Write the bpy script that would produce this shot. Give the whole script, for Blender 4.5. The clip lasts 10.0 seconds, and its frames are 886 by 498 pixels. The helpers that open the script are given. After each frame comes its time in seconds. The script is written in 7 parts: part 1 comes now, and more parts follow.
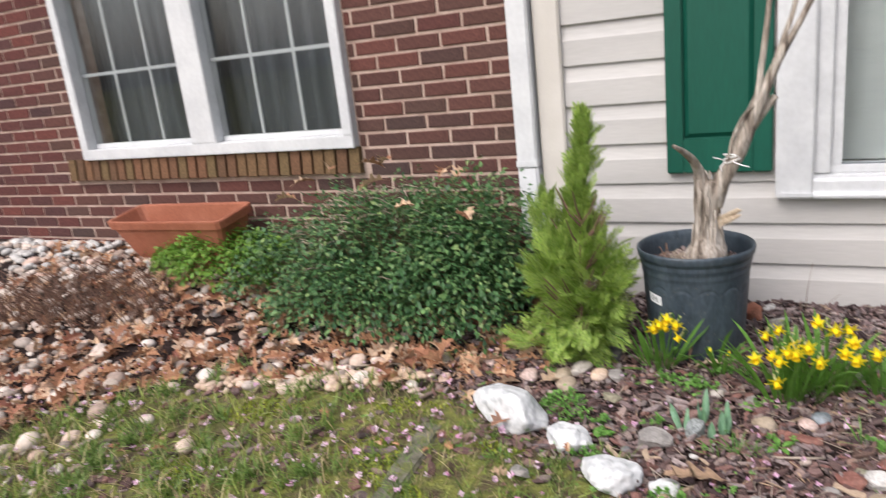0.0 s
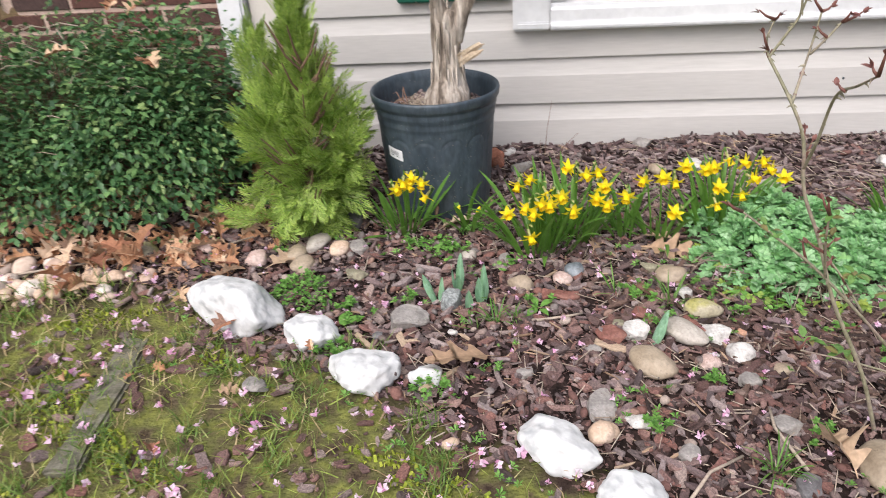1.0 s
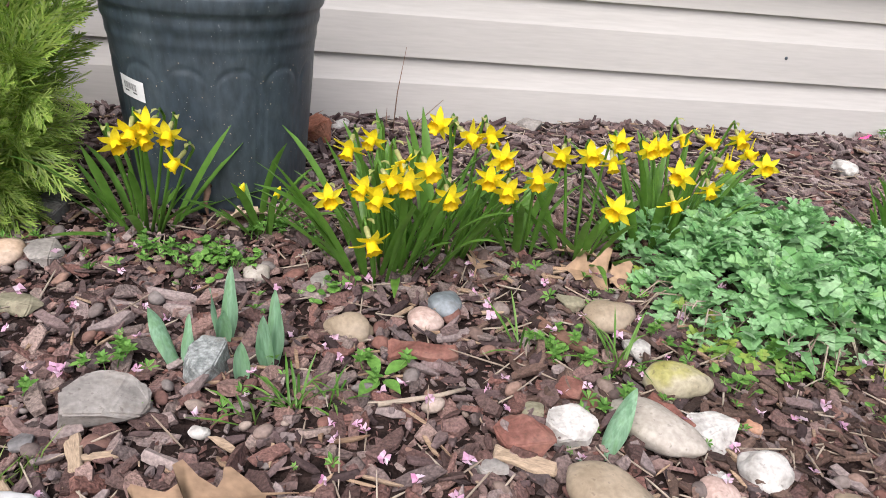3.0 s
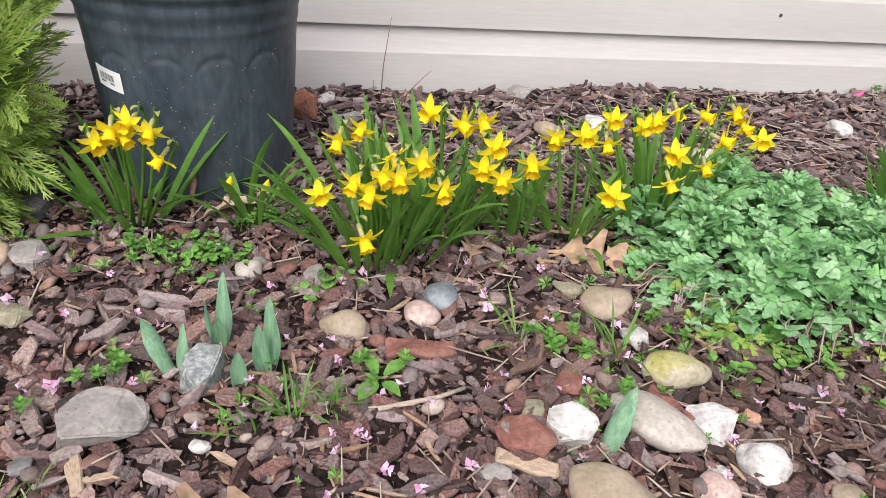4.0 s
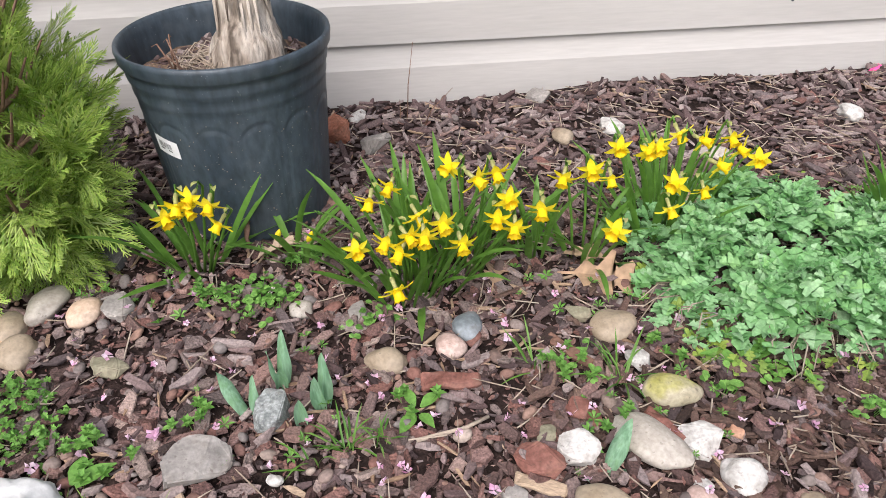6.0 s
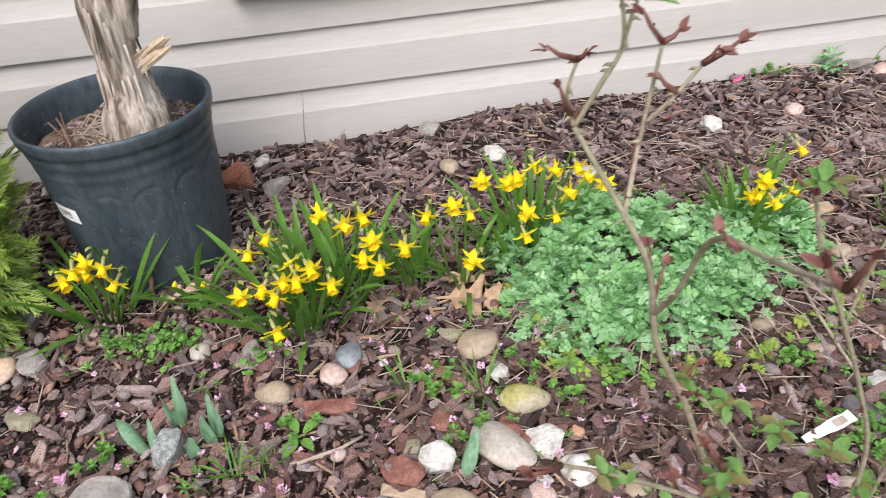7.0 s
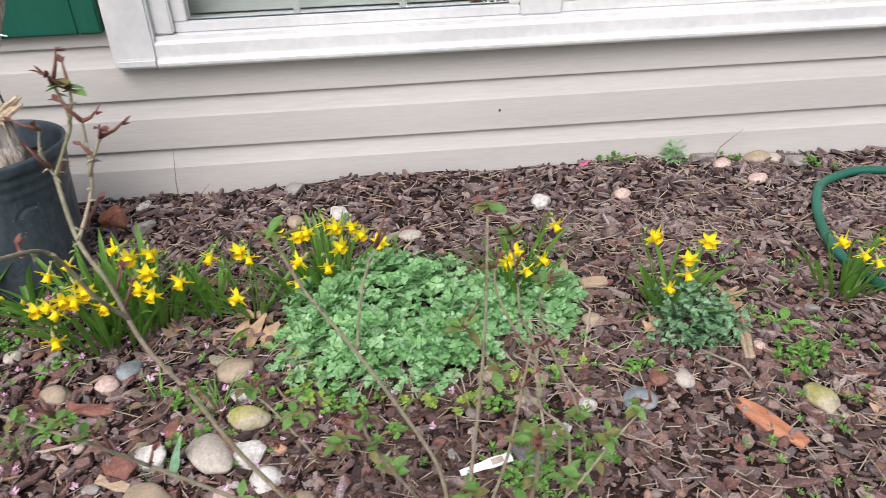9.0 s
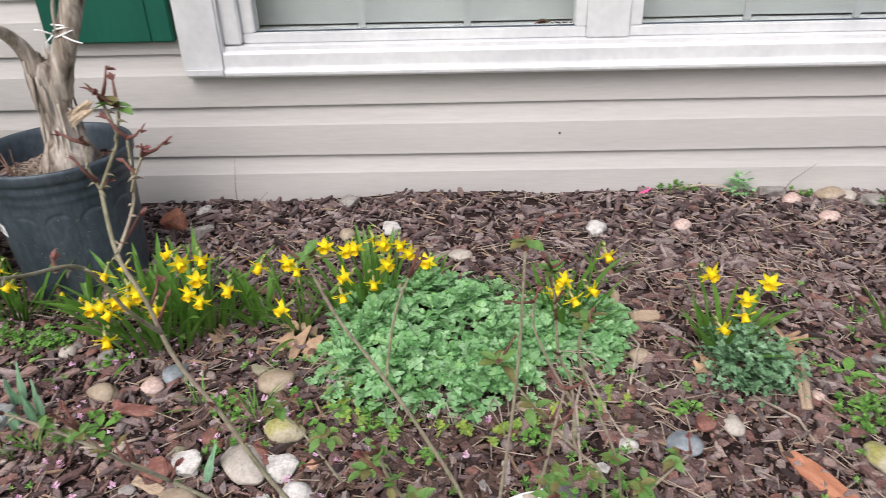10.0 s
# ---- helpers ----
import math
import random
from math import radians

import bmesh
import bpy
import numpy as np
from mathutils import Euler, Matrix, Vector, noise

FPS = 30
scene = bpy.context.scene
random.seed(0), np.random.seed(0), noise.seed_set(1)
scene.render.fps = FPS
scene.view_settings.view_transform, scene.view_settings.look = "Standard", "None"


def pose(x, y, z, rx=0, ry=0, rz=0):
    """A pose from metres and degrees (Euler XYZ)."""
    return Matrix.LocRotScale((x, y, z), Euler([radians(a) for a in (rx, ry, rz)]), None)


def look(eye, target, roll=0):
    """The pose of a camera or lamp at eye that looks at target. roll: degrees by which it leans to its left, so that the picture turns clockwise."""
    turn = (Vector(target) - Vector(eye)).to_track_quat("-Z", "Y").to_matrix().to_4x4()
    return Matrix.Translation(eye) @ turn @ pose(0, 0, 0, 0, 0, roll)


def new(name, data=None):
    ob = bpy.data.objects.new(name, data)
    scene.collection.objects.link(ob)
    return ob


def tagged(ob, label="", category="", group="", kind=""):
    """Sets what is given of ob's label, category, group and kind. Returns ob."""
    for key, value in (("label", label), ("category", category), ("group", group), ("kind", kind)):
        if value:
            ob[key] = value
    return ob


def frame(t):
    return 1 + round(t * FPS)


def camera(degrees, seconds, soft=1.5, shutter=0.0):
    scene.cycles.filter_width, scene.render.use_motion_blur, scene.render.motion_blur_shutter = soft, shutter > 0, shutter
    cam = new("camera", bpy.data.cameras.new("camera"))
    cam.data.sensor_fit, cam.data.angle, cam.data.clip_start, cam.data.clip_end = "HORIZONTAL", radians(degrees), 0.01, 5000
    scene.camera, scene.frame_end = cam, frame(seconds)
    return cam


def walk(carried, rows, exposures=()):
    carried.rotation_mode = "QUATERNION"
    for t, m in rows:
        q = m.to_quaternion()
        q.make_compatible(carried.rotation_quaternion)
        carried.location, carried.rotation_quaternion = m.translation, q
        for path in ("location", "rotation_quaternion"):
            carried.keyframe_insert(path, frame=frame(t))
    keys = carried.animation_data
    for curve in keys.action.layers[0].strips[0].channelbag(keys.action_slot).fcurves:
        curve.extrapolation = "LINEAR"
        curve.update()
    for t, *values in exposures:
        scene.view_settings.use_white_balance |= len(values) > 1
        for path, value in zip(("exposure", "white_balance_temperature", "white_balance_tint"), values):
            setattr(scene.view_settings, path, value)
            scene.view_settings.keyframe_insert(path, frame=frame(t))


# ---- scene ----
cam = camera(63.7, 10.0, soft=0.9, shutter=0.22)
PATH = [
    (0, (0.101, -2.719, 1.024), (-0.805, -1.017, 0.491), -6.5),
    (0.5, (0.102, -2.55, 0.962), (-0.442, -0.797, 0.168), -5.5),
    (1, (-0.005, -2.348, 0.916), (-0.198, -0.614, -0.062), -3.5),
    (1.5, (-0.052, -2.175, 0.846), (-0.006, -0.488, -0.227), -1.1),
    (2, (-0.046, -1.9, 0.649), (0.029, -0.122, -0.263), 1.0),
    (2.5, (0.008, -1.696, 0.497), (0.197, 0.111, -0.338), 4.3),
    (3, (0.008, -1.647, 0.494), (0.28, 0.123, -0.397), 5.6),
    (4.5, (-0.001, -1.591, 0.603), (0.288, 0.067, -0.478), 4.0),
    (5, (-0.002, -1.602, 0.675), (0.248, 0.023, -0.464), 2.9),
    (6.5, (0.088, -1.672, 0.811), (0.266, -0.079, -0.385), -2.7),
    (7, (0.195, -1.733, 0.879), (0.429, -0.14, -0.307), -4.1),
    (7.5, (0.286, -1.773, 0.905), (0.513, -0.146, -0.236), -6.5),
    (8, (0.355, -1.906, 0.924), (0.462, -0.224, -0.153), -8.1),
    (8.5, (0.542, -2.022, 0.953), (0.623, -0.319, -0.092), -4.9),
    (9, (0.747, -2.0, 0.936), (0.851, -0.283, -0.084), -2.3),
    (9.5, (0.817, -1.97, 0.939), (0.914, -0.244, -0.065), -1.6),
    (10, (0.779, -1.972, 0.948), (0.712, -0.235, -0.041), -1.7),
]
walk(cam, [(t, look(eye, target, roll)) for t, eye, target, roll in PATH],
     exposures=[(0.0, 0.62), (1.0, 0.66), (2.5, 0.72), (5.0, 0.76), (7.0, 0.70), (8.5, 0.63), (9.0, 0.53), (10.0, 0.48)])

# ---- daylight: a bright overcast sky ----
world = bpy.data.worlds.new("overcast_sky")
scene.world = world
world.use_nodes = True
wn = world.node_tree.nodes
sky = wn.new("ShaderNodeTexSky")
sky.sky_type = "NISHITA"
sky.sun_disc = False
sky.sun_elevation = radians(52)
sky.sun_rotation = radians(200)
sky.air_density, sky.dust_density, sky.ozone_density = 1.0, 6.0, 0.5
veil = wn.new("ShaderNodeHueSaturation")
veil.inputs["Saturation"].default_value = 0.64
world.node_tree.links.new(sky.outputs[0], veil.inputs["Color"])
cool = wn.new("ShaderNodeVectorMath")
cool.operation = "MULTIPLY"
cool.inputs[1].default_value = (0.995, 0.99, 1.06)
world.node_tree.links.new(veil.outputs[0], cool.inputs[0])
world.node_tree.links.new(cool.outputs[0], wn["Background"].inputs["Color"])
wn["Background"].inputs["Strength"].default_value = 0.15
sun_data = bpy.data.lights.new("sun", "SUN")
sun_data.energy, sun_data.angle, sun_data.color = 0.75, radians(40), (0.95, 0.98, 1.0)
sun = new("sun", sun_data)
sun.matrix_world = look((-1.6, -4.2, 6.0), (0, 0, 0))

# ---- tools ----
rng = np.random.default_rng(7)


def smooth_step(a, b, x):
    k = np.clip((np.asarray(x, float) - a) / (b - a), 0, 1)
    return k * k * (3 - 2 * k)


def ground_z(x, y):
    """Height of the soil: it falls gently away from the house and rises along the brick wall."""
    x, y = np.asarray(x, float), np.asarray(y, float)
    z = 0.045 * np.clip(y, -6, 0) + 0.15 * smooth_step(-1.3, -3.4, x) * smooth_step(-1.1, -0.05, y)
    z = z + 0.022 * smooth_step(0.15, 0.6, x) * smooth_step(2.2, 1.4, x) * smooth_step(-0.3, -0.05, y)
    z = z + 0.004 * np.sin(x * 9 + 1.3) * np.cos(y * 11) + 0.003 * np.sin(x * 23 + y * 17)
    return z


LAWN_X = (-9, -2.5, -2.0, -1.5, -0.98, -0.68, -0.3, 0.1, 0.5, 1.2, 3, 9)
LAWN_Y = (-2.4, -1.75, -1.12, -0.95, -0.86, -1.02, -1.22, -1.46, -1.72, -2.2, -3.2, -5)


def lawn_side(x, y):
    """Positive on the lawn, negative in the bed, in metres."""
    return np.interp(x, LAWN_X, LAWN_Y) - y + 0.03 * np.sin(np.asarray(x) * 13) + 0.02 * np.sin(np.asarray(x) * 31 + 1)


def turn_from(z_axis, spin):
    """A rotation whose z axis is given, spun about it."""
    return Vector(z_axis).normalized().to_track_quat("Z", "Y").to_matrix() @ Matrix.Rotation(spin, 3, "Z")


class Geo:
    """Gathers pieces of one mesh."""

    def __init__(self):
        self.v, self.f = [], []

    def add(self, verts, faces):
        n = len(self.v)
        self.v.extend(tuple(p) for p in verts)
        self.f.extend(tuple(i + n for i in q) for q in faces)

    def tube(self, points, radii, sides=6, cap=True):
        pts = [Vector(p) for p in points]
        rings, ref = [], Vector((0.31, 0.77, 0.55))
        for i, p in enumerate(pts):
            d = (pts[min(i + 1, len(pts) - 1)] - pts[max(i - 1, 0)]).normalized()
            a = d.cross(ref).normalized()
            b = d.cross(a)
            rings.append([p + (a * math.cos(k * math.tau / sides) + b * math.sin(k * math.tau / sides)) * radii[i] for k in range(sides)])
        faces = []
        for i in range(len(pts) - 1):
            for k in range(sides):
                j = (k + 1) % sides
                faces.append((i * sides + k, i * sides + j, (i + 1) * sides + j, (i + 1) * sides + k))
        if cap:
            faces.append(tuple(range(sides - 1, -1, -1)))
            faces.append(tuple((len(pts) - 1) * sides + k for k in range(sides)))
        self.add([p for r in rings for p in r], faces)

    def box(self, lo, hi):
        (a, b, c), (d, e, g) = lo, hi
        self.add([(a, b, c), (d, b, c), (d, e, c), (a, e, c), (a, b, g), (d, b, g), (d, e, g), (a, e, g)],
                 [(0, 3, 2, 1), (4, 5, 6, 7), (0, 1, 5, 4), (1, 2, 6, 5), (2, 3, 7, 6), (3, 0, 4, 7)])

    def blade(self, base, heading, length, width, rise, droop, fold=0.25, steps=6, twist=0.0):
        """A strap leaf: it starts along heading and rise and bends over by droop."""
        p, side = Vector(base), Vector((-math.sin(heading + twist), math.cos(heading + twist), 0))
        verts = []
        for i in range(steps + 1):
            k = i / steps
            e = rise - droop * k * k
            d = Vector((math.cos(heading) * math.cos(e), math.sin(heading) * math.cos(e), math.sin(e)))
            if i:
                p = p + d * (length / steps)
            up = d.cross(side)
            w = width * 0.5 * min(1.0, (0.55 + 1.2 * k)) * (1 - max(0, (k - 0.72) / 0.28) ** 1.6 * 0.93)
            verts += [p - side * w + up * (w * fold), p - up * (w * fold * 0.4), p + side * w + up * (w * fold)]
        faces = []
        for i in range(steps):
            a = i * 3
            faces += [(a, a + 1, a + 4, a + 3), (a + 1, a + 2, a + 5, a + 4)]
        self.add(verts, faces)

    def place(self, verts, faces, rot, at, scale=1.0):
        at = Vector(at)
        self.add([rot @ (Vector(p) * scale) + at for p in verts], faces)

    def mesh(self, name, material, smooth=True):
        me = bpy.data.meshes.new(name)
        me.from_pydata(self.v, [], self.f)
        me.materials.append(material)
        if smooth:
            me.polygons.foreach_set("use_smooth", [True] * len(me.polygons))
        me.update()
        return me


def many(name, material, templates, pos, rot, size, smooth=False):
    """One mesh of many small pieces: templates are (verts, faces) with faces of one length."""
    vs, fs, n = [], [], 0
    which = np.arange(len(pos)) % len(templates)
    for k, (tv, tf) in enumerate(templates):
        sel = which == k
        tv, tf, m = np.array(tv, float), np.array(tf, int), int(sel.sum())
        if not m:
            continue
        v = np.einsum("nij,nvj->nvi", rot[sel], tv[None] * size[sel][:, None, :]) + pos[sel][:, None, :]
        vs.append(v.reshape(-1, 3))
        fs.append((tf[None] + (np.arange(m) * len(tv))[:, None, None] + n).reshape(-1, tf.shape[1]))
        n += m * len(tv)
    v, f = np.concatenate(vs), np.concatenate(fs)
    me = bpy.data.meshes.new(name)
    me.vertices.add(len(v))
    me.vertices.foreach_set("co", v.ravel())
    me.loops.add(f.size)
    me.loops.foreach_set("vertex_index", f.ravel())
    me.polygons.add(len(f))
    me.polygons.foreach_set("loop_start", np.arange(len(f)) * f.shape[1])
    me.polygons.foreach_set("use_smooth", np.full(len(f), smooth))
    me.materials.append(material)
    me.update(calc_edges=True)
    me.validate()
    return me


def turns(yaw, pitch, roll):
    """Rotation matrices Rz(yaw) Ry(pitch) Rx(roll) for arrays of angles."""
    cy, sy, cp, sp, cr, sr = np.cos(yaw), np.sin(yaw), np.cos(pitch), np.sin(pitch), np.cos(roll), np.sin(roll)
    return np.stack([np.stack([cy * cp, cy * sp * sr - sy * cr, cy * sp * cr + sy * sr], -1),
                     np.stack([sy * cp, sy * sp * sr + cy * cr, sy * sp * cr - cy * sr], -1),
                     np.stack([-sp, cp * sr, cp * cr], -1)], -2)


def bm_mesh(name, bm, material, smooth=False):
    me = bpy.data.meshes.new(name)
    bm.to_mesh(me)
    bm.free()
    me.materials.append(material)
    if smooth:
        me.polygons.foreach_set("use_smooth", [True] * len(me.polygons))
    return me


def part(name, me, parent, label=""):
    """Links a mesh as one part of a thing."""
    ob = new(name, me)
    ob.parent = parent
    return tagged(ob, label) if label else ob


def bevelled(lo, hi, r=0.004, seg=2):
    bm = bmesh.new()
    bmesh.ops.create_cube(bm, size=1)
    c, s = [(a + b) / 2 for a, b in zip(lo, hi)], [b - a for a, b in zip(lo, hi)]
    bmesh.ops.transform(bm, matrix=Matrix.Translation(c) @ Matrix.Diagonal((*s, 1)), verts=bm.verts)
    if r:
        bmesh.ops.bevel(bm, geom=bm.edges[:], offset=min(r, min(s) * 0.45), segments=seg, affect="EDGES")
    return bm


def empty_at(name, x, y, z=None):
    ob = new(name)
    ob.empty_display_size = 0.05
    ob.location = (x, y, float(ground_z(x, y)) if z is None else z)
    return ob


# ---- materials ----
def nodes_of(name, rough=0.7, spec=0.3):
    m = bpy.data.materials.new(name)
    m.use_nodes = True
    b = m.node_tree.nodes["Principled BSDF"]
    b.inputs["Roughness"].default_value = rough
    b.inputs["Specular IOR Level"].default_value = spec
    return m, m.node_tree.nodes, m.node_tree.links, b


def tinted(name, colours, rough=0.7, spec=0.3, source="noise", scale=20.0, grain=0.25, grain_scale=180.0, bump=0.3, bump_scale=120.0,
           stretch=(1, 1, 1), depth=0.002, translucent=0.0, space="Object"):
    """A surface with a colour ramp fed by noise, by the island or by the object, with a finer grain and relief."""
    m, n, l, b = nodes_of(name, rough, spec)
    co = n.new("ShaderNodeTexCoord")
    mp = n.new("ShaderNodeMapping")
    mp.inputs["Scale"].default_value = stretch
    l.new(co.outputs[space], mp.inputs["Vector"])
    ramp = n.new("ShaderNodeValToRGB")
    while len(ramp.color_ramp.elements) < len(colours):
        ramp.color_ramp.elements.new(0.5)
    for i, c in enumerate(colours):
        e = ramp.color_ramp.elements[i]
        e.position, e.color = (i + 0.5) / len(colours) if source == "noise" else i / max(1, len(colours) - 1), (*c, 1)
    if source == "noise":
        tx = n.new("ShaderNodeTexNoise")
        tx.inputs["Scale"].default_value, tx.inputs["Detail"].default_value = scale, 5
        l.new(mp.outputs[0], tx.inputs["Vector"])
        spread = n.new("ShaderNodeMapRange")
        spread.inputs["From Min"].default_value, spread.inputs["From Max"].default_value = 0.3, 0.7
        l.new(tx.outputs["Fac"], spread.inputs["Value"])
        l.new(spread.outputs[0], ramp.inputs["Fac"])
    elif source == "island":
        g = n.new("ShaderNodeNewGeometry")
        l.new(g.outputs["Random Per Island"], ramp.inputs["Fac"])
    else:
        g = n.new("ShaderNodeObjectInfo")
        l.new(g.outputs["Random"], ramp.inputs["Fac"])
    fine = n.new("ShaderNodeTexNoise")
    fine.inputs["Scale"].default_value, fine.inputs["Detail"].default_value = grain_scale, 6
    l.new(mp.outputs[0], fine.inputs["Vector"])
    fr = n.new("ShaderNodeMapRange")
    fr.inputs["From Min"].default_value, fr.inputs["From Max"].default_value = 0.3, 0.7
    fr.inputs["To Min"].default_value, fr.inputs["To Max"].default_value = 1 - grain, 1 + grain
    l.new(fine.outputs["Fac"], fr.inputs["Value"])
    mul = n.new("ShaderNodeVectorMath")
    mul.operation = "SCALE"
    l.new(ramp.outputs["Color"], mul.inputs[0])
    l.new(fr.outputs[0], mul.inputs["Scale"])
    l.new(mul.outputs[0], b.inputs["Base Color"])
    if bump:
        rel = n.new("ShaderNodeTexNoise")
        rel.inputs["Scale"].default_value, rel.inputs["Detail"].default_value = bump_scale, 4
        l.new(mp.outputs[0], rel.inputs["Vector"])
        bp = n.new("ShaderNodeBump")
        bp.inputs["Strength"].default_value, bp.inputs["Distance"].default_value = bump, depth
        l.new(rel.outputs["Fac"], bp.inputs["Height"])
        l.new(bp.outputs[0], b.inputs["Normal"])
    if translucent:
        tr = n.new("ShaderNodeBsdfTranslucent")
        l.new(mul.outputs[0], tr.inputs["Color"])
        mix = n.new("ShaderNodeMixShader")
        mix.inputs["Fac"].default_value = translucent
        l.new(b.outputs[0], mix.inputs[1])
        l.new(tr.outputs[0], mix.inputs[2])
        l.new(mix.outputs[0], n["Material Output"].inputs["Surface"])
    return m


M_SIDING = tinted("vinyl_siding", [(0.450, 0.436, 0.416), (0.498, 0.483, 0.460)], 0.5, 0.3, scale=3, grain=0.05, grain_scale=60, bump=0.15, bump_scale=90, stretch=(0.25, 1, 3), depth=0.001)
M_TRIM = tinted("white_vinyl", [(0.545, 0.555, 0.560), (0.610, 0.620, 0.620)], 0.4, 0.4, scale=6, grain=0.05, grain_scale=50, bump=0.08, bump_scale=60)
M_BEIGE = tinted("beige_vinyl", [(0.540, 0.510, 0.460), (0.580, 0.550, 0.500)], 0.5, 0.3, scale=6, grain=0.04, bump=0.1)
M_BRICK = tinted("dark_red_brick", [(0.060, 0.040, 0.036), (0.105, 0.044, 0.036), (0.080, 0.048, 0.040), (0.125, 0.047, 0.038), (0.070, 0.042, 0.034), (0.095, 0.038, 0.033)], 0.85, 0.2, "object", grain=0.3, grain_scale=90, bump=0.5, bump_scale=150)
M_SILL_BRICK = tinted("rowlock_brick", [(0.100, 0.058, 0.034), (0.150, 0.075, 0.042), (0.125, 0.085, 0.042)], 0.85, 0.2, "object", grain=0.3, grain_scale=70, bump=0.5, bump_scale=120)
M_MORTAR = tinted("mortar", [(0.380, 0.275, 0.225), (0.460, 0.350, 0.290)], 0.9, 0.1, scale=14, grain=0.2, bump=0.5)
M_SHUTTER = tinted("green_shutter_paint", [(0.004, 0.070, 0.045), (0.006, 0.085, 0.055)], 0.45, 0.35, scale=5, grain=0.08, grain_scale=120, bump=0.15, bump_scale=200, stretch=(1, 1, 0.15))
M_BARK = tinted("bark_chips", [(0.030, 0.020, 0.018), (0.122, 0.068, 0.060), (0.200, 0.122, 0.108), (0.066, 0.039, 0.035), (0.262, 0.178, 0.156), (0.168, 0.078, 0.062), (0.310, 0.240, 0.208), (0.112, 0.086, 0.082), (0.200, 0.098, 0.080), (0.042, 0.030, 0.028), (0.232, 0.178, 0.164), (0.085, 0.050, 0.044)], 0.72, 0.32, "island", grain=0.42, grain_scale=300, bump=1.0, bump_scale=240, depth=0.004)
M_MULCH = tinted("shredded_mulch", [(0.035, 0.024, 0.024), (0.110, 0.074, 0.072), (0.190, 0.140, 0.134), (0.062, 0.040, 0.040), (0.300, 0.245, 0.230), (0.150, 0.120, 0.118), (0.045, 0.032, 0.032), (0.220, 0.150, 0.135)], 0.85, 0.2, "island", grain=0.35, grain_scale=260, bump=0.5, bump_scale=200)
M_WOODCHIP = tinted("pale_wood_splinters", [(0.200, 0.130, 0.085), (0.340, 0.240, 0.160), (0.270, 0.190, 0.130), (0.400, 0.310, 0.220)], 0.8, 0.2, "island", grain=0.3, grain_scale=120, bump=0.5, stretch=(1, 6, 6))
M_GRASS = tinted("lawn_grass", [(0.130, 0.200, 0.032), (0.220, 0.300, 0.055), (0.320, 0.380, 0.090), (0.160, 0.240, 0.045), (0.500, 0.430, 0.230), (0.400, 0.310, 0.170), (0.300, 0.220, 0.110)], 0.6, 0.3, "island", grain=0.2, bump=0, translucent=0.25)
M_DAFF_LEAF = tinted("daffodil_leaf", [(0.052, 0.145, 0.018), (0.092, 0.225, 0.032), (0.150, 0.310, 0.052), (0.068, 0.180, 0.026), (0.200, 0.360, 0.085)], 0.42, 0.4, "island", grain=0.15, grain_scale=60, bump=0.2, translucent=0.35)
M_PETAL = tinted("yellow_petal", [(0.920, 0.780, 0.025), (0.950, 0.830, 0.050)], 0.5, 0.3, "object", grain=0.1, grain_scale=200, bump=0.2, translucent=0.3)
M_TRUMPET = tinted("golden_trumpet", [(0.930, 0.680, 0.010), (0.950, 0.730, 0.015)], 0.5, 0.3, "object", grain=0.1, grain_scale=200, bump=0.2, translucent=0.25)
M_SPATHE = tinted("papery_spathe", [(0.300, 0.340, 0.100), (0.400, 0.400, 0.170)], 0.8, 0.2, scale=40, bump=0.2, translucent=0.3)
M_TULIP = tinted("tulip_leaf", [(0.175, 0.340, 0.200), (0.270, 0.460, 0.300), (0.215, 0.400, 0.220)], 0.48, 0.35, scale=25, grain=0.18, grain_scale=90, bump=0.3, bump_scale=150, stretch=(4, 4, 0.4), translucent=0.35)
M_MUM = tinted("chrysanthemum_leaf", [(0.150, 0.345, 0.125), (0.220, 0.445, 0.185), (0.310, 0.535, 0.270), (0.180, 0.405, 0.135), (0.385, 0.590, 0.345), (0.265, 0.510, 0.175)], 0.6, 0.3, "island", grain=0.22, grain_scale=150, bump=0.4, bump_scale=250, translucent=0.35)
M_MUM_YELLOW = tinted("yellowing_leaf", [(0.220, 0.360, 0.070), (0.340, 0.420, 0.080), (0.200, 0.340, 0.090)], 0.6, 0.3, "island", grain=0.2, bump=0.3, translucent=0.3)
M_WEED = tinted("weed_leaf", [(0.080, 0.200, 0.035), (0.140, 0.310, 0.060), (0.220, 0.420, 0.100)], 0.55, 0.3, "island", grain=0.2, bump=0.2, translucent=0.3)
M_THISTLE = tinted("thistle_leaf", [(0.110, 0.230, 0.115), (0.170, 0.320, 0.165), (0.270, 0.430, 0.260)], 0.6, 0.3, "island", grain=0.2, bump=0.2, translucent=0.2)
M_THUJA = tinted("thuja_spray", [(0.140, 0.250, 0.035), (0.250, 0.400, 0.060), (0.390, 0.540, 0.115), (0.185, 0.320, 0.065), (0.490, 0.620, 0.185), (0.340, 0.450, 0.080), (0.300, 0.390, 0.150)], 0.6, 0.3, "island", grain=0.25, grain_scale=120, bump=0.3, translucent=0.42)
M_BUSH = tinted("evergreen_leaf", [(0.018, 0.055, 0.020), (0.045, 0.120, 0.040), (0.085, 0.185, 0.065), (0.028, 0.080, 0.030), (0.150, 0.270, 0.090), (0.055, 0.140, 0.050), (0.260, 0.360, 0.130)], 0.45, 0.35, "island", grain=0.2, bump=0.1, translucent=0.15)
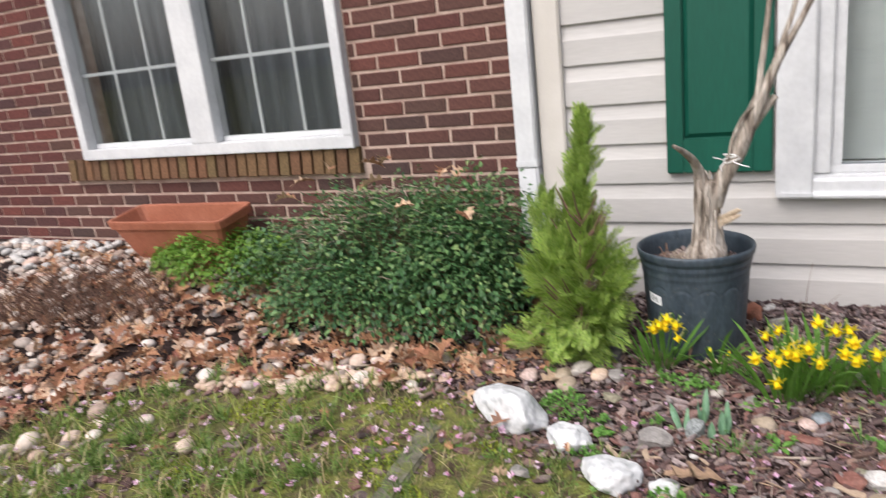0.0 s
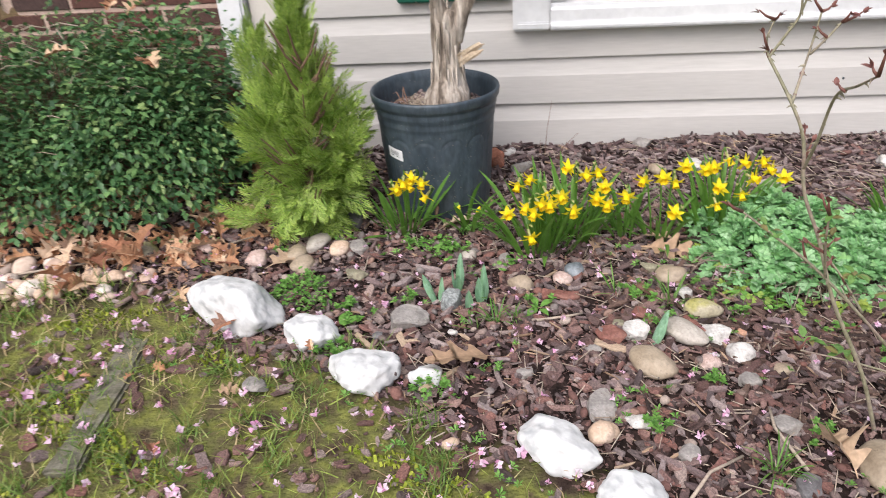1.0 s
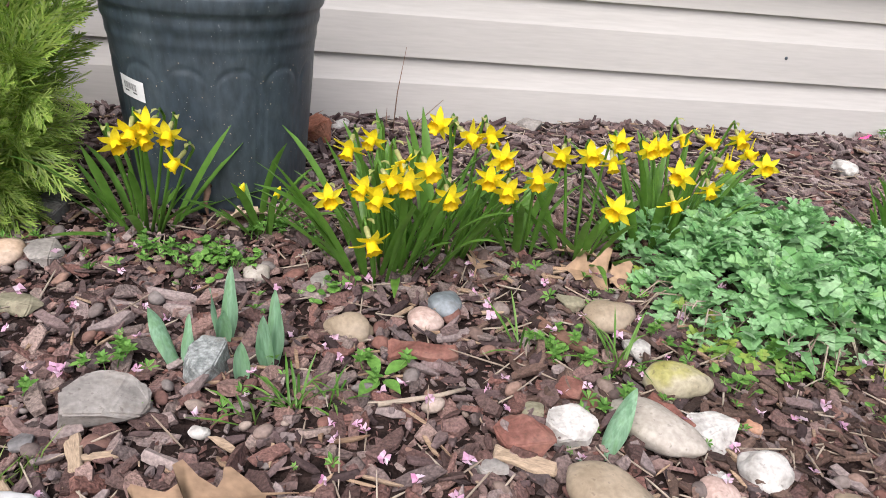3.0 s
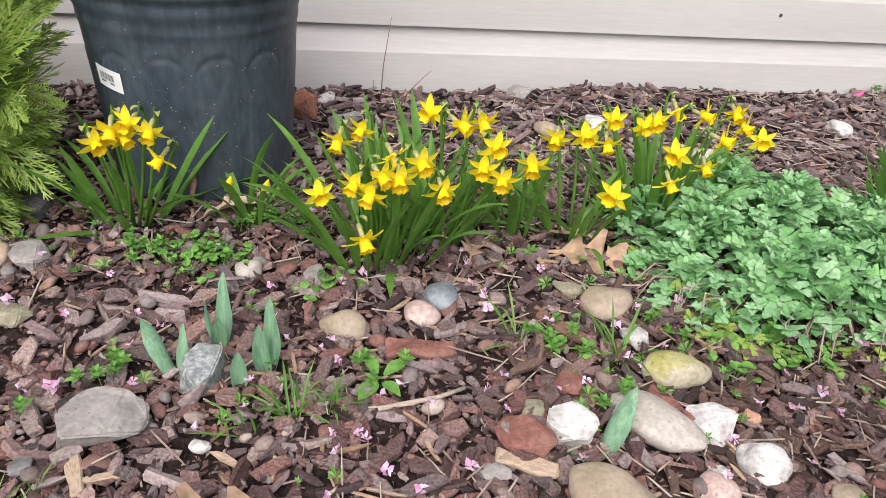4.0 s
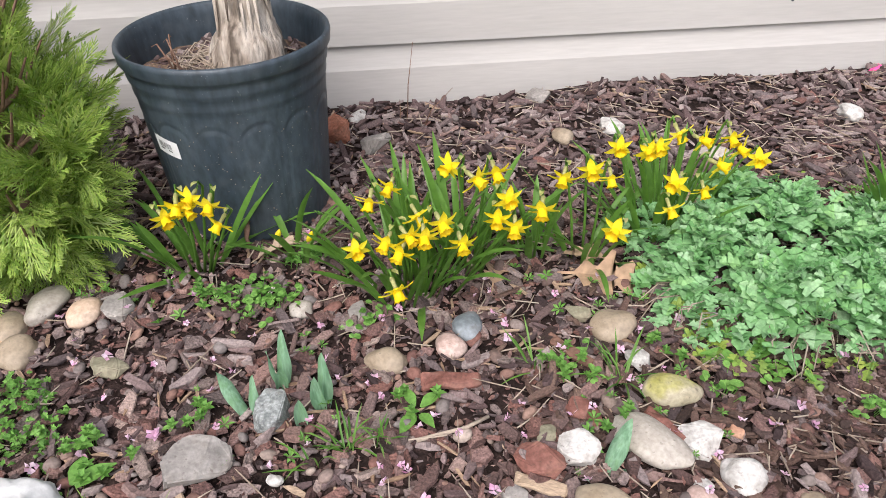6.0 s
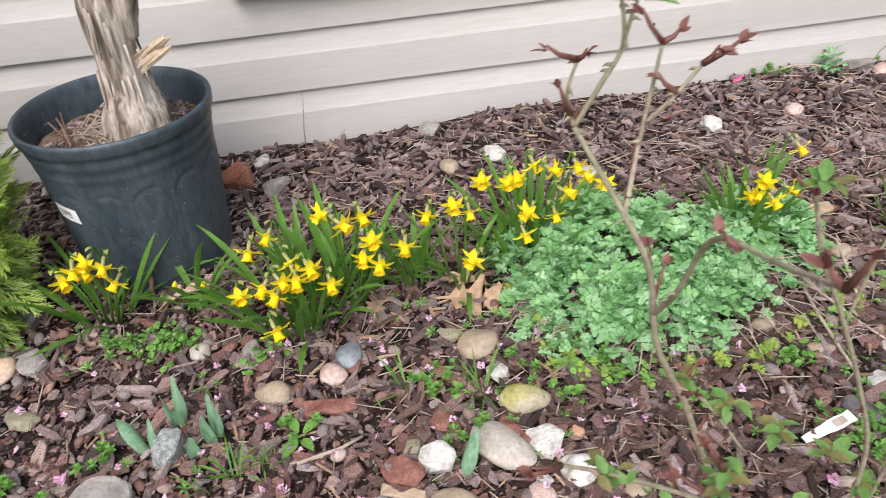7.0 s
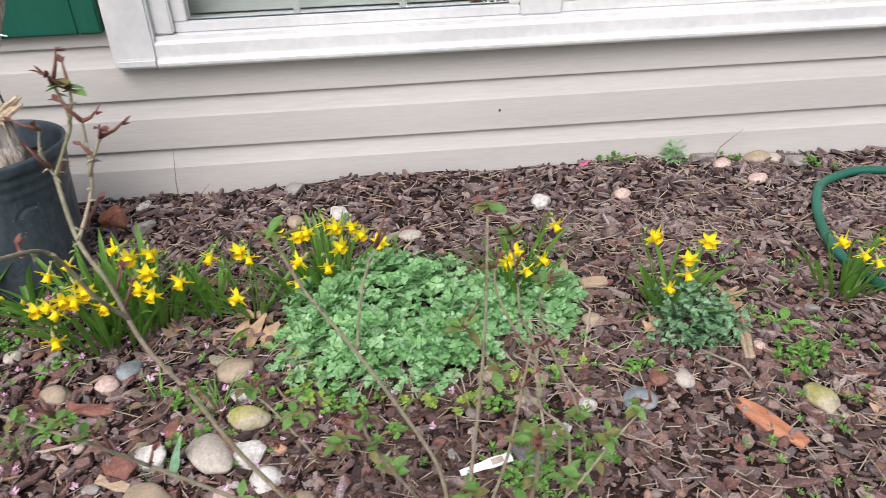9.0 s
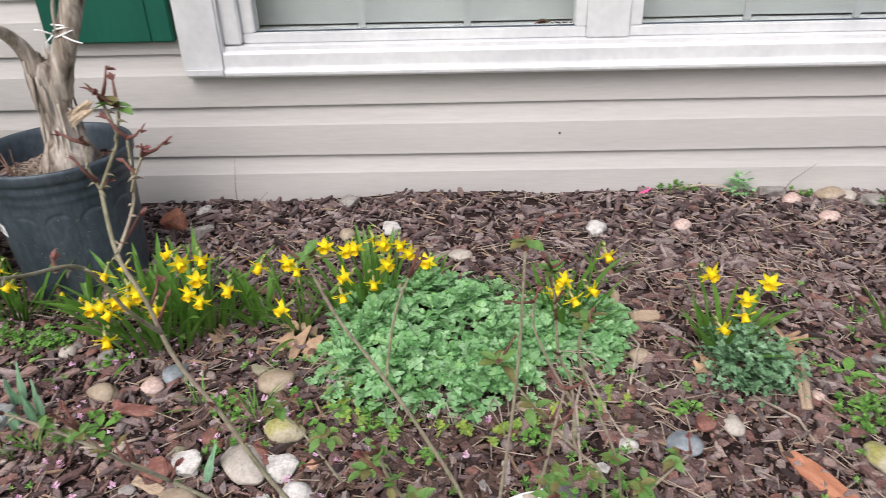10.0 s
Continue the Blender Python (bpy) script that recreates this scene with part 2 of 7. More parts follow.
M_BUSH_LIGHT = tinted("light_green_leaf", [(0.08, 0.18, 0.02), (0.13, 0.26, 0.035), (0.2, 0.34, 0.05)], 0.5, 0.35, "island", grain=0.2, bump=0.1, translucent=0.25)
M_TWIG = tinted("dry_twig", [(0.12, 0.07, 0.05), (0.2, 0.125, 0.09), (0.16, 0.09, 0.065)], 0.85, 0.2, "island", grain=0.2, bump=0.3)
M_STRAW = tinted("dry_straw", [(0.270, 0.215, 0.165), (0.420, 0.360, 0.290)], 0.8, 0.2, "island", grain=0.2, bump=0.2)
M_OAK = tinted("dead_oak_leaf", [(0.330, 0.205, 0.125), (0.520, 0.390, 0.270), (0.420, 0.280, 0.180), (0.580, 0.460, 0.340)], 0.7, 0.25, "object", grain=0.25, grain_scale=70, bump=0.4, bump_scale=90, translucent=0.15)
M_LITTER = tinted("leaf_litter", [(0.200, 0.085, 0.050), (0.400, 0.220, 0.120), (0.290, 0.130, 0.072), (0.500, 0.330, 0.200), (0.570, 0.420, 0.290), (0.240, 0.100, 0.070), (0.460, 0.250, 0.130)], 0.75, 0.25, "island", grain=0.25, bump=0.3, translucent=0.12)
M_BLOSSOM = tinted("pink_blossom", [(0.620, 0.340, 0.500), (0.740, 0.520, 0.650), (0.800, 0.660, 0.750), (0.580, 0.240, 0.420)], 0.6, 0.25, "island", grain=0.15, bump=0, translucent=0.3)
M_POT = tinted("black_pot_plastic", [(0.028, 0.041, 0.054), (0.048, 0.065, 0.080)], 0.44, 0.45, scale=9, grain=0.3, grain_scale=90, bump=0.25, bump_scale=110, stretch=(1, 1, 0.4))


def add_dust(m, pale, scale, low, high, amount):
    """Dry specks and scuffs of a paler colour over a finished surface."""
    n, l = m.node_tree.nodes, m.node_tree.links
    b = n["Principled BSDF"]
    co = n.new("ShaderNodeTexCoord")
    t = n.new("ShaderNodeTexNoise")
    t.inputs["Scale"].default_value, t.inputs["Detail"].default_value = scale, 3
    l.new(co.outputs["Object"], t.inputs["Vector"])
    k = n.new("ShaderNodeMapRange")
    k.inputs["From Min"].default_value, k.inputs["From Max"].default_value, k.inputs["To Max"].default_value = low, high, amount
    l.new(t.outputs["Fac"], k.inputs["Value"])
    mix = n.new("ShaderNodeMix")
    mix.data_type = "RGBA"
    l.new(k.outputs[0], mix.inputs["Factor"])
    l.new(b.inputs["Base Color"].links[0].from_socket, mix.inputs["A"])
    mix.inputs["B"].default_value = (*pale, 1)
    l.new(mix.outputs["Result"], b.inputs["Base Color"])


add_dust(M_POT, (0.16, 0.18, 0.19), 26, 0.55, 0.80, 0.18)
add_dust(M_POT, (0.42, 0.42, 0.40), 230, 0.70, 0.78, 0.75)
M_POTSOIL = tinted("potting_soil", [(0.10, 0.065, 0.045), (0.2, 0.14, 0.10), (0.06, 0.04, 0.03)], 0.95, 0.1, scale=40, grain=0.4, bump=0.8, bump_scale=60, depth=0.006)
M_TRUNK = tinted("peeling_trunk", [(0.105, 0.085, 0.068), (0.265, 0.222, 0.180), (0.385, 0.340, 0.288), (0.470, 0.425, 0.368)], 0.85, 0.2, scale=16, grain=0.35, grain_scale=70, bump=0.9, bump_scale=40, stretch=(2.5, 2.5, 0.35), depth=0.008)
M_CUTWOOD = tinted("cut_wood", [(0.380, 0.300, 0.210), (0.520, 0.430, 0.320)], 0.8, 0.2, scale=20, grain=0.2, bump=0.3)
M_TWINE = tinted("white_twine", [(0.72, 0.72, 0.68), (0.8, 0.8, 0.78)], 0.8, 0.2, scale=80, bump=0.4)
M_PAPER = tinted("label_paper", [(0.72, 0.73, 0.74), (0.78, 0.79, 0.8)], 0.5, 0.3, scale=20, grain=0.04, bump=0)
M_INK = tinted("label_ink", [(0.12, 0.12, 0.13), (0.18, 0.18, 0.19)], 0.6, 0.2, scale=20, bump=0)
M_TERRA = tinted("terracotta_plastic", [(0.30, 0.105, 0.06), (0.36, 0.135, 0.08)], 0.6, 0.3, scale=6, grain=0.12, grain_scale=80, bump=0.15)
M_SHARD = tinted("orange_bark_slab", [(0.330, 0.135, 0.075), (0.430, 0.200, 0.120)], 0.75, 0.2, scale=10, grain=0.2, bump=0.3, stretch=(1, 5, 1))
M_HOSE = tinted("green_hose_rubber", [(0.012, 0.10, 0.065), (0.018, 0.13, 0.085)], 0.4, 0.45, scale=8, grain=0.1, bump=0.1)
M_ROSE_STEM = tinted("rose_stem", [(0.200, 0.190, 0.120), (0.280, 0.260, 0.180), (0.270, 0.210, 0.170)], 0.65, 0.3, scale=18, grain=0.25, grain_scale=120, bump=0.3)
M_ROSE_RED = tinted("young_rose_shoot", [(0.130, 0.052, 0.045), (0.200, 0.080, 0.068), (0.130, 0.100, 0.050)], 0.5, 0.35, "island", grain=0.2, bump=0.2, translucent=0.2)
M_ROSE_LEAF = tinted("rose_leaf", [(0.100, 0.170, 0.040), (0.180, 0.220, 0.065), (0.230, 0.140, 0.070), (0.120, 0.250, 0.060), (0.150, 0.280, 0.075)], 0.5, 0.35, "island", grain=0.2, bump=0.2, translucent=0.3)
M_FLAG = tinted("pink_plastic", [(0.8, 0.06, 0.24), (0.85, 0.1, 0.3)], 0.5, 0.3, scale=30, bump=0)
M_CURTAIN = tinted("grey_curtain", [(0.045, 0.052, 0.060), (0.080, 0.088, 0.098)], 0.9, 0.1, scale=4, grain=0.1, bump=0.1, stretch=(3, 1, 0.3))
M_SCREEN = tinted("pale_window_blind", [(0.385, 0.405, 0.398), (0.445, 0.462, 0.455)], 0.7, 0.2, scale=3, grain=0.05, bump=0.1, stretch=(0.2, 1, 1))
M_ROOM = tinted("room_paint", [(0.3, 0.3, 0.29), (0.34, 0.34, 0.33)], 0.9, 0.1, scale=2, bump=0)
M_PEBBLE = tinted("pale_pebbles", [(0.50, 0.43, 0.36), (0.30, 0.24, 0.20), (0.62, 0.55, 0.48), (0.42, 0.30, 0.23), (0.24, 0.20, 0.17), (0.55, 0.43, 0.34), (0.66, 0.61, 0.55), (0.48, 0.33, 0.26)], 0.75, 0.25, "island", grain=0.2, grain_scale=60, bump=0.3)
STONE = {
    "grey": tinted("grey_stone", [(0.22, 0.205, 0.19), (0.33, 0.31, 0.285)], 0.8, 0.2, scale=22, grain=0.2, grain_scale=160, bump=0.4),
    "speck": tinted("speckled_granite", [(0.170, 0.185, 0.180), (0.310, 0.330, 0.320)], 0.8, 0.2, scale=110, grain=0.35, grain_scale=260, bump=0.5),
    "tan": tinted("tan_stone", [(0.27, 0.215, 0.15), (0.38, 0.315, 0.235)], 0.75, 0.25, scale=18, grain=0.15, grain_scale=150, bump=0.3),
    "pink": tinted("pink_stone", [(0.42, 0.30, 0.26), (0.54, 0.42, 0.37)], 0.75, 0.25, scale=22, grain=0.2, bump=0.4),
    "blue": tinted("blue_grey_stone", [(0.15, 0.175, 0.19), (0.26, 0.29, 0.31)], 0.6, 0.3, scale=20, grain=0.15, bump=0.3),
    "olive": tinted("olive_stone", [(0.2, 0.19, 0.13), (0.29, 0.27, 0.19)], 0.8, 0.2, scale=25, grain=0.2, bump=0.4),
    "moss": tinted("mossy_stone", [(0.25, 0.24, 0.06), (0.33, 0.31, 0.13), (0.38, 0.345, 0.25), (0.35, 0.32, 0.22)], 0.8, 0.2, scale=14, grain=0.2, bump=0.4),
    "cream": tinted("cream_stone", [(0.345, 0.310, 0.265), (0.440, 0.405, 0.355)], 0.75, 0.25, scale=18, grain=0.15, bump=0.3),
    "white": tinted("white_stone", [(0.340, 0.325, 0.300), (0.540, 0.525, 0.495), (0.470, 0.455, 0.425)], 0.75, 0.25, scale=26, grain=0.2, bump=0.7, bump_scale=90, depth=0.004),
    "red": tinted("red_stone", [(0.16, 0.07, 0.055), (0.25, 0.12, 0.095)], 0.85, 0.2, scale=26, grain=0.25, bump=0.5),
    "orange": tinted("orange_stone", [(0.42, 0.23, 0.15), (0.52, 0.32, 0.22)], 0.8, 0.2, scale=26, grain=0.2, bump=0.4),
    "peach": tinted("peach_stone", [(0.48, 0.35, 0.25), (0.58, 0.45, 0.35)], 0.75, 0.25, scale=20, grain=0.15, bump=0.3),
    "slate": tinted("slate_stone", [(0.11, 0.105, 0.105), (0.19, 0.185, 0.185)], 0.75, 0.25, scale=20, grain=0.2, bump=0.4),
    "brick": tinted("broken_brick", [(0.300, 0.120, 0.075), (0.400, 0.180, 0.120)], 0.9, 0.15, scale=26, grain=0.3, bump=0.8),
}
for stone_material in STONE.values():
    add_dust(stone_material, (0.105, 0.078, 0.060), 34, 0.54, 0.74, 0.50)
    add_dust(stone_material, (0.07, 0.055, 0.045), 150, 0.62, 0.72, 0.45)
M_WHITEROCK = tinted("whitewashed_rock", [(0.380, 0.395, 0.395), (0.560, 0.565, 0.555), (0.490, 0.500, 0.495), (0.600, 0.600, 0.590)], 0.75, 0.25, scale=14, grain=0.12, grain_scale=60, bump=0.7, bump_scale=30, depth=0.006)
M_SLAB = tinted("mossy_slab", [(0.095, 0.092, 0.062), (0.165, 0.155, 0.120), (0.120, 0.130, 0.050)], 0.9, 0.15, scale=14, grain=0.3, bump=0.6)


def glass_material():
    m, n, l, b = nodes_of("window_glass", 0.02, 0.5)
    b.inputs["Base Color"].default_value = (0.93, 0.96, 0.95, 1)
    b.inputs["Transmission Weight"].default_value = 1.0
    b.inputs["IOR"].default_value = 1.45
    return m


M_GLASS = glass_material()
M_GRILLE = tinted("grey_grille", [(0.360, 0.370, 0.375), (0.400, 0.410, 0.415)], 0.6, 0.2, scale=6, grain=0.05, bump=0)


def ground_material():
    """Soil in the bed, mossy thatch on the lawn, parted by the same wavy line as the planting."""
    m, n, l, b = nodes_of("ground_surface", 0.95, 0.12)
    co = n.new("ShaderNodeTexCoord")
    at = n.new("ShaderNodeAttribute")
    at.attribute_name = "lawn"

    def noise_ramp(scale, cols):
        t = n.new("ShaderNodeTexNoise")
        t.inputs["Scale"].default_value, t.inputs["Detail"].default_value = scale, 8
        l.new(co.outputs["Object"], t.inputs["Vector"])
        r = n.new("ShaderNodeValToRGB")
        while len(r.color_ramp.elements) < len(cols):
            r.color_ramp.elements.new(0.5)
        for i, c in enumerate(cols):
            r.color_ramp.elements[i].position, r.color_ramp.elements[i].color = 0.3 + 0.4 * i / (len(cols) - 1), (*c, 1)
        l.new(t.outputs["Fac"], r.inputs["Fac"])
        return r

    soil = noise_ramp(45, [(0.010, 0.007, 0.006), (0.026, 0.017, 0.015), (0.05, 0.032, 0.028)])
    lawn = noise_ramp(17, [(0.040, 0.026, 0.020), (0.090, 0.070, 0.042), (0.110, 0.112, 0.040), (0.175, 0.185, 0.048), (0.090, 0.066, 0.042)])
    mix = n.new("ShaderNodeMix")
    mix.data_type = "RGBA"
    l.new(at.outputs["Fac"], mix.inputs["Factor"])
    l.new(soil.outputs[0], mix.inputs["A"])
    l.new(lawn.outputs[0], mix.inputs["B"])
    l.new(mix.outputs["Result"], b.inputs["Base Color"])
    t = n.new("ShaderNodeTexNoise")
    t.inputs["Scale"].default_value, t.inputs["Detail"].default_value = 90, 6
    l.new(co.outputs["Object"], t.inputs["Vector"])
    bp = n.new("ShaderNodeBump")
    bp.inputs["Strength"].default_value, bp.inputs["Distance"].default_value = 0.9, 0.012
    l.new(t.outputs["Fac"], bp.inputs["Height"])
    l.new(bp.outputs[0], b.inputs["Normal"])
    return m


M_GROUND = ground_material()

# ---- ground ----
def build_ground():
    far = [-400, -150, -60, -25, -12, -8]
    xs = np.array(far + [-6.5, -5.5] + list(np.arange(-4.8, 3.4, 0.045)) + [4, 5, 6.5] + [-v for v in far[::-1]])
    ys = np.array(far + [-6, -5, -4.2] + list(np.arange(-3.6, 0.25, 0.045)) + [0.4, 2, 6, 12, 25, 60, 150, 400])
    gx, gy = np.meshgrid(xs, ys)
    gz = ground_z(gx, gy)
    v = np.stack([gx, gy, gz], -1).reshape(-1, 3)
    nx, ny = len(xs), len(ys)
    i = (np.arange(ny - 1)[:, None] * nx + np.arange(nx - 1)[None]).ravel()
    f = np.stack([i, i + 1, i + 1 + nx, i + nx], -1)
    me = bpy.data.meshes.new("ground")
    me.from_pydata(v.tolist(), [], f.tolist())
    me.materials.append(M_GROUND)
    lawn = smooth_step(-0.06, 0.06, lawn_side(v[:, 0], v[:, 1]))
    at = me.attributes.new("lawn", "FLOAT", "POINT")
    at.data.foreach_set("value", lawn.astype(np.float32))
    me.polygons.foreach_set("use_smooth", [True] * len(me.polygons))
    return tagged(new("ground", me), "dark garden soil beside thin mossy lawn", "ground", kind="structure")


ground = build_ground()

# ---- the house: siding wall ----
LAP = 0.1524
SIDE_L, SIDE_R = -0.742, 4.2
WIN_L, WIN_R, WIN_B, WIN_T = 0.002, 2.33, 0.3975, 1.78
WALL_TOP = 2.75

wall_right_mesh = Geo()
for lo, hi in (((SIDE_L, 0.016, -0.25), (WIN_L + 0.03, 0.2, WALL_TOP)), ((WIN_R - 0.03, 0.016, -0.25), (SIDE_R, 0.2, WALL_TOP)),
               ((WIN_L + 0.03, 0.016, -0.25), (WIN_R - 0.03, 0.2, WIN_B + 0.03)), ((WIN_L + 0.03, 0.016, WIN_T - 0.03), (WIN_R - 0.03, 0.2, WALL_TOP))):
    wall_right_mesh.box(lo, hi)
wall_siding = tagged(new("wall_siding", wall_right_mesh.mesh("wall_siding", M_SIDING, False)), "beige vinyl Dutch-lap siding wall of the house", "wall", kind="structure")


def siding_course(z, x0, x1, top=LAP):
    """One Dutch-lap course: flat lower face, a cove and a sloped upper face under the next butt."""
    prof = [(0.014, 0.0), (0.0, 0.0), (0.0, 0.006), (0.0005, 0.092), (0.0025, 0.098), (0.0055, 0.110), (0.0095, 0.130), (0.0135, LAP + 0.004)]
    prof = [(y, min(h, top + 0.004)) for y, h in prof]
    g = Geo()
    n = len(prof)
    cols = max(2, int((x1 - x0) / 0.5) + 1)
    verts, faces = [], []
    for c in range(cols):
        x = x0 + (x1 - x0) * c / (cols - 1)
        wob = 0.0007 * math.sin(x * 2.1 + z * 17)
        verts += [(x, y + wob, z + h + wob) for y, h in prof]
    for c in range(cols - 1):
        for i in range(n - 1):
            a = c * n + i
            faces.append((a, a + n, a + n + 1, a + 1))
    g.add(verts, faces)
    ob = part("siding_panel", g.mesh("siding_panel", M_SIDING, False), wall_siding)
    return ob


for k in range(-1, 18):
    z0 = k * LAP
    if z0 > WALL_TOP - 0.05:
        break
    if z0 + LAP <= WIN_B + 0.005 or z0 >= WIN_T:
        siding_course(z0, SIDE_L, SIDE_R)
    else:
        siding_course(z0, SIDE_L, WIN_L)
        siding_course(z0, WIN_R, SIDE_R)
        if z0 < WIN_B - 0.005:
            siding_course(z0, WIN_L, WIN_R, WIN_B - z0)

# small nail hole in one panel
g = Geo()
g.tube([(1.052, -0.0015, 0.209), (1.052, 0.002, 0.209)], [0.004, 0.004], 8)
part("nail_hole", g.mesh("nail_hole", M_POT), wall_siding, "small dark nail hole in the siding")

corner = tagged(new("corner_trim", bm_mesh("corner_trim", bevelled((-0.845, -0.022, -0.2), (-0.742, 0.2, WALL_TOP), 0.006), M_BEIGE)), "beige vinyl outside-corner post", "trim", kind="structure")

# ---- the brick wall ----
BR_L, BR_R, BR_Y = -5.4, -0.845, 0.03
AW_L, AW_R, AW_B, AW_T = -3.585, -1.735, 0.652, 2.0
g = Geo()
for lo, hi in (((BR_L, BR_Y + 0.005, -0.25), (AW_L, 0.25, WALL_TOP)), ((AW_R, BR_Y + 0.005, -0.25), (BR_R, 0.25, WALL_TOP)),
               ((AW_L, BR_Y + 0.005, -0.25), (AW_R, 0.25, AW_B - 0.012)), ((AW_L, BR_Y + 0.005, AW_T), (AW_R, 0.25, WALL_TOP))):
    g.box(lo, hi)
wall_brick = tagged(new("wall_brick", g.mesh("wall_brick", M_MORTAR, False)), "dark red brick wall with pale pinkish mortar", "wall", kind="structure")


def brick_box(length, height, depth, seed):
    r = random.Random(seed)
    bm = bmesh.new()
    bmesh.ops.create_cube(bm, size=1)
    for v in bm.verts:
        v.co.x *= length + r.uniform(-0.003, 0.003)
        v.co.y *= depth + r.uniform(-0.002, 0.002)
        v.co.z *= height + r.uniform(-0.002, 0.002)
    bmesh.ops.bevel(bm, geom=[e for e in bm.edges if all(v.co.y < 0 for v in e.verts)], offset=0.0025, segments=1, affect="EDGES")
    return bm


COURSE, STRETCH = 0.0667, 0.212
SILL_L, SILL_R, SILL_B, SILL_T = -3.75, -1.720, 0.520, 0.642

# ---- window in the brick wall ----
def bar(name, lo, hi, mat, parent, r=0.004, label=""):
    return part(name, bm_mesh(name, bevelled(lo, hi, r), mat), parent, label)


window_1 = tagged(empty_at("window_1", -2.67, BR_Y, AW_B), "white vinyl double window with grilles in the brick wall", "window", kind="structure")


def at_window(win):
    o = win.location
    return lambda lo, hi: (tuple(a - b for a, b in zip(lo, o)), tuple(a - b for a, b in zip(hi, o)))


L1 = at_window(window_1)
AY0, AY1 = -0.012, 0.10
for nm, lo, hi in (("window_frame", (AW_L, AY0, AW_B - 0.008), (AW_R, AY1, AW_B + 0.05)), ("window_frame", (AW_L, AY0, AW_T - 0.05), (AW_R, AY1, AW_T)),
                   ("window_frame", (AW_L, AY0, AW_B + 0.05), (AW_L + 0.06, AY1, AW_T - 0.05)), ("window_frame", (AW_R - 0.055, AY0, AW_B + 0.05), (AW_R, AY1, AW_T - 0.05)),
                   ("mullion", (-2.728, AY0 + 0.002, AW_B + 0.05), (-2.560, AY1, AW_T - 0.05))):
    bar(nm, *L1(lo, hi), M_TRIM, window_1)
for a, b in ((AW_L + 0.06, -2.728), (-2.560, AW_R - 0.055)):
    pane = part("pane", bm_mesh("pane", bevelled(*L1((a, 0.055, AW_B + 0.05), (b, 0.06, AW_T - 0.05)), 0), M_GLASS), window_1)
    pane.visible_shadow = False
    for lo, hi in (((a, 0.045, AW_B + 0.05), (b, 0.085, AW_B + 0.075)),):
        bar("sash_rail", *L1(lo, hi), M_TRIM, window_1, 0.003)
    for k in (1, 2):
        x = a + (b - a) * k / 3
        bar("grille_bar", *L1((x - 0.009, 0.062, AW_B + 0.075), (x + 0.009, 0.07, AW_T - 0.05)), M_GRILLE, window_1, 0.002)
    for z in (1.105, 1.52):
        bar("grille_bar", *L1((a, 0.0625, z - 0.009), (b, 0.0695, z + 0.009)), M_GRILLE, window_1, 0.002)


def drape(name, x0, x1, y, z0, z1, mat, amp, wave, parent, label=""):
    g = Geo()
    n = int((x1 - x0) / 0.012)
    v = []
    for i in range(n + 1):
        x = x0 + (x1 - x0) * i / n
        d = y + amp * math.sin(x * wave) + amp * 0.5 * math.sin(x * wave * 2.3 + 1)
        v += [(x, d, z0), (x, d, z1)]
    g.add(v, [(2 * i, 2 * i + 2, 2 * i + 3, 2 * i + 1) for i in range(n)])
    return tagged(new(name, g.mesh(name, mat)), label, "curtain")


drape("curtain", -3.6, -1.75, 0.2, AW_B - 0.05, AW_T + 0.02, M_CURTAIN, 0.018, 26, None, "dark grey curtain hanging behind the brick-wall window")


def room(name, x0, x1, z0, z1):
    g = Geo()
    for lo, hi in (((x0, 1.5, z0), (x1, 1.55, z1)), ((x0 - 0.05, 0.26, z0), (x0, 1.55, z1)), ((x1, 0.26, z0), (x1 + 0.05, 1.55, z1)),
                   ((x0 - 0.05, 0.26, z0 - 0.05), (x1 + 0.05, 1.55, z0)), ((x0 - 0.05, 0.26, z1), (x1 + 0.05, 1.55, z1 + 0.05))):
        g.box(lo, hi)
    return tagged(new(name, g.mesh(name, M_ROOM, False)), "plain grey inner walls of the room behind the window", "wall", kind="structure")


room("wall_room_left", -4.2, -1.2, 0.1, 2.5)
room("wall_room_right", -0.3, 2.7, 0.1, 2.5)

# ---- window in the siding wall ----
window_2 = tagged(empty_at("window_2", 1.165, 0.0, WIN_B), "white vinyl twin window with wide casing and rounded sill nose", "window", kind="structure")
L2 = at_window(window_2)
bar("casing", *L2((WIN_L, -0.034, WIN_B), (WIN_L + 0.118, 0.05, WIN_T)), M_TRIM, window_2, 0.006)
bar("casing", *L2((WIN_R - 0.118, -0.034, WIN_B), (WIN_R, 0.05, WIN_T)), M_TRIM, window_2, 0.006)
bar("casing", *L2((WIN_L + 0.118, -0.034, WIN_T - 0.11), (WIN_R - 0.118, 0.05, WIN_T)), M_TRIM, window_2, 0.006)
g = Geo()
sill_prof = [(0.05, 0.0), (-0.030, 0.0), (-0.043, 0.003), (-0.047, 0.009), (-0.0475, 0.016), (-0.044, 0.022), (-0.035, 0.0245), (-0.0335, 0.030), (-0.0325, 0.062), (-0.029, 0.066), (-0.018, 0.070), (-0.017, 0.080), (0.05, 0.086)]
n = len(sill_prof)
pv = []
for x in (WIN_L + 0.118, WIN_R - 0.118):
    pv += [(x - 1.165, y, h) for y, h in sill_prof]
g.add(pv, [(i, i + 1, n + i + 1, n + i) for i in range(n - 1)])
part("window_sill", g.mesh("window_sill", M_TRIM, False), window_2, "white sill with a rounded nose")
bar("sill_nose", *L2((WIN_L + 0.012, -0.044, WIN_B + 0.004), (WIN_L + 0.118, -0.03, WIN_B + 0.03)), M_TRIM, window_2, 0.006)
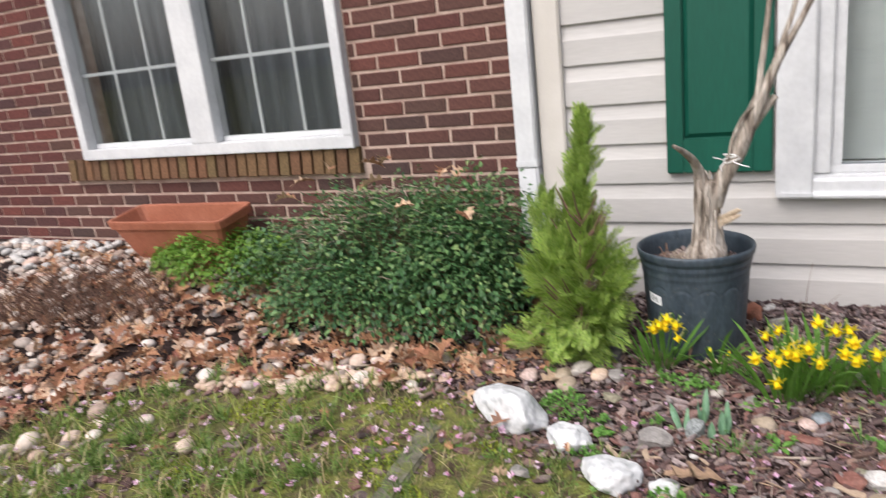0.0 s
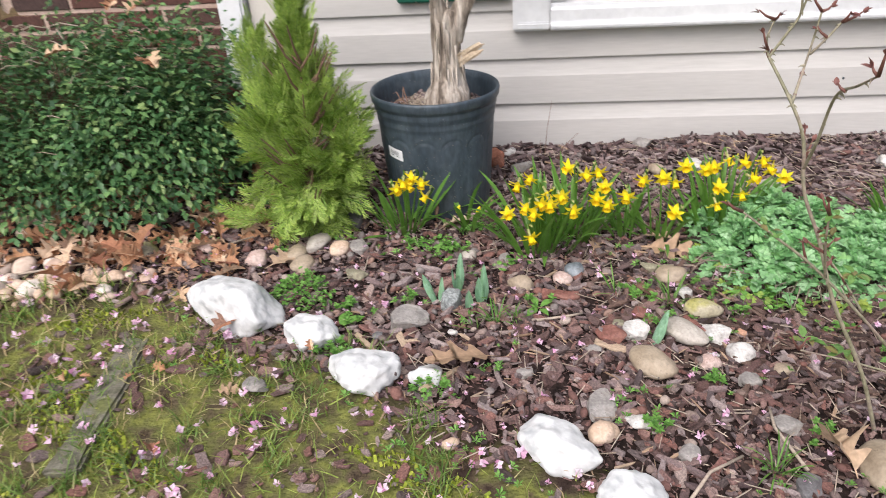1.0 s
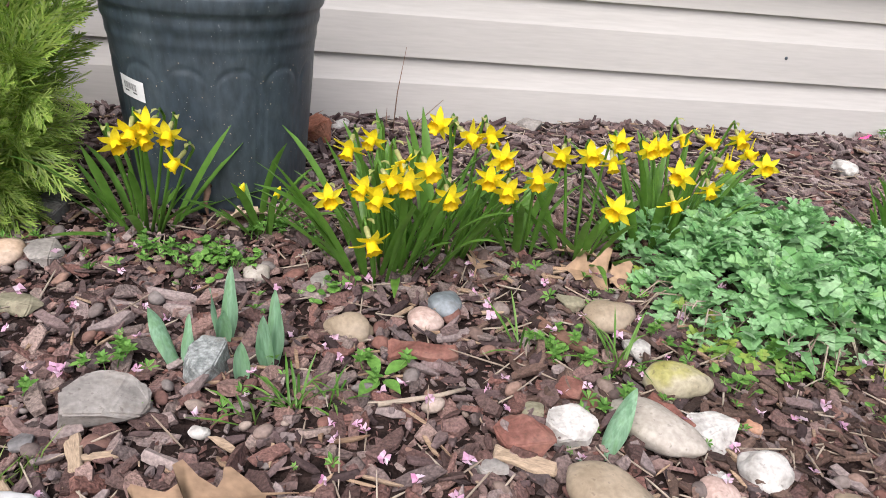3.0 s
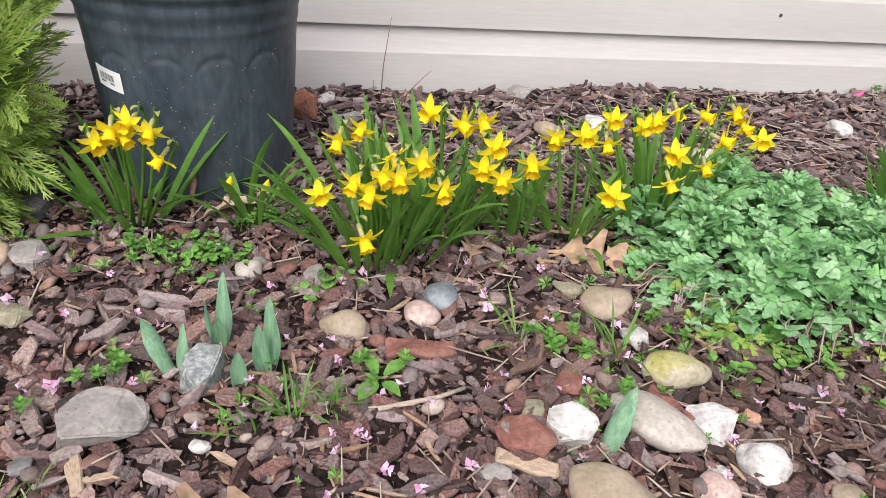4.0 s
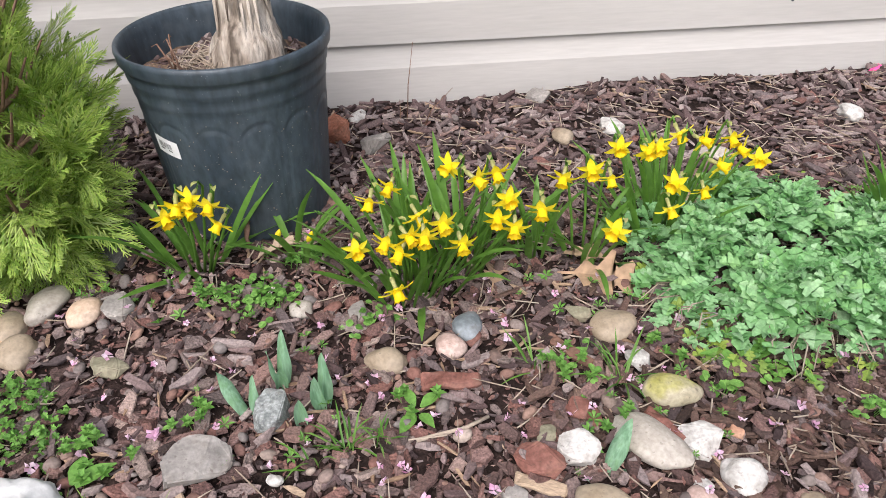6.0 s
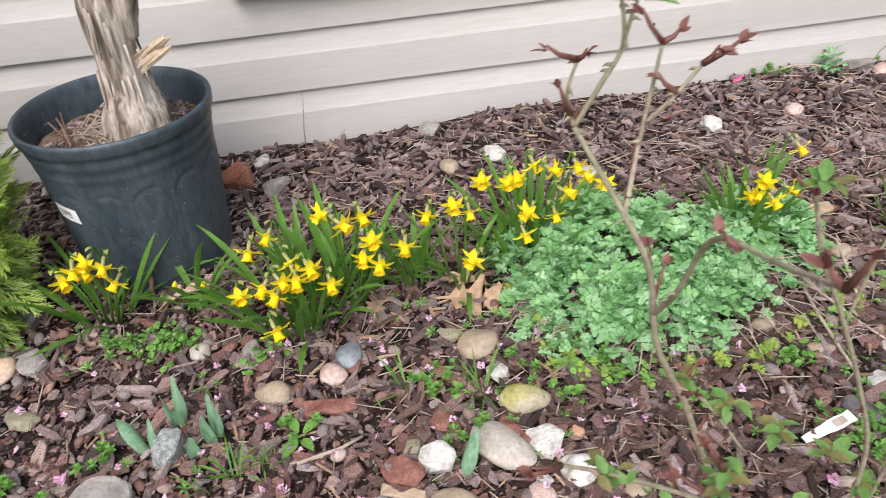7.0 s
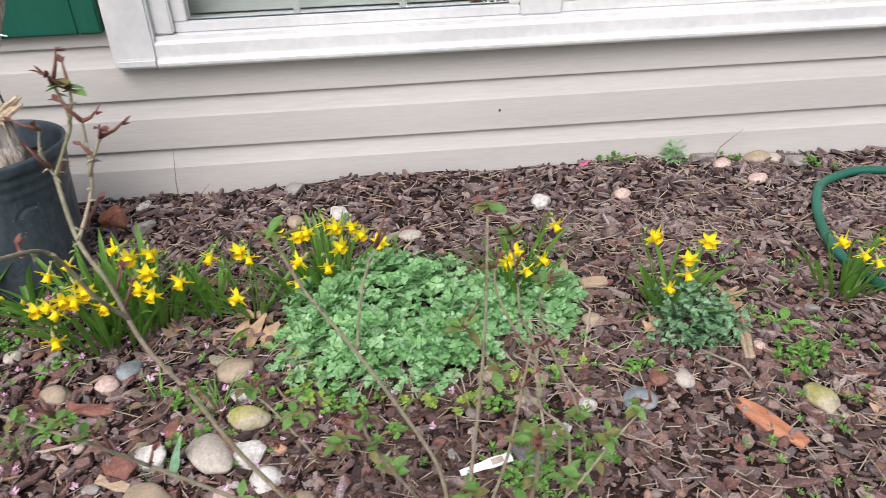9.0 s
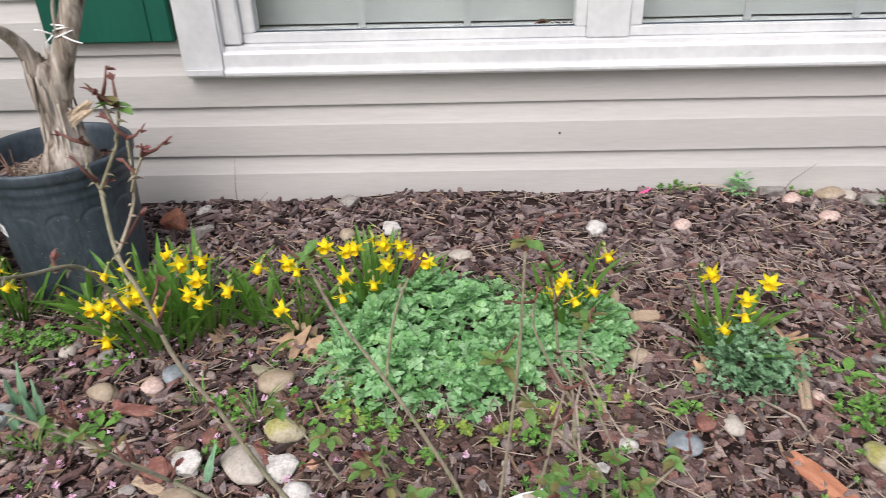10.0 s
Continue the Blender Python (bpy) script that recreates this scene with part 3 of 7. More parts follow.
bar("sill_nose", *L2((WIN_R - 0.118, -0.044, WIN_B + 0.004), (WIN_R - 0.012, -0.03, WIN_B + 0.03)), M_TRIM, window_2, 0.006)
WB = WIN_B + 0.084
for nm, lo, hi in (("window_frame", (WIN_L + 0.118, -0.012, WB), (WIN_L + 0.168, 0.08, WIN_T - 0.11)), ("window_frame", (WIN_R - 0.168, -0.012, WB), (WIN_R - 0.118, 0.08, WIN_T - 0.11)),
                   ("mullion", (1.108, -0.006, WB - 0.002), (1.222, 0.08, WIN_T - 0.11)), ("window_frame", (WIN_L + 0.168, 0.0, WIN_T - 0.16), (1.108, 0.08, WIN_T - 0.11)),
                   ("window_frame", (1.222, 0.0, WIN_T - 0.16), (WIN_R - 0.168, 0.08, WIN_T - 0.11))):
    bar(nm, *L2(lo, hi), M_TRIM, window_2)
for a, b in ((WIN_L + 0.168, 1.108), (1.222, WIN_R - 0.168)):
    bar("sash_rail", *L2((a, 0.006, WB - 0.002), (b, 0.06, WB + 0.026)), M_TRIM, window_2, 0.003)
    bar("sash_stile", *L2((a, 0.008, WB + 0.026), (a + 0.035, 0.06, WIN_T - 0.16)), M_TRIM, window_2, 0.003)
    bar("sash_stile", *L2((b - 0.03, 0.008, WB + 0.026), (b, 0.06, WIN_T - 0.16)), M_TRIM, window_2, 0.003)
    bar("glazing_bead", *L2((a + 0.035, 0.022, WB + 0.026), (b - 0.03, 0.026, WB + 0.0295)), M_POT, window_2, 0, "thin dark glazing gasket")
    pane = part("pane", bm_mesh("pane", bevelled(*L2((a + 0.035, 0.03, WB + 0.026), (b - 0.03, 0.035, WIN_T - 0.16)), 0), M_GLASS), window_2)
    pane.visible_shadow = False
    for k in (1, 2):
        x = a + 0.035 + (b - a - 0.065) * k / 3
        bar("grille_bar", *L2((x - 0.010, 0.045, WB + 0.026), (x + 0.010, 0.055, WIN_T - 0.16)), M_GRILLE, window_2, 0.002)
inner_sill = tagged(new("inner_sill", bm_mesh("inner_sill", bevelled((0.05, 0.06, WB - 0.03), (2.28, 0.26, WB + 0.012), 0.004), M_TRIM)), "white inner window stool behind the glass", "window sill", kind="structure")
g = Geo()
shade_v = []
for k in range(60):
    x = 0.14 + 2.05 * k / 59
    d = 0.004 * math.sin(x * 5.0) + 0.002 * math.sin(x * 13)
    shade_v += [(x, 0.15 + d, WB + 0.018), (x, 0.15 + d, WIN_T - 0.1)]
g.add(shade_v, [(2 * k, 2 * k + 2, 2 * k + 3, 2 * k + 1) for k in range(59)])
blind = tagged(new("window_blind", g.mesh("window_blind", M_SCREEN)), "smooth pale grey-green window shade behind glass", "blind")

sprig = tagged(empty_at("houseplant_sprig", 1.02, 0.085, WB + 0.012), "dark red leaves of a houseplant lying behind the glass", "houseplant")
g = Geo()
for i in range(9):
    g.blade((0.012 * (i - 4), 0.0, 0.0), 0.7 * i, 0.035, 0.014, 0.9, 0.9, steps=4)
SPRIG_MESH = g

# ---- green shutter ----
shutter = tagged(empty_at("window_shutter", -0.19, 0.0, 0.498), "dark green raised-panel shutter beside the white window casing", "shutter")


def sh(lo, hi):
    return tuple(a - b for a, b in zip(lo, shutter.location)), tuple(a - b for a, b in zip(hi, shutter.location))


S0, S1, SB, ST = -0.361, -0.008, 0.497, 1.78
bar("stile", *sh((S0, -0.03, SB), (S0 + 0.06, 0.0, ST)), M_SHUTTER, shutter, 0.004)
bar("stile", *sh((S1 - 0.06, -0.03, SB), (S1, 0.0, ST)), M_SHUTTER, shutter, 0.004)
for a, b in ((SB, SB + 0.125), (1.12, 1.2), (ST - 0.1, ST)):
    bar("rail", *sh((S0 + 0.06, -0.0295, a), (S1 - 0.06, 0.0, b)), M_SHUTTER, shutter, 0.004)
for a, b in ((SB + 0.125, 1.12), (1.2, ST - 0.1)):
    bm = bevelled(*sh((S0 + 0.06, -0.012, a), (S1 - 0.06, 0.0, b)), 0)
    bmesh.ops.inset_region(bm, faces=[f for f in bm.faces if f.normal.y < -0.9], thickness=0.004)
    front = [f for f in bm.faces if f.normal.y < -0.9 and all(abs(e.calc_length()) > 0.05 for e in f.edges)]
    r = bmesh.ops.inset_region(bm, faces=front, thickness=0.022, depth=0.011)
    part("raised_panel", bm_mesh("raised_panel", bm, M_SHUTTER), shutter)

# ---- downspout ----
downspout = tagged(empty_at("downspout", -0.895, 0.0, 0.26), "white rectangular metal downspout at the brick corner", "downspout")
bm = bevelled((-0.042, -0.06, 0.30), (0.042, 0.022, 2.4), 0.006, 2)
part("pipe", bm_mesh("pipe", bm, M_TRIM), downspout)
bm = bevelled((-0.045, -0.063, 0.28), (0.045, 0.024, 0.31), 0.004, 2)
part("joint_sleeve", bm_mesh("joint_sleeve", bm, M_TRIM), downspout)
bm = bevelled((-0.042, -0.058, 0.0), (0.042, 0.022, 0.285), 0.008, 2)
for v in bm.verts:
    if v.co.z < 0.1:
        v.co.y -= 0.05
        v.co.x += 0.02
part("outlet_elbow", bm_mesh("outlet_elbow", bm, M_TRIM), downspout)

# ---- leaf and petal shapes shared below ----
def oval_leaf(n=3, cup=0.15):
    """Pointed oval leaf along +x, one long, folded at the midrib (quads)."""
    v, f = [], []
    for i in range(n + 1):
        k = i / n
        w = 0.30 * math.sin(math.pi * min(0.97, max(0.06, k)) ** 0.85)
        z = 0.12 * k - 0.22 * k * k
        v += [(k, -w, z + cup * w), (k, 0, z - 0.02), (k, w, z + cup * w)]
    for i in range(n):
        a = i * 3
        f += [(a, a + 1, a + 4, a + 3), (a + 1, a + 2, a + 5, a + 4)]
    return v, f


def lobed_leaf(lobes, depth, aspect, seed, curl=0.2):
    """Lobed leaf along +x, one long: two strips of triangles from the midrib."""
    r = random.Random(seed)
    v, f = [], []
    n = lobes * 2 + 2
    for s in (1, -1):
        rim = []
        for i in range(n + 1):
            k = i / n
            wide = aspect * 0.5 * math.sin(math.pi * min(1, 0.04 + k * 0.96)) ** 0.55
            cut = 1 - depth * (0.5 + 0.5 * math.cos(math.pi * i)) if 0 < i < n else 0.12
            rim.append((k + (0.05 if i % 2 else -0.03) + r.uniform(-0.02, 0.02), s * wide * cut * r.uniform(0.9, 1.08)))
        b = len(v)
        v += [(x, y, curl * abs(y) * 0.8 - 0.25 * curl * (x - 0.3) ** 2 + r.uniform(-0.015, 0.015)) for x, y in rim]
        m = len(v)
        v += [(x, 0, -0.25 * curl * (x - 0.3) ** 2) for x, _ in rim]
        for i in range(n):
            f += [(b + i, m + i + 1, b + i + 1), (b + i, m + i, m + i + 1)] if s > 0 else [(b + i, b + i + 1, m + i + 1), (b + i, m + i + 1, m + i)]
    return v, f


def oak_leaf(seed, curl=0.25):
    """Deeply lobed pin-oak leaf with a stalk (triangles)."""
    r = random.Random(seed)
    half = [(-0.22, 0.010), (0.04, 0.02), (0.10, 0.12), (0.16, 0.25), (0.23, 0.24), (0.26, 0.14), (0.32, 0.11), (0.40, 0.22), (0.46, 0.36), (0.54, 0.34), (0.54, 0.2), (0.60, 0.14), (0.68, 0.2), (0.76, 0.27), (0.82, 0.24), (0.80, 0.13), (0.88, 0.10), (0.95, 0.09), (1.0, 0.0)]
    v, f = [], []
    for s in (1, -1):
        rim = [(x + r.uniform(-0.02, 0.02), s * (y + r.uniform(-0.015, 0.02) * (y > 0.03)), 0) for x, y in half]
        base = len(v)
        v += [(x, y, curl * (abs(y) * 1.4 * (1 + 0.5 * s * r.random()) - (x - 0.4) ** 2) + r.uniform(-0.012, 0.012)) for x, y, _ in rim]
        mid = len(v)
        v += [(x, 0, -curl * (x - 0.4) ** 2) for x, _, _ in rim]
        for i in range(len(rim) - 1):
            a, b, c, d = base + i, base + i + 1, mid + i + 1, mid + i
            f += [(a, b, c), (a, c, d)] if s < 0 else [(a, c, b), (a, d, c)]
    return v, f


def rounded_stone(seed, rough, subdiv=3):
    bm = bmesh.new()
    bmesh.ops.create_icosphere(bm, subdivisions=subdiv, radius=0.5)
    off = Vector((seed * 3.7, seed * 1.9, seed * 5.1))
    for v in bm.verts:
        d = noise.noise(v.co * 2.0 + off) * 0.26 + noise.noise(v.co * 5.5 + off) * 0.07 * (0.4 + rough)
        v.co *= 1 + d
    if rough > 0.5:
        r = random.Random(seed)
        for _ in range(12):
            nrm = Vector((r.gauss(0, 1), r.gauss(0, 1), r.gauss(0, 1))).normalized()
            lim = r.uniform(0.22, 0.38)
            for v in bm.verts:
                over = v.co.dot(nrm) - lim
                if over > 0:
                    v.co -= nrm * over
    return bm


def broken_stone(seed):
    """A flat-faced broken stone: the hull of a few points in a squashed box, with worn edges."""
    r = random.Random(seed)
    bm = bmesh.new()
    for k in range(15):
        a = math.tau * (k + r.uniform(-0.3, 0.3)) / 15 * 2
        q = r.uniform(0.40, 0.52)
        bm.verts.new((q * math.cos(a), q * math.sin(a), r.choice((-0.42, 0.16, 0.40)) + r.uniform(-0.07, 0.07)))
    hull = bmesh.ops.convex_hull(bm, input=bm.verts)
    bmesh.ops.delete(bm, geom=[g for g in hull["geom_interior"] if isinstance(g, bmesh.types.BMVert)], context="VERTS")
    bmesh.ops.dissolve_limit(bm, angle_limit=0.22, verts=bm.verts, edges=bm.edges)
    bmesh.ops.bevel(bm, geom=bm.edges[:], offset=0.035, segments=2, affect="EDGES")
    bmesh.ops.triangulate(bm, faces=bm.faces)
    bmesh.ops.subdivide_edges(bm, edges=[e for e in bm.edges if e.calc_length() > 0.16], cuts=2)
    off = Vector((seed * 2.3, seed * 4.1, seed * 0.7))
    for v in bm.verts:
        v.co += v.co.normalized() * (0.035 * noise.noise(v.co * 4 + off) + 0.014 * noise.noise(v.co * 13 + off))
    return bm


def chalky_stone(seed, subdiv):
    """A lumpy quartz stone, neither faceted nor quite round."""
    bm = rounded_stone(seed, 0.2, subdiv)
    off = Vector((seed * 1.7, seed * 0.9, seed * 3.3))
    for v in bm.verts:
        v.co *= 1 + 0.13 * noise.noise(v.co * 3.4 + off) + 0.05 * abs(noise.noise(v.co * 9 + off))
    return bm


stone_count = [0]
STONE_WORDS = {"grey": "flat grey stone", "speck": "speckled grey granite stone", "tan": "smooth tan river stone", "pink": "pale pink rounded stone", "blue": "blue-grey smooth stone",
               "olive": "olive-brown weathered stone", "moss": "yellow-green mossy rounded stone", "cream": "cream rounded river stone", "white": "rough white quartz stone", "red": "reddish angular stone",
               "orange": "small orange stone", "peach": "peach rounded stone", "slate": "dark grey stone", "brick": "broken red brick fragment"}


def stone(x, y, w, d, h, kind, turn=None):
    stone_count[0] += 1
    i = stone_count[0]
    broken = kind in ("red", "grey", "speck", "brick", "olive", "orange", "slate") or (kind == "white" and i % 3)
    if broken:
        bm, flat = broken_stone(i), 1.05
    elif kind == "white":
        bm, flat = chalky_stone(i, 4 if w > 0.035 else 3), 1.2
    else:
        bm, flat = rounded_stone(i, 0.15, 4 if w > 0.05 else 3), 1.2
    turn = (i * 47) % 70 - 35 if turn is None else turn
    bmesh.ops.transform(bm, matrix=Matrix.Rotation(radians(turn), 4, "Z") @ Matrix.Diagonal((w * 1.08, d * 1.04, h * flat, 1)), verts=bm.verts)
    ob = new("stone", bm_mesh("stone", bm, STONE[kind], not broken))
    ob.location = (x, y, float(ground_z(x, y)) + h * 0.26 + 0.004)
    ob.rotation_euler = (radians((i * 31) % 17 - 8), radians((i * 13) % 15 - 7), 0)
    return tagged(ob, STONE_WORDS[kind] + (" beside the white house wall" if y > -0.3 else " resting in the bark mulch"), "stone", "stones in the bed")


stone(-0.243, -1.008, 0.094, 0.076, 0.044, "grey", 20)
stone(-0.150, -0.930, 0.050, 0.070, 0.046, "speck", -12)
stone(0.017, -0.845, 0.062, 0.048, 0.034, "tan", -24)
stone(0.118, -0.830, 0.043, 0.051, 0.024, "pink")
stone(0.150, -0.791, 0.045, 0.067, 0.025, "blue")
stone(0.334, -0.786, 0.046, 0.030, 0.017, "olive")
stone(0.378, -0.825, 0.074, 0.059, 0.032, "tan")
stone(0.397, -0.893, 0.043, 0.037, 0.020, "white")
stone(0.429, -0.959, 0.076, 0.052, 0.038, "moss", -14)
stone(0.366, -1.040, 0.112, 0.066, 0.040, "cream", -48)
stone(0.437, -1.043, 0.066, 0.056, 0.036, "white", 10)
stone(0.474, -1.102, 0.056, 0.048, 0.032, "white", -10)
stone(0.265, -1.043, 0.058, 0.052, 0.038, "white", 0)
stone(0.211, -1.053, 0.074, 0.050, 0.034, "red", -32)
stone(0.166, -1.091, 0.047, 0.028, 0.015, "grey")
stone(0.283, -1.140, 0.098, 0.070, 0.044, "tan", -38)
stone(0.416, -1.109, 0.026, 0.023, 0.013, "white")
stone(0.490, -1.035, 0.027, 0.027, 0.015, "orange")
stone(0.284, -0.974, 0.036, 0.044, 0.020, "red")
stone(0.303, -0.992, 0.025, 0.037, 0.014, "red")
stone(0.230, -1.010, 0.027, 0.041, 0.015, "olive")
stone(-0.118, -0.714, 0.040, 0.046, 0.022, "cream")
stone(-0.025, -0.734, 0.033, 0.050, 0.018, "grey")
stone(-0.471, -0.683, 0.049, 0.066, 0.027, "peach")
stone(-0.419, -0.676, 0.054, 0.066, 0.029, "grey")
stone(-0.461, -0.528, 0.059, 0.089, 0.033, "slate")
stone(-0.402, -0.813, 0.067, 0.037, 0.020, "olive")
stone(0.026, -0.202, 0.074, 0.070, 0.048, "grey")
stone(-0.064, -0.165, 0.080, 0.070, 0.072, "brick")
stone(-0.008, -0.068, 0.035, 0.053, 0.019, "white")
stone(0.567, -0.203, 0.050, 0.074, 0.027, "white")
stone(0.447, -0.230, 0.046, 0.058, 0.025, "tan")
stone(1.137, -0.216, 0.052, 0.078, 0.029, "white")
stone(0.431, -0.050, 0.068, 0.060, 0.033, "grey")
stone(0.260, -0.539, 0.042, 0.051, 0.023, "cream")
stone(-0.141, -1.034, 0.023, 0.016, 0.009, "white")
stone(-0.310, -1.051, 0.027, 0.028, 0.015, "slate")
stone(0.546, -1.150, 0.038, 0.032, 0.017, "tan")
stone(1.685, -0.03, 0.088, 0.08, 0.038, "grey")
stone(1.728, -0.067, 0.060, 0.046, 0.024, "pink")
stone(1.857, -0.03, 0.076, 0.058, 0.034, "tan")
stone(1.905, -0.036, 0.044, 0.051, 0.024, "cream")
stone(1.794, -0.168, 0.054, 0.044, 0.024, "pink")
stone(1.378, -0.197, 0.048, 0.046, 0.024, "pink")
stone(0.762, -0.324, 0.060, 0.046, 0.025, "cream")
stone(1.956, -0.073, 0.078, 0.07, 0.034, "grey")
stone(1.179, -0.990, 0.061, 0.059, 0.033, "blue")
stone(1.074, -0.994, 0.032, 0.036, 0.017, "white")
stone(1.010, -1.048, 0.053, 0.031, 0.017, "white")
stone(1.283, -0.943, 0.039, 0.051, 0.021, "cream")
stone(1.233, -0.937, 0.039, 0.059, 0.022, "red")
stone(1.147, -0.741, 0.042, 0.034, 0.019, "tan")
stone(1.526, -1.024, 0.051, 0.077, 0.028, "moss")
stone(0.810, -1.090, 0.032, 0.029, 0.016, "grey")
stone(1.649, -0.756, 0.036, 0.034, 0.018, "grey")
stone(1.480, -0.859, 0.023, 0.029, 0.012, "pink")
stone(-0.587, -0.712, 0.056, 0.070, 0.031, "tan")
stone(-0.555, -0.764, 0.063, 0.062, 0.034, "tan")
stone(-0.693, -0.729, 0.056, 0.065, 0.031, "pink")
stone(-0.541, -0.661, 0.058, 0.087, 0.032, "cream")
stone(-0.857, -0.664, 0.047, 0.070, 0.026, "pink")
stone(-1.028, -0.689, 0.067, 0.068, 0.037, "moss")
stone(0.167, -1.271, 0.060, 0.085, 0.033, "grey")
stone(0.162, -1.338, 0.059, 0.049, 0.027, "peach")
stone(0.469, -1.191, 0.048, 0.046, 0.025, "grey")
stone(0.403, -1.133, 0.039, 0.045, 0.022, "pink")
stone(0.497, -1.317, 0.052, 0.050, 0.027, "grey")
stone(0.641, -1.412, 0.100, 0.112, 0.055, "tan")
stone(0.492, -1.458, 0.046, 0.067, 0.025, "slate")
stone(0.308, -1.391, 0.042, 0.039, 0.021, "grey")
stone(0.020, -1.172, 0.038, 0.032, 0.018, "grey")
stone(0.233, -1.311, 0.048, 0.033, 0.018, "white")
stone(-0.545, -1.224, 0.059, 0.054, 0.029, "grey")
stone(-0.123, -1.367, 0.033, 0.027, 0.015, "peach")
stone(0.251, -1.450, 0.026, 0.020, 0.011, "white")
stone(0.938, -1.104, 0.064, 0.057, 0.031, "slate")
stone(0.899, -0.885, 0.044, 0.035, 0.020, "tan")
stone(0.960, -0.964, 0.051, 0.028, 0.015, "tan")


# ---- whitewashed edging rocks ----
def edging_rock(x, y, w, d, h, turn, seed):
    bm, whole = rounded_stone(seed, 0.9, 5), rounded_stone(seed, 0.3, 5)
    for v, w0 in zip(bm.verts, whole.verts):
        v.co = v.co.lerp(w0.co, 0.45)
    whole.free()
    bmesh.ops.transform(bm, matrix=Matrix.Rotation(radians(turn), 4, "Z") @ Matrix.Diagonal((w, d, h * 1.25, 1)), verts=bm.verts)
    for v in bm.verts:
        v.co += v.co.normalized() * (0.009 * noise.noise(v.co * 20) + 0.005 * noise.noise(v.co * 48) + 0.0015 * noise.noise(v.co * 130))
    ob = new("edging_rock", bm_mesh("edging_rock", bm, M_WHITEROCK, True))
    ob.location = (x, y, float(ground_z(x, y)) + h * 0.30)
    return tagged(ob, "rough rock painted white along the lawn edge", "rock", "white edging rocks")


edging_rock(-0.660, -0.975, 0.32, 0.18, 0.115, -30, 3)
edging_rock(-0.458, -1.06, 0.16, 0.11, 0.065, -8, 5)
edging_rock(-0.315, -1.185, 0.175, 0.13, 0.085, 8, 8)
edging_rock(-0.188, -1.195, 0.085, 0.065, 0.045, 5, 11)
edging_rock(0.075, -1.385, 0.185, 0.11, 0.075, -32, 14)
edging_rock(0.20, -1.50, 0.15, 0.11, 0.07, -30, 17)

# flat mossy slab sunk in the lawn
bm = bevelled((-0.036, -0.21, -0.02), (0.036, 0.21, 0.004), 0.006)
bmesh.ops.subdivide_edges(bm, edges=bm.edges[:], cuts=4, use_grid_fill=True)
for v in bm.verts:
    v.co += Vector((0.012 * noise.noise(v.co * 18), 0.01 * noise.noise(v.co * 15 + Vector((5, 0, 0))), 0.004 * noise.noise(v.co * 30)))
slab = new("edging_slab", bm_mesh("edging_slab", bm, M_SLAB, False))
slab.location, slab.rotation_euler = (-0.862, -1.26, float(ground_z(-0.862, -1.26)) + 0.006), (0, 0, radians(7))
tagged(slab, "narrow mossy grey slab sunk in the lawn", "paving slab")

# ---- the nursery pot with its pruned trunk ----
POT_X, POT_Y, POT_Z, POT_H = -0.22, -0.376, -0.022, 0.355
pot = tagged(empty_at("nursery_pot", POT_X, POT_Y, POT_Z), "black plastic nursery pot with dusty fluted side and sticker", "plant pot")


def pot_radius(h):
    return 0.146 + (0.172 - 0.146) * h / POT_H


def build_pot():
    rows = [(0.0, -0.006), (0.004, 0.0), (0.012, 0.0)]
    rows += [(0.02 + 0.245 * i / 59, 0.0) for i in range(60)]
    rows += [(0.2725, 0.0), (0.276, 0.0012), (0.283, 0.0016), (0.287, 0.0010), (0.298, 0.0014), (0.303, 0.0036), (0.311, 0.0044), (0.317, 0.0034), (0.324, 0.0040), (0.328, 0.0076), (0.333, 0.0100), (0.341, 0.0098), (0.348, 0.0108), (0.3545, 0.0092), (0.357, 0.0055),
             (0.352, 0.001), (0.335, -0.001), (0.30, -0.002), (0.24, -0.004)]
    seg, g, verts = 312, Geo(), []
    for h, dr in rows:
        for s in range(seg):
            a = math.tau * s / seg
            r = pot_radius(h) + dr
            if 0.02 <= h <= 0.266 and dr == 0.0:
                u = ((s / seg * 13) % 1) * 2 - 1
                arch = 0.245 - 0.035 * (1 - math.sqrt(max(0, 1 - min(1, abs(u) / 0.9) ** 2)))
                inside = min((0.86 - abs(u)) / 0.1, (arch - h) / 0.015)
                r += 0.0004 * max(-1.0, min(1.0, inside)) - 0.0019 * math.exp(-(inside / 0.30) ** 2)
            r += 0.0015 * math.sin(2 * a + 0.7)
            verts.append((r * math.cos(a), r * math.sin(a), h))
    n = len(rows)
    g.add(verts, [(i * seg + s, i * seg + (s + 1) % seg, (i + 1) * seg + (s + 1) % seg, (i + 1) * seg + s) for i in range(n - 1) for s in range(seg)])
    g.add([(0.14 * math.cos(math.tau * s / 40), 0.14 * math.sin(math.tau * s / 40), 0.001) for s in range(40)], [tuple(range(40))])
    return g.mesh("pot_body", M_POT)


part("pot_body", build_pot(), pot)
g = Geo()
ring = 14
verts, faces = [], []
for i in range(ring + 1):
    for s in range(64):
        a, r = math.tau * s / 64, 0.163 * i / ring
        verts.append((r * math.cos(a), r * math.sin(a), 0.285 + 0.018 * (1 - i / ring) + 0.012 * noise.noise(Vector((r * math.cos(a) * 30, r * math.sin(a) * 30, 2)))))
for i in range(ring):
    for s in range(64):
        faces.append((i * 64 + s, (i + 1) * 64 + s, (i + 1) * 64 + (s + 1) % 64, i * 64 + (s + 1) % 64))
g.add(verts, faces)
part("potting_soil", g.mesh("potting_soil", M_POTSOIL), pot, "dry brown potting soil with roots")


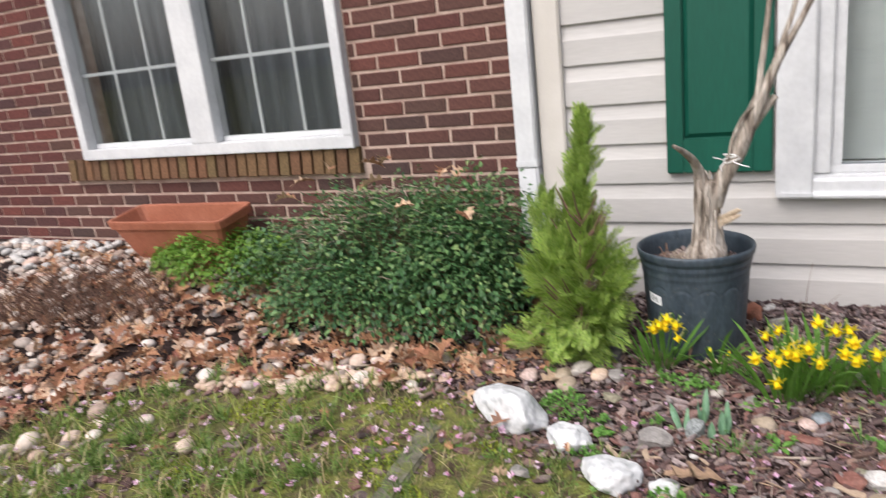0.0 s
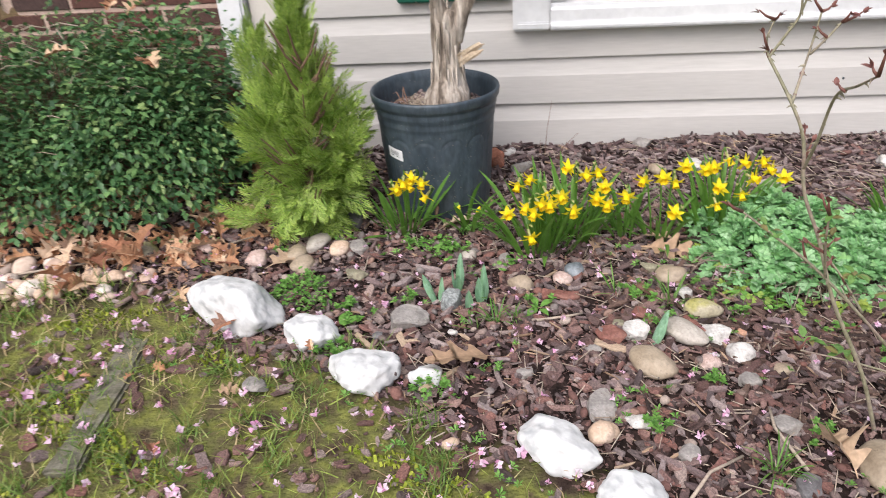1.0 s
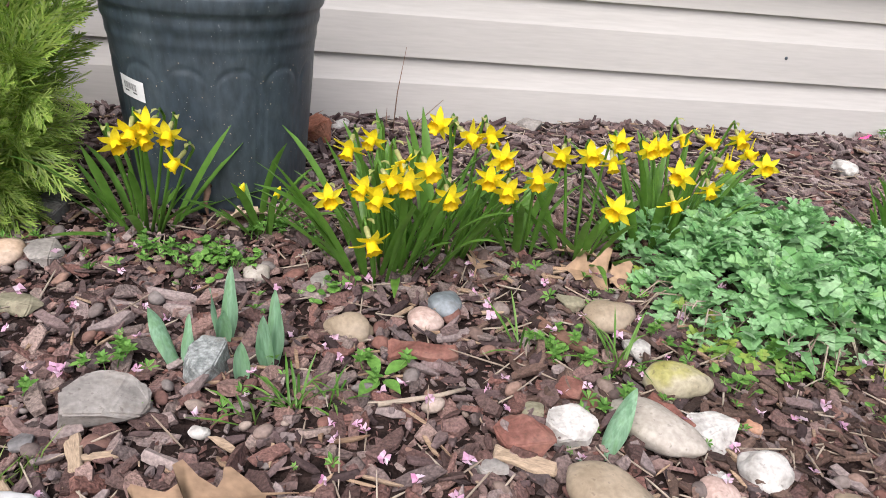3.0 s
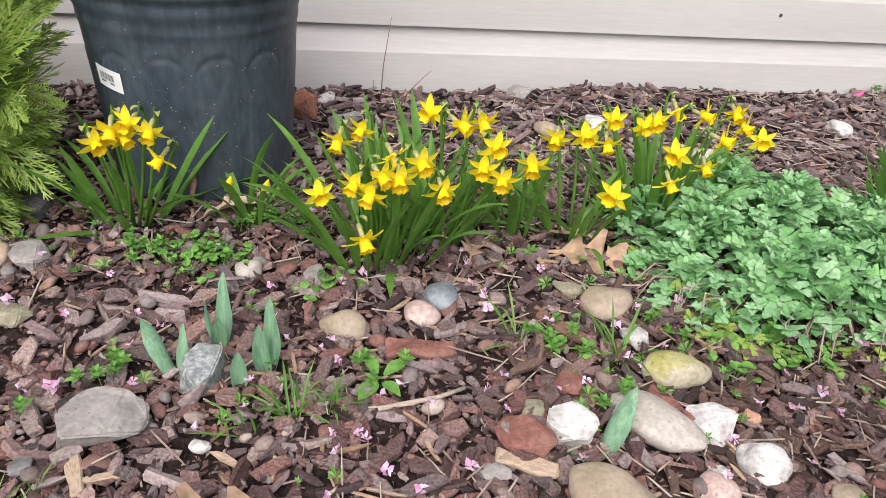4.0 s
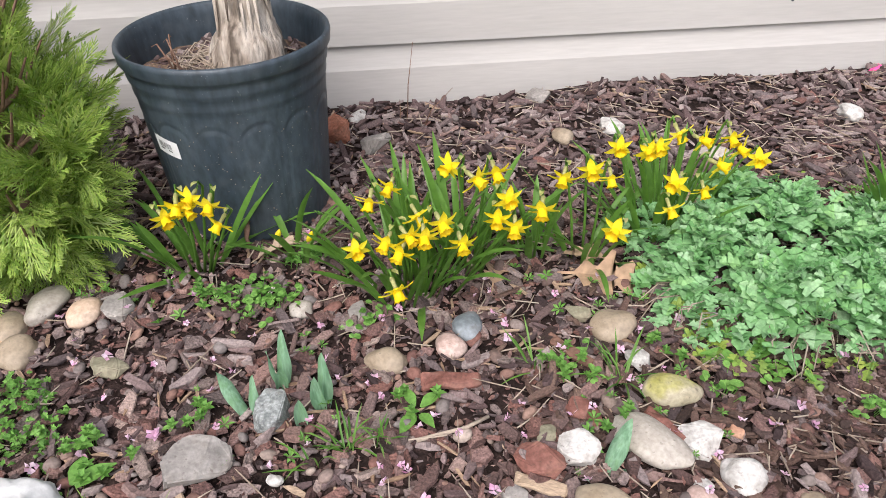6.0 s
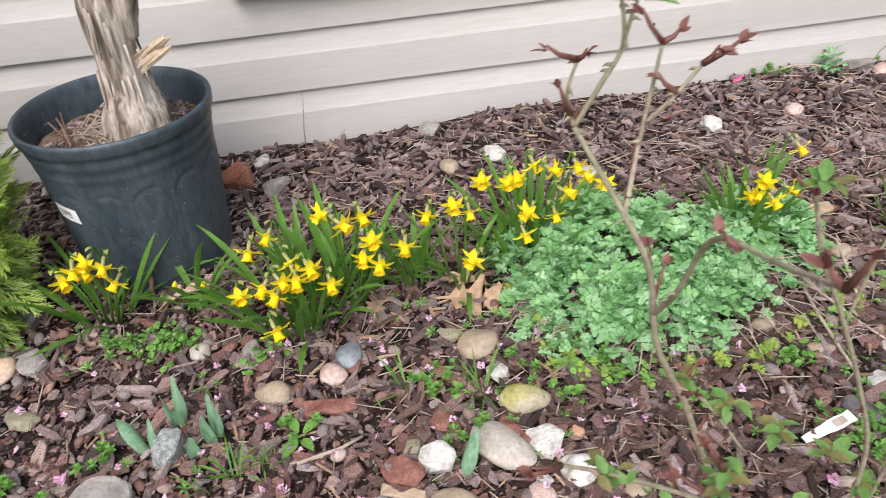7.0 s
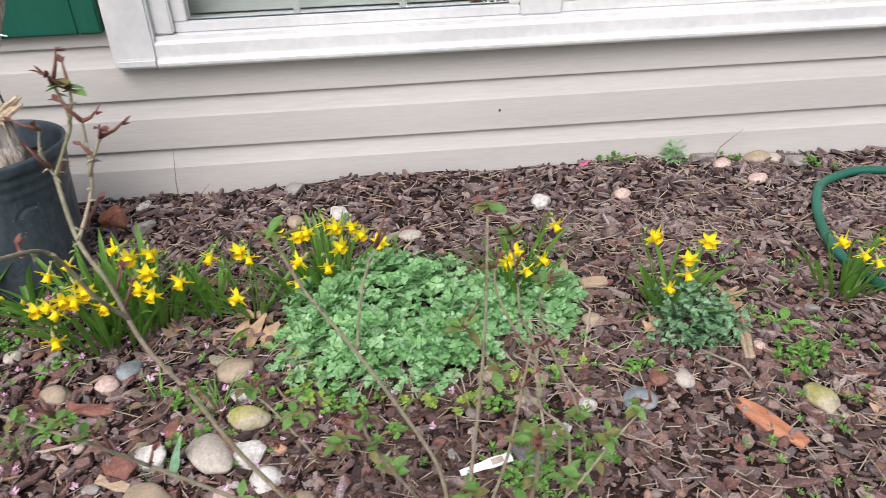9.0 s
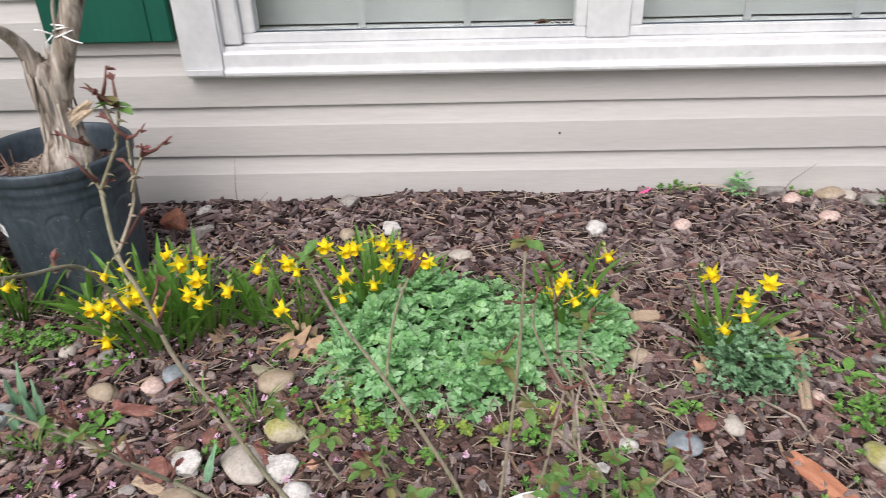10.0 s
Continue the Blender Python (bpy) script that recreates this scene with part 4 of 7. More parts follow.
def sticker():
    a0, half, z0, z1 = math.radians(229), 0.170, 0.187, 0.219
    g, ink = Geo(), Geo()
    n = 8

    def at(k, z, lift):
        a = a0 - half + 2 * half * k
        r = pot_radius(z) + 0.0034 + lift
        return (r * math.cos(a), r * math.sin(a), z - 0.006 * (k - 0.5))
    v = [at(i / n, z, 0) for i in range(n + 1) for z in (z0, z1)]
    g.add(v, [(2 * i, 2 * i + 2, 2 * i + 3, 2 * i + 1) for i in range(n)])
    for i in range(14):
        k = 0.18 + 0.04 * i
        w = 0.012 if i % 3 else 0.022
        ink.add([at(k, 0.200, 0.0006), at(k + w, 0.200, 0.0006), at(k + w, 0.211, 0.0006), at(k, 0.211, 0.0006)], [(0, 1, 2, 3)])
    ink.add([at(0.18, 0.195, 0.0006), at(0.72, 0.195, 0.0006), at(0.72, 0.1975, 0.0006), at(0.18, 0.1975, 0.0006)], [(0, 1, 2, 3)])
    s = part("sticker", g.mesh("sticker", M_PAPER), pot, "white paper sticker with dark bars")
    part("printed_bars", ink.mesh("printed_bars", M_INK, False), s)


sticker()
g = Geo()
for i in range(150):
    a, z = rng.uniform(math.radians(190), math.radians(350)), rng.uniform(0.03, 0.26)
    r, s = pot_radius(z) + 0.0022, rng.uniform(0.0003, 0.0012)
    c, t = Vector((r * math.cos(a), r * math.sin(a), z)), Vector((-math.sin(a), math.cos(a), 0))
    up = Vector((0, 0, 1))
    g.add([tuple(c + t * s * math.cos(k * 1.05) * rng.uniform(0.7, 1.3) + up * s * math.sin(k * 1.05) * rng.uniform(0.7, 1.5)) for k in range(6)], [(0, 1, 2, 3, 4, 5)])
tagged(part("dried_splash", g.mesh("dried_splash", M_STRAW, False), pot), kind="stuff")
g = Geo()
g.tube([(0.003, -0.150, 0.055), (0.004, -0.162, 0.05), (0.000, -0.165, 0.03), (0.004, -0.170, 0.012)], [0.007, 0.006, 0.004, 0.002], 6)
part("root_stub", g.mesh("root_stub", M_TWIG), pot, "dry root poking out of the drain hole")


def limb(g, pts, radii, sides=12, rough=0.12, seed=0):
    """A limb with smooth bends and fibrous, uneven sides."""
    P, R = [], []
    for i in range(len(pts) - 1):
        p0, p1, p2, p3 = (Vector(pts[max(0, min(len(pts) - 1, i + k))]) for k in (-1, 0, 1, 2))
        for s in range(6):
            t = s / 6
            P.append(0.5 * ((2 * p1) + (p2 - p0) * t + (2 * p0 - 5 * p1 + 4 * p2 - p3) * t * t + (3 * p1 - p0 - 3 * p2 + p3) * t ** 3))
            R.append(radii[i] * (1 - t) + radii[i + 1] * t)
    P.append(Vector(pts[-1]))
    R.append(radii[-1])
    n0 = len(g.v)
    g.tube(P, R, sides)
    for i in range(len(P)):
        for k in range(sides):
            j = n0 + i * sides + k
            v = Vector(g.v[j])
            d = v - P[i]
            wob = noise.noise(Vector((k * 1.3 + seed, i * 0.16, seed * 2.0))) * rough * 1.6 + noise.noise(v * 60) * rough * 0.6
            g.v[j] = tuple(P[i] + d * (1 + wob))


tree = tagged(empty_at("potted_tree", -0.183, -0.378, 0.275), "bare pruned tree trunk with peeling bark in the pot", "tree")


def rel(pts, o):
    return [(x - o.location.x, y - o.location.y, z - o.location.z) for x, y, z in pts]


g = Geo()
limb(g, rel([(-0.185, -0.38, 0.26), (-0.183, -0.38, 0.31), (-0.178, -0.378, 0.36), (-0.178, -0.376, 0.43), (-0.172, -0.376, 0.50), (-0.168, -0.376, 0.54)], tree), [0.074, 0.060, 0.042, 0.034, 0.035, 0.024], 24, 0.15, 1)
limb(g, rel([(-0.195, -0.382, 0.30), (-0.198, -0.384, 0.42), (-0.196, -0.385, 0.52), (-0.200, -0.385, 0.56)], tree), [0.03, 0.023, 0.024, 0.02], 14, 0.16, 4)
part("trunk", g.mesh("trunk", M_TRUNK), tree)
g = Geo()
limb(g, rel([(-0.196, -0.384, 0.53), (-0.204, -0.400, 0.580), (-0.216, -0.432, 0.618), (-0.234, -0.486, 0.652), (-0.253, -0.541, 0.679)], tree), [0.02, 0.017, 0.013, 0.010, 0.006], 10, 0.08, 2)
part("cut_branch", g.mesh("cut_branch", M_TRUNK), tree)
g = Geo()
limb(g, rel([(-0.165, -0.376, 0.46), (-0.142, -0.376, 0.53), (-0.104, -0.376, 0.60), (-0.072, -0.376, 0.68), (-0.045, -0.376, 0.744), (-0.010, -0.376, 0.83), (0.022, -0.376, 0.902), (0.077, -0.376, 1.005), (0.17, -0.376, 1.2), (0.27, -0.37, 1.45)], tree),
     [0.03, 0.027, 0.024, 0.025, 0.024, 0.016, 0.012, 0.009, 0.008, 0.005], 14, 0.12, 3)
part("main_branch", g.mesh("main_branch", M_TRUNK), tree)
for pts, rr in (([(-0.062, -0.38, 0.70), (-0.040, -0.385, 0.77), (-0.030, -0.385, 0.842), (-0.007, -0.385, 1.06), (0.012, -0.385, 1.4)], [0.012, 0.011, 0.009, 0.008, 0.005]),
                ([(-0.05, -0.37, 0.70), (-0.02, -0.365, 0.745), (0.012, -0.36, 0.79)], [0.014, 0.011, 0.010]),
                ([(-0.01, -0.372, 0.83), (0.03, -0.37, 0.95), (0.06, -0.37, 1.05), (0.10, -0.37, 1.3)], [0.010, 0.008, 0.007, 0.004]),
                ([(-0.115, -0.40, 0.61), (-0.105, -0.40, 0.67), (-0.075, -0.40, 0.735), (-0.045, -0.395, 0.77)], [0.004, 0.004, 0.005, 0.006])):
    g = Geo()
    limb(g, rel(pts, tree), rr, 9, 0.08, 5)
    part("branch", g.mesh("branch", M_TRUNK), tree)
# a flat wedge of torn wood with a ragged end
g = Geo()
axis, across = Vector((0.078, -0.015, 0.045)), Vector((-0.5, 0.05, 0.86))
verts = []
for k, half, thick in ((0.0, 0.019, 0.010), (0.35, 0.016, 0.009), (0.7, 0.015, 0.007), (1.0, 0.014, 0.003)):
    for step in range(6):
        u = step / 5 * 2 - 1
        ragged = (0.16 * math.sin(step * 2.4) + 0.12 * u) if k == 1.0 else 0.0
        c = Vector(rel([(-0.163, -0.383, 0.398)], tree)[0]) + axis * (k + ragged) + across * (u * half)
        wave = 0.0025 * math.sin(step * 1.9 + k * 4)
        verts += [tuple(c + Vector((0, thick + wave, 0))), tuple(c + Vector((0, -thick + wave, 0)))]
faces = []
for a in range(3):
    for b in range(5):
        for side in (0, 1):
            p = a * 12 + b * 2 + side
            faces.append((p, p + 2, p + 14, p + 12) if side else (p, p + 12, p + 14, p + 2))
    for b in (0, 5):
        p = a * 12 + b * 2
        faces.append((p, p + 1, p + 13, p + 12))
for b in range(5):
    faces.append((36 + b * 2, 37 + b * 2, 39 + b * 2, 38 + b * 2))
g.add(verts, faces)
part("torn_stub", g.mesh("torn_stub", M_CUTWOOD, False), tree, "pale torn branch stub")
# loose bark strips on the trunk and fine hanging roots
g = Geo()
for i in range(26):
    a = rng.uniform(0, math.tau)
    h = rng.uniform(0.33, 0.52)
    r = 0.046 - (h - 0.3) * 0.04
    x, y = -0.18 + r * math.cos(a), -0.378 + r * math.sin(a)
    d = Vector((math.cos(a), math.sin(a), 0))
    g.tube(rel([(x, y, h + 0.05), (x + d.x * 0.003, y + d.y * 0.003, h), (x + d.x * 0.007, y + d.y * 0.007, h - 0.03)], tree), [0.0035, 0.003, 0.001], 4)
tagged(part("loose_bark", g.mesh("loose_bark", M_TRUNK), tree), kind="stuff")
g = Geo()
for i in range(110):
    a, r = rng.uniform(0, math.tau), rng.uniform(0.03, 0.075)
    x, y = POT_X + r * math.cos(a), POT_Y + r * math.sin(a)
    t = rng.uniform(0, math.tau)
    L = rng.uniform(0.015, 0.05)
    g.tube(rel([(x, y, 0.275 + rng.uniform(0, 0.012)), (x + L * math.cos(t), y + L * math.sin(t), 0.28 + rng.uniform(0, 0.02)), (x + 1.7 * L * math.cos(t + 0.6), y + 1.7 * L * math.sin(t + 0.6), 0.272)], tree), [0.0014, 0.0012, 0.0007], 4, False)
tagged(part("surface_roots", g.mesh("surface_roots", M_STRAW), tree), kind="stuff")
g = Geo()
for k in range(3):
    pts = []
    for i in range(22):
        a = math.tau * i / 18
        c = Vector((-0.104, -0.376, 0.604 + 0.006 * k))
        pts.append(c + Vector((0.027 * math.cos(a), 0.027 * math.sin(a), 0.010 * math.cos(a + k))))
    g.tube(rel([tuple(p) for p in pts], tree), [0.0022] * len(pts), 5)
for pts in ([(-0.125, -0.40, 0.606), (-0.145, -0.405, 0.615), (-0.158, -0.41, 0.618)], [(-0.10, -0.405, 0.602), (-0.075, -0.41, 0.592), (-0.055, -0.415, 0.588)], [(-0.125, -0.40, 0.604), (-0.138, -0.41, 0.590), (-0.133, -0.412, 0.575)]):
    g.tube(rel(pts, tree), [0.002, 0.002, 0.0018], 5)
part("twine", g.mesh("twine", M_TWINE), tree, "white twine tied round the branch")
for x, y, dx, hgt in ((-0.30, -0.43, -0.02, 0.075), (-0.285, -0.45, -0.012, 0.09), (-0.275, -0.44, -0.03, 0.055), (-0.31, -0.40, 0.005, 0.08)):
    g = Geo()
    g.tube([(0, 0, 0), (dx * 0.4, -0.004, hgt * 0.6), (dx, -0.006, hgt), (dx * 1.5, -0.004, hgt * 0.93)], [0.002, 0.0018, 0.0014, 0.0008], 5)
    ob = new("dry_stalk", g.mesh("dry_stalk", M_TWIG))
    ob.location = (x, y, 0.262)
    tagged(ob, "thin dry stalk standing in the pot soil", "stalk", "dry stalks in the pot")

# ---- daffodils ----
def tepal_mesh():
    g = Geo()
    for k in range(6):
        a = math.tau * k / 6
        L, W = (0.0262, 0.0155) if k % 2 else (0.0248, 0.0130)
        n, v, f = 5, [], []
        for i in range(n + 1):
            t = i / n
            w = W * 0.5 * math.sin(math.pi * (0.18 + 0.80 * t) ** 0.85) * (1.0 if t < 0.99 else 0.2)
            r, z = 0.0035 + L * t, -0.001 * math.sin(t * 2.2) - 0.003 * t * t + (0.0012 if k % 2 else 0) + 0.0015 * math.sin(k * 2.1 + t * 3)
            for s in (-1, 0, 1):
                v.append((r * math.cos(a) - s * w * math.sin(a), r * math.sin(a) + s * w * math.cos(a), z + (0.0018 if s else 0) + 0.0008 * s * math.sin(k * 1.7)))
        for i in range(n):
            q = i * 3
            f += [(q, q + 1, q + 4, q + 3), (q + 1, q + 2, q + 5, q + 4)]
        g.add(v, f)
    return g.mesh("petals", M_PETAL)


def trumpet_mesh():
    g, v, f, s = Geo(), [], [], 24
    rows = [(0.0045, -0.003), (0.0070, 0.002), (0.0078, 0.007), (0.0084, 0.0125), (0.0098, 0.0165), (0.0118, 0.0185), (0.0102, 0.0172), (0.0074, 0.012), (0.0055, 0.004), (0.001, 0.002)]
    for j, (r, z) in enumerate(rows):
        for i in range(s):
            a = math.tau * i / s
            fr = 1 + (0.10 * math.sin(6 * a) + 0.05 * math.sin(11 * a)) * (1 if j in (4, 5, 6) else 0.1)
            v.append((r * fr * math.cos(a), r * fr * math.sin(a), z + (0.0012 * math.sin(8 * a) if j in (4, 5) else 0)))
    for j in range(len(rows) - 1):
        for i in range(s):
            f.append((j * s + i, j * s + (i + 1) % s, (j + 1) * s + (i + 1) % s, (j + 1) * s + i))
    g.add(v, f)
    return g.mesh("trumpet", M_TRUMPET)


TEPALS, TRUMPET = tepal_mesh(), trumpet_mesh()
g = Geo()
g.tube([(0, 0, 0.001), (0, 0, -0.006), (0, 0, -0.013), (0, 0, -0.017), (0, 0, -0.022)], [0.0045, 0.0034, 0.0036, 0.0042, 0.0026], 9)
TUBE = g.mesh("flower_tube", M_SPATHE)
rd = random.Random(11)


def daffodils(x, y, flowers, leaves, spread, height, label, buds=(), flat=0.0):
    """A clump: strap leaves from one base, and nodding flowers at the given places."""
    clump = tagged(empty_at("daffodil_clump", x, y), label, "daffodil", "daffodil clumps")
    o = clump.location
    for i in range(leaves):
        g = Geo()
        h, q = rd.uniform(0, math.tau), math.sqrt(rd.random())
        to_x, to_y = 0.95 * q * math.cos(h) + rd.gauss(0, 0.22), 0.75 * q * math.sin(h) - 0.14 + rd.gauss(0, 0.18)
        lean = radians(4 + 27 * math.hypot(to_x, to_y)) + flat * rd.random()
        if rd.random() < 0.08:
            lean += 0.45
        g.blade((spread * 0.5 * q * math.cos(h), spread * 0.4 * q * math.sin(h), -0.006), math.atan2(to_y, to_x), height * rd.uniform(0.65, 1.2), rd.uniform(0.0095, 0.0155),
                max(0.25, math.pi / 2 - lean), radians(rd.uniform(2, 42)), twist=rd.uniform(-0.8, 0.8), steps=8)
        part("leaf", g.mesh("leaf", M_DAFF_LEAF), clump)
    for fx, fy, fz in flowers:
        at = Vector((fx - o.x, fy - o.y, fz - o.z))
        yaw, dip = radians(-92 + rd.uniform(-50, 50)), radians(rd.uniform(8, 54))
        axis = Vector((math.cos(yaw) * math.cos(dip), math.sin(yaw) * math.cos(dip), -math.sin(dip)))
        rot = turn_from(axis, rd.uniform(0, 1.0)).to_4x4()
        fl = part("flower", TEPALS, clump)
        fl.matrix_basis = Matrix.Translation(at) @ rot @ Matrix.Scale(rd.uniform(0.82, 0.98), 4)
        part("trumpet", TRUMPET, fl)
        part("flower_tube", TUBE, fl, "green flower tube and ovary")
        back = at - axis * 0.020
        root = Vector((at.x * 0.35, at.y * 0.25, -0.01))
        g = Geo()
        top = back - axis * 0.006 + Vector((0, 0.003, 0.006))
        under = top + Vector((-axis.x * 0.008, -axis.y * 0.008, -0.012))
        g.tube([root, root.lerp(under, 0.4) + Vector((0.003, 0.006, 0.012)), root.lerp(under, 0.8) + Vector((0.001, 0.006, 0.010)), under, top, back], [0.0027, 0.0025, 0.0023, 0.0022, 0.0022, 0.0026], 7)
        part("stem", g.mesh("stem", M_DAFF_LEAF), clump)
        g = Geo()
        g.blade(tuple(under), yaw + rd.uniform(-0.7, 0.7), 0.026, 0.008, 1.15, 1.9, steps=5)
        part("spathe", g.mesh("spathe", M_SPATHE), clump)
    for bx, by, bz in buds:
        g = Geo()
        p = Vector((bx - o.x, by - o.y, bz - o.z))
        g.tube([Vector((p.x * 0.3, p.y * 0.3, 0)), p.lerp(Vector((0, 0, 0)), 0.3) + Vector((0, 0, 0.01)), p], [0.0025, 0.0023, 0.002], 6)
        part("stem", g.mesh("stem", M_DAFF_LEAF), clump)
        g = Geo()
        g.tube([p, p + Vector((0.004, -0.004, 0.008)), p + Vector((0.008, -0.008, 0.018)), p + Vector((0.011, -0.012, 0.028))], [0.002, 0.005, 0.0048, 0.001], 8)
        part("bud", g.mesh("bud", M_PETAL), clump, "closed yellow bud")
    return clump


daffodils(-0.315, -0.565, [(-0.302, -0.69, 0.158), (-0.283, -0.68, 0.172), (-0.260, -0.676, 0.182), (-0.234, -0.681, 0.171), (-0.272, -0.672, 0.158), (-0.228, -0.670, 0.128)], 22, 0.10, 0.185, "small clump of yellow daffodils in front of the pot", flat=0.35)
daffodils(-0.125, -0.57, [], 13, 0.06, 0.15, "daffodil leaves with closed buds beside the pot", buds=[(-0.155, -0.62, 0.055), (-0.10, -0.64, 0.06)], flat=0.35)
daffodils(0.075, -0.665, [(0.010, -0.701, 0.170), (0.042, -0.671, 0.174), (0.080, -0.746, 0.168), (0.112, -0.783, 0.175), (0.030, -0.773, 0.141), (0.050, -0.789, 0.133), (-0.016, -0.745, 0.112), (0.141, -0.784, 0.137),
                          (0.040, -0.815, 0.083), (0.062, -0.782, 0.156), (0.086, -0.780, 0.152)], 58, 0.17, 0.20, "large clump of yellow daffodils with dense strap leaves")
daffodils(0.165, -0.625, [(0.140, -0.658, 0.196), (0.174, -0.700, 0.195), (0.211, -0.672, 0.188), (0.219, -0.732, 0.176), (0.202, -0.745, 0.150), (0.227, -0.754, 0.138)], 30, 0.13, 0.20, "clump of yellow daffodils behind the large clump")
daffodils(0.300, -0.605, [(0.277, -0.722, 0.146)], 15, 0.06, 0.18, "narrow daffodil clump with a single open flower")
daffodils(0.390, -0.620, [(0.327, -0.653, 0.158), (0.383, -0.625, 0.151), (0.408, -0.653, 0.150), (0.393, -0.745, 0.110)], 18, 0.09, 0.16, "sprawling daffodil clump above dead oak leaves", flat=0.7)
daffodils(0.555, -0.565, [(0.453, -0.553, 0.150), (0.503, -0.563, 0.144), (0.566, -0.540, 0.163), (0.590, -0.583, 0.171), (0.631, -0.604, 0.183), (0.601, -0.636, 0.151), (0.517, -0.665, 0.138), (0.574, -0.655, 0.114), (0.507, -0.682, 0.100), (0.690, -0.605, 0.138), (0.523, -0.562, 0.151), (0.648, -0.607, 0.162)],
          44, 0.17, 0.175, "clump of yellow daffodils beside the chrysanthemum")
daffodils(1.0, -0.63, [(0.974, -0.69, 0.112), (0.987, -0.68, 0.134), (1.006, -0.69, 0.092), (1.045, -0.68, 0.107), (0.968, -0.67, 0.10), (1.082, -0.63, 0.165)], 32, 0.10, 0.175, "yellow daffodils rising behind the chrysanthemum mound")
daffodils(1.33, -0.715, [(1.275, -0.72, 0.171), (1.40, -0.72, 0.148), (1.356, -0.73, 0.115), (1.353, -0.74, 0.083), (1.309, -0.75, 0.055)], 26, 0.09, 0.165, "yellow daffodils among feathery thistle leaves")
daffodils(1.745, -0.70, [(1.699, -0.72, 0.125), (1.752, -0.73, 0.094), (1.819, -0.71, 0.113), (1.835, -0.73, 0.045), (1.80, -0.72, 0.065)], 26, 0.10, 0.15, "yellow daffodils beside the green garden hose")
for x, y, n, hgt in ((0.075, -0.51, 9, 0.19), (1.13, -0.42, 4, 0.10), (0.69, -0.50, 5, 0.12)):
    daffodils(x, y, [], n, 0.04, hgt, "flowerless tuft of upright daffodil leaves")

# ---- tulip shoots ----
def rolled_leaf(g, heading, L, W, rise, droop):
    """A broad lance-shaped leaf, rolled into a trough at the base and opening to a pointed tip."""
    p, side = Vector((0, 0, -0.006)), Vector((-math.sin(heading), math.cos(heading), 0))
    verts, steps, cols = [], 12, 7
    for i in range(steps + 1):
        k = i / steps
        e = rise - droop * k * k
        d = Vector((math.cos(heading) * math.cos(e), math.sin(heading) * math.cos(e), math.sin(e)))
        if i:
            p = p + d * (L / steps)
        up = -d.cross(side)
        w = W * 0.5 * (math.sin(math.pi * (0.22 + 0.78 * k) ** 1.15) ** 0.8 if k < 1 else 0.02)
        roll = 3.0 - 1.7 * k
        for c in range(cols):
            u = c / (cols - 1) * 2 - 1
            a = u * roll * 0.5
            ripple = 0.0016 * math.sin(k * 9 + u * 2) * abs(u)
            verts.append(p + side * (math.sin(a) / roll * 2 * w) + up * ((1 - math.cos(a)) / roll * 2 * w + ripple))
    g.add(verts, [(i * cols + c, i * cols + c + 1, (i + 1) * cols + c + 1, (i + 1) * cols + c) for i in range(steps) for c in range(cols - 1)])


def tulip(x, y, leaves):
    t = tagged(empty_at("tulip_shoot", x, y), "young tulip shoot with broad grey-green leaves", "tulip", "tulip shoots")
    for heading, L, W, rise, droop in leaves:
        g = Geo()
        rolled_leaf(g, radians(heading), L, W, radians(rise), radians(droop))
        part("leaf", g.mesh("leaf", M_TULIP), t)
    return t


tulip(-0.140, -0.880, [(60, 0.112, 0.030, 82, 10), (190, 0.092, 0.022, 85, 6), (-70, 0.070, 0.024, 82, 14)])
tulip(-0.078, -0.925, [(60, 0.112, 0.030, 85, 6), (-110, 0.092, 0.028, 84, 8), (170, 0.070, 0.020, 84, 12)])
tulip(-0.182, -0.920, [(150, 0.092, 0.030, 66, 16), (60, 0.075, 0.022, 78, 8)])
tulip(-0.108, -0.945, [(-80, 0.068, 0.024, 85, 6), (100, 0.050, 0.018, 84, 6)])
tulip(0.292, -1.075, [(35, 0.095, 0.032, 66, 12), (200, 0.035, 0.014, 30, 10), (0, 0.050, 0.018, 18, 8)])

# ---- chrysanthemum mound ----
mum = tagged(empty_at("chrysanthemum", 0.77, -0.68), "low mound of grey-green lobed chrysanthemum leaves", "plant")


def palm_leaf(seed):
    """Chrysanthemum leaf: a short stalk and five blunt, scalloped lobes (triangles)."""
    r = random.Random(seed)
    half = ((0.0, 0.015), (0.16, 0.03), (0.20, 0.13), (0.25, 0.25), (0.32, 0.31), (0.39, 0.27), (0.42, 0.16), (0.46, 0.26), (0.52, 0.40), (0.60, 0.46), (0.68, 0.44), (0.72, 0.35), (0.70, 0.24), (0.69, 0.16), (0.78, 0.24), (0.86, 0.27), (0.93, 0.22), (0.97, 0.13), (1.03, 0.10), (1.05, 0.0))
    v, f = [], []
    cup, wave = r.uniform(0.10, 0.42), r.uniform(0, 6)
    for s in (1, -1):
        base = len(v)
        for x, y in half:
            y2 = s * y * r.uniform(0.90, 1.10)
            v.append((x + r.uniform(-0.02, 0.02), y2, cup * abs(y2) + 0.06 * math.sin(9 * x + wave) * abs(y2) * 2 - 0.30 * (x - 0.35) ** 2))
        mid = len(v)
        v += [(x, 0, -0.03 - 0.30 * (x - 0.35) ** 2) for x, _ in half]
        for i in range(len(half) - 1):
            a, b, c, d = base + i, base + i + 1, mid + i + 1, mid + i
            f += [(a, b, c), (a, c, d)] if s < 0 else [(a, c, b), (a, d, c)]
    return v, f


LOBED = [palm_leaf(s) for s in range(6)]


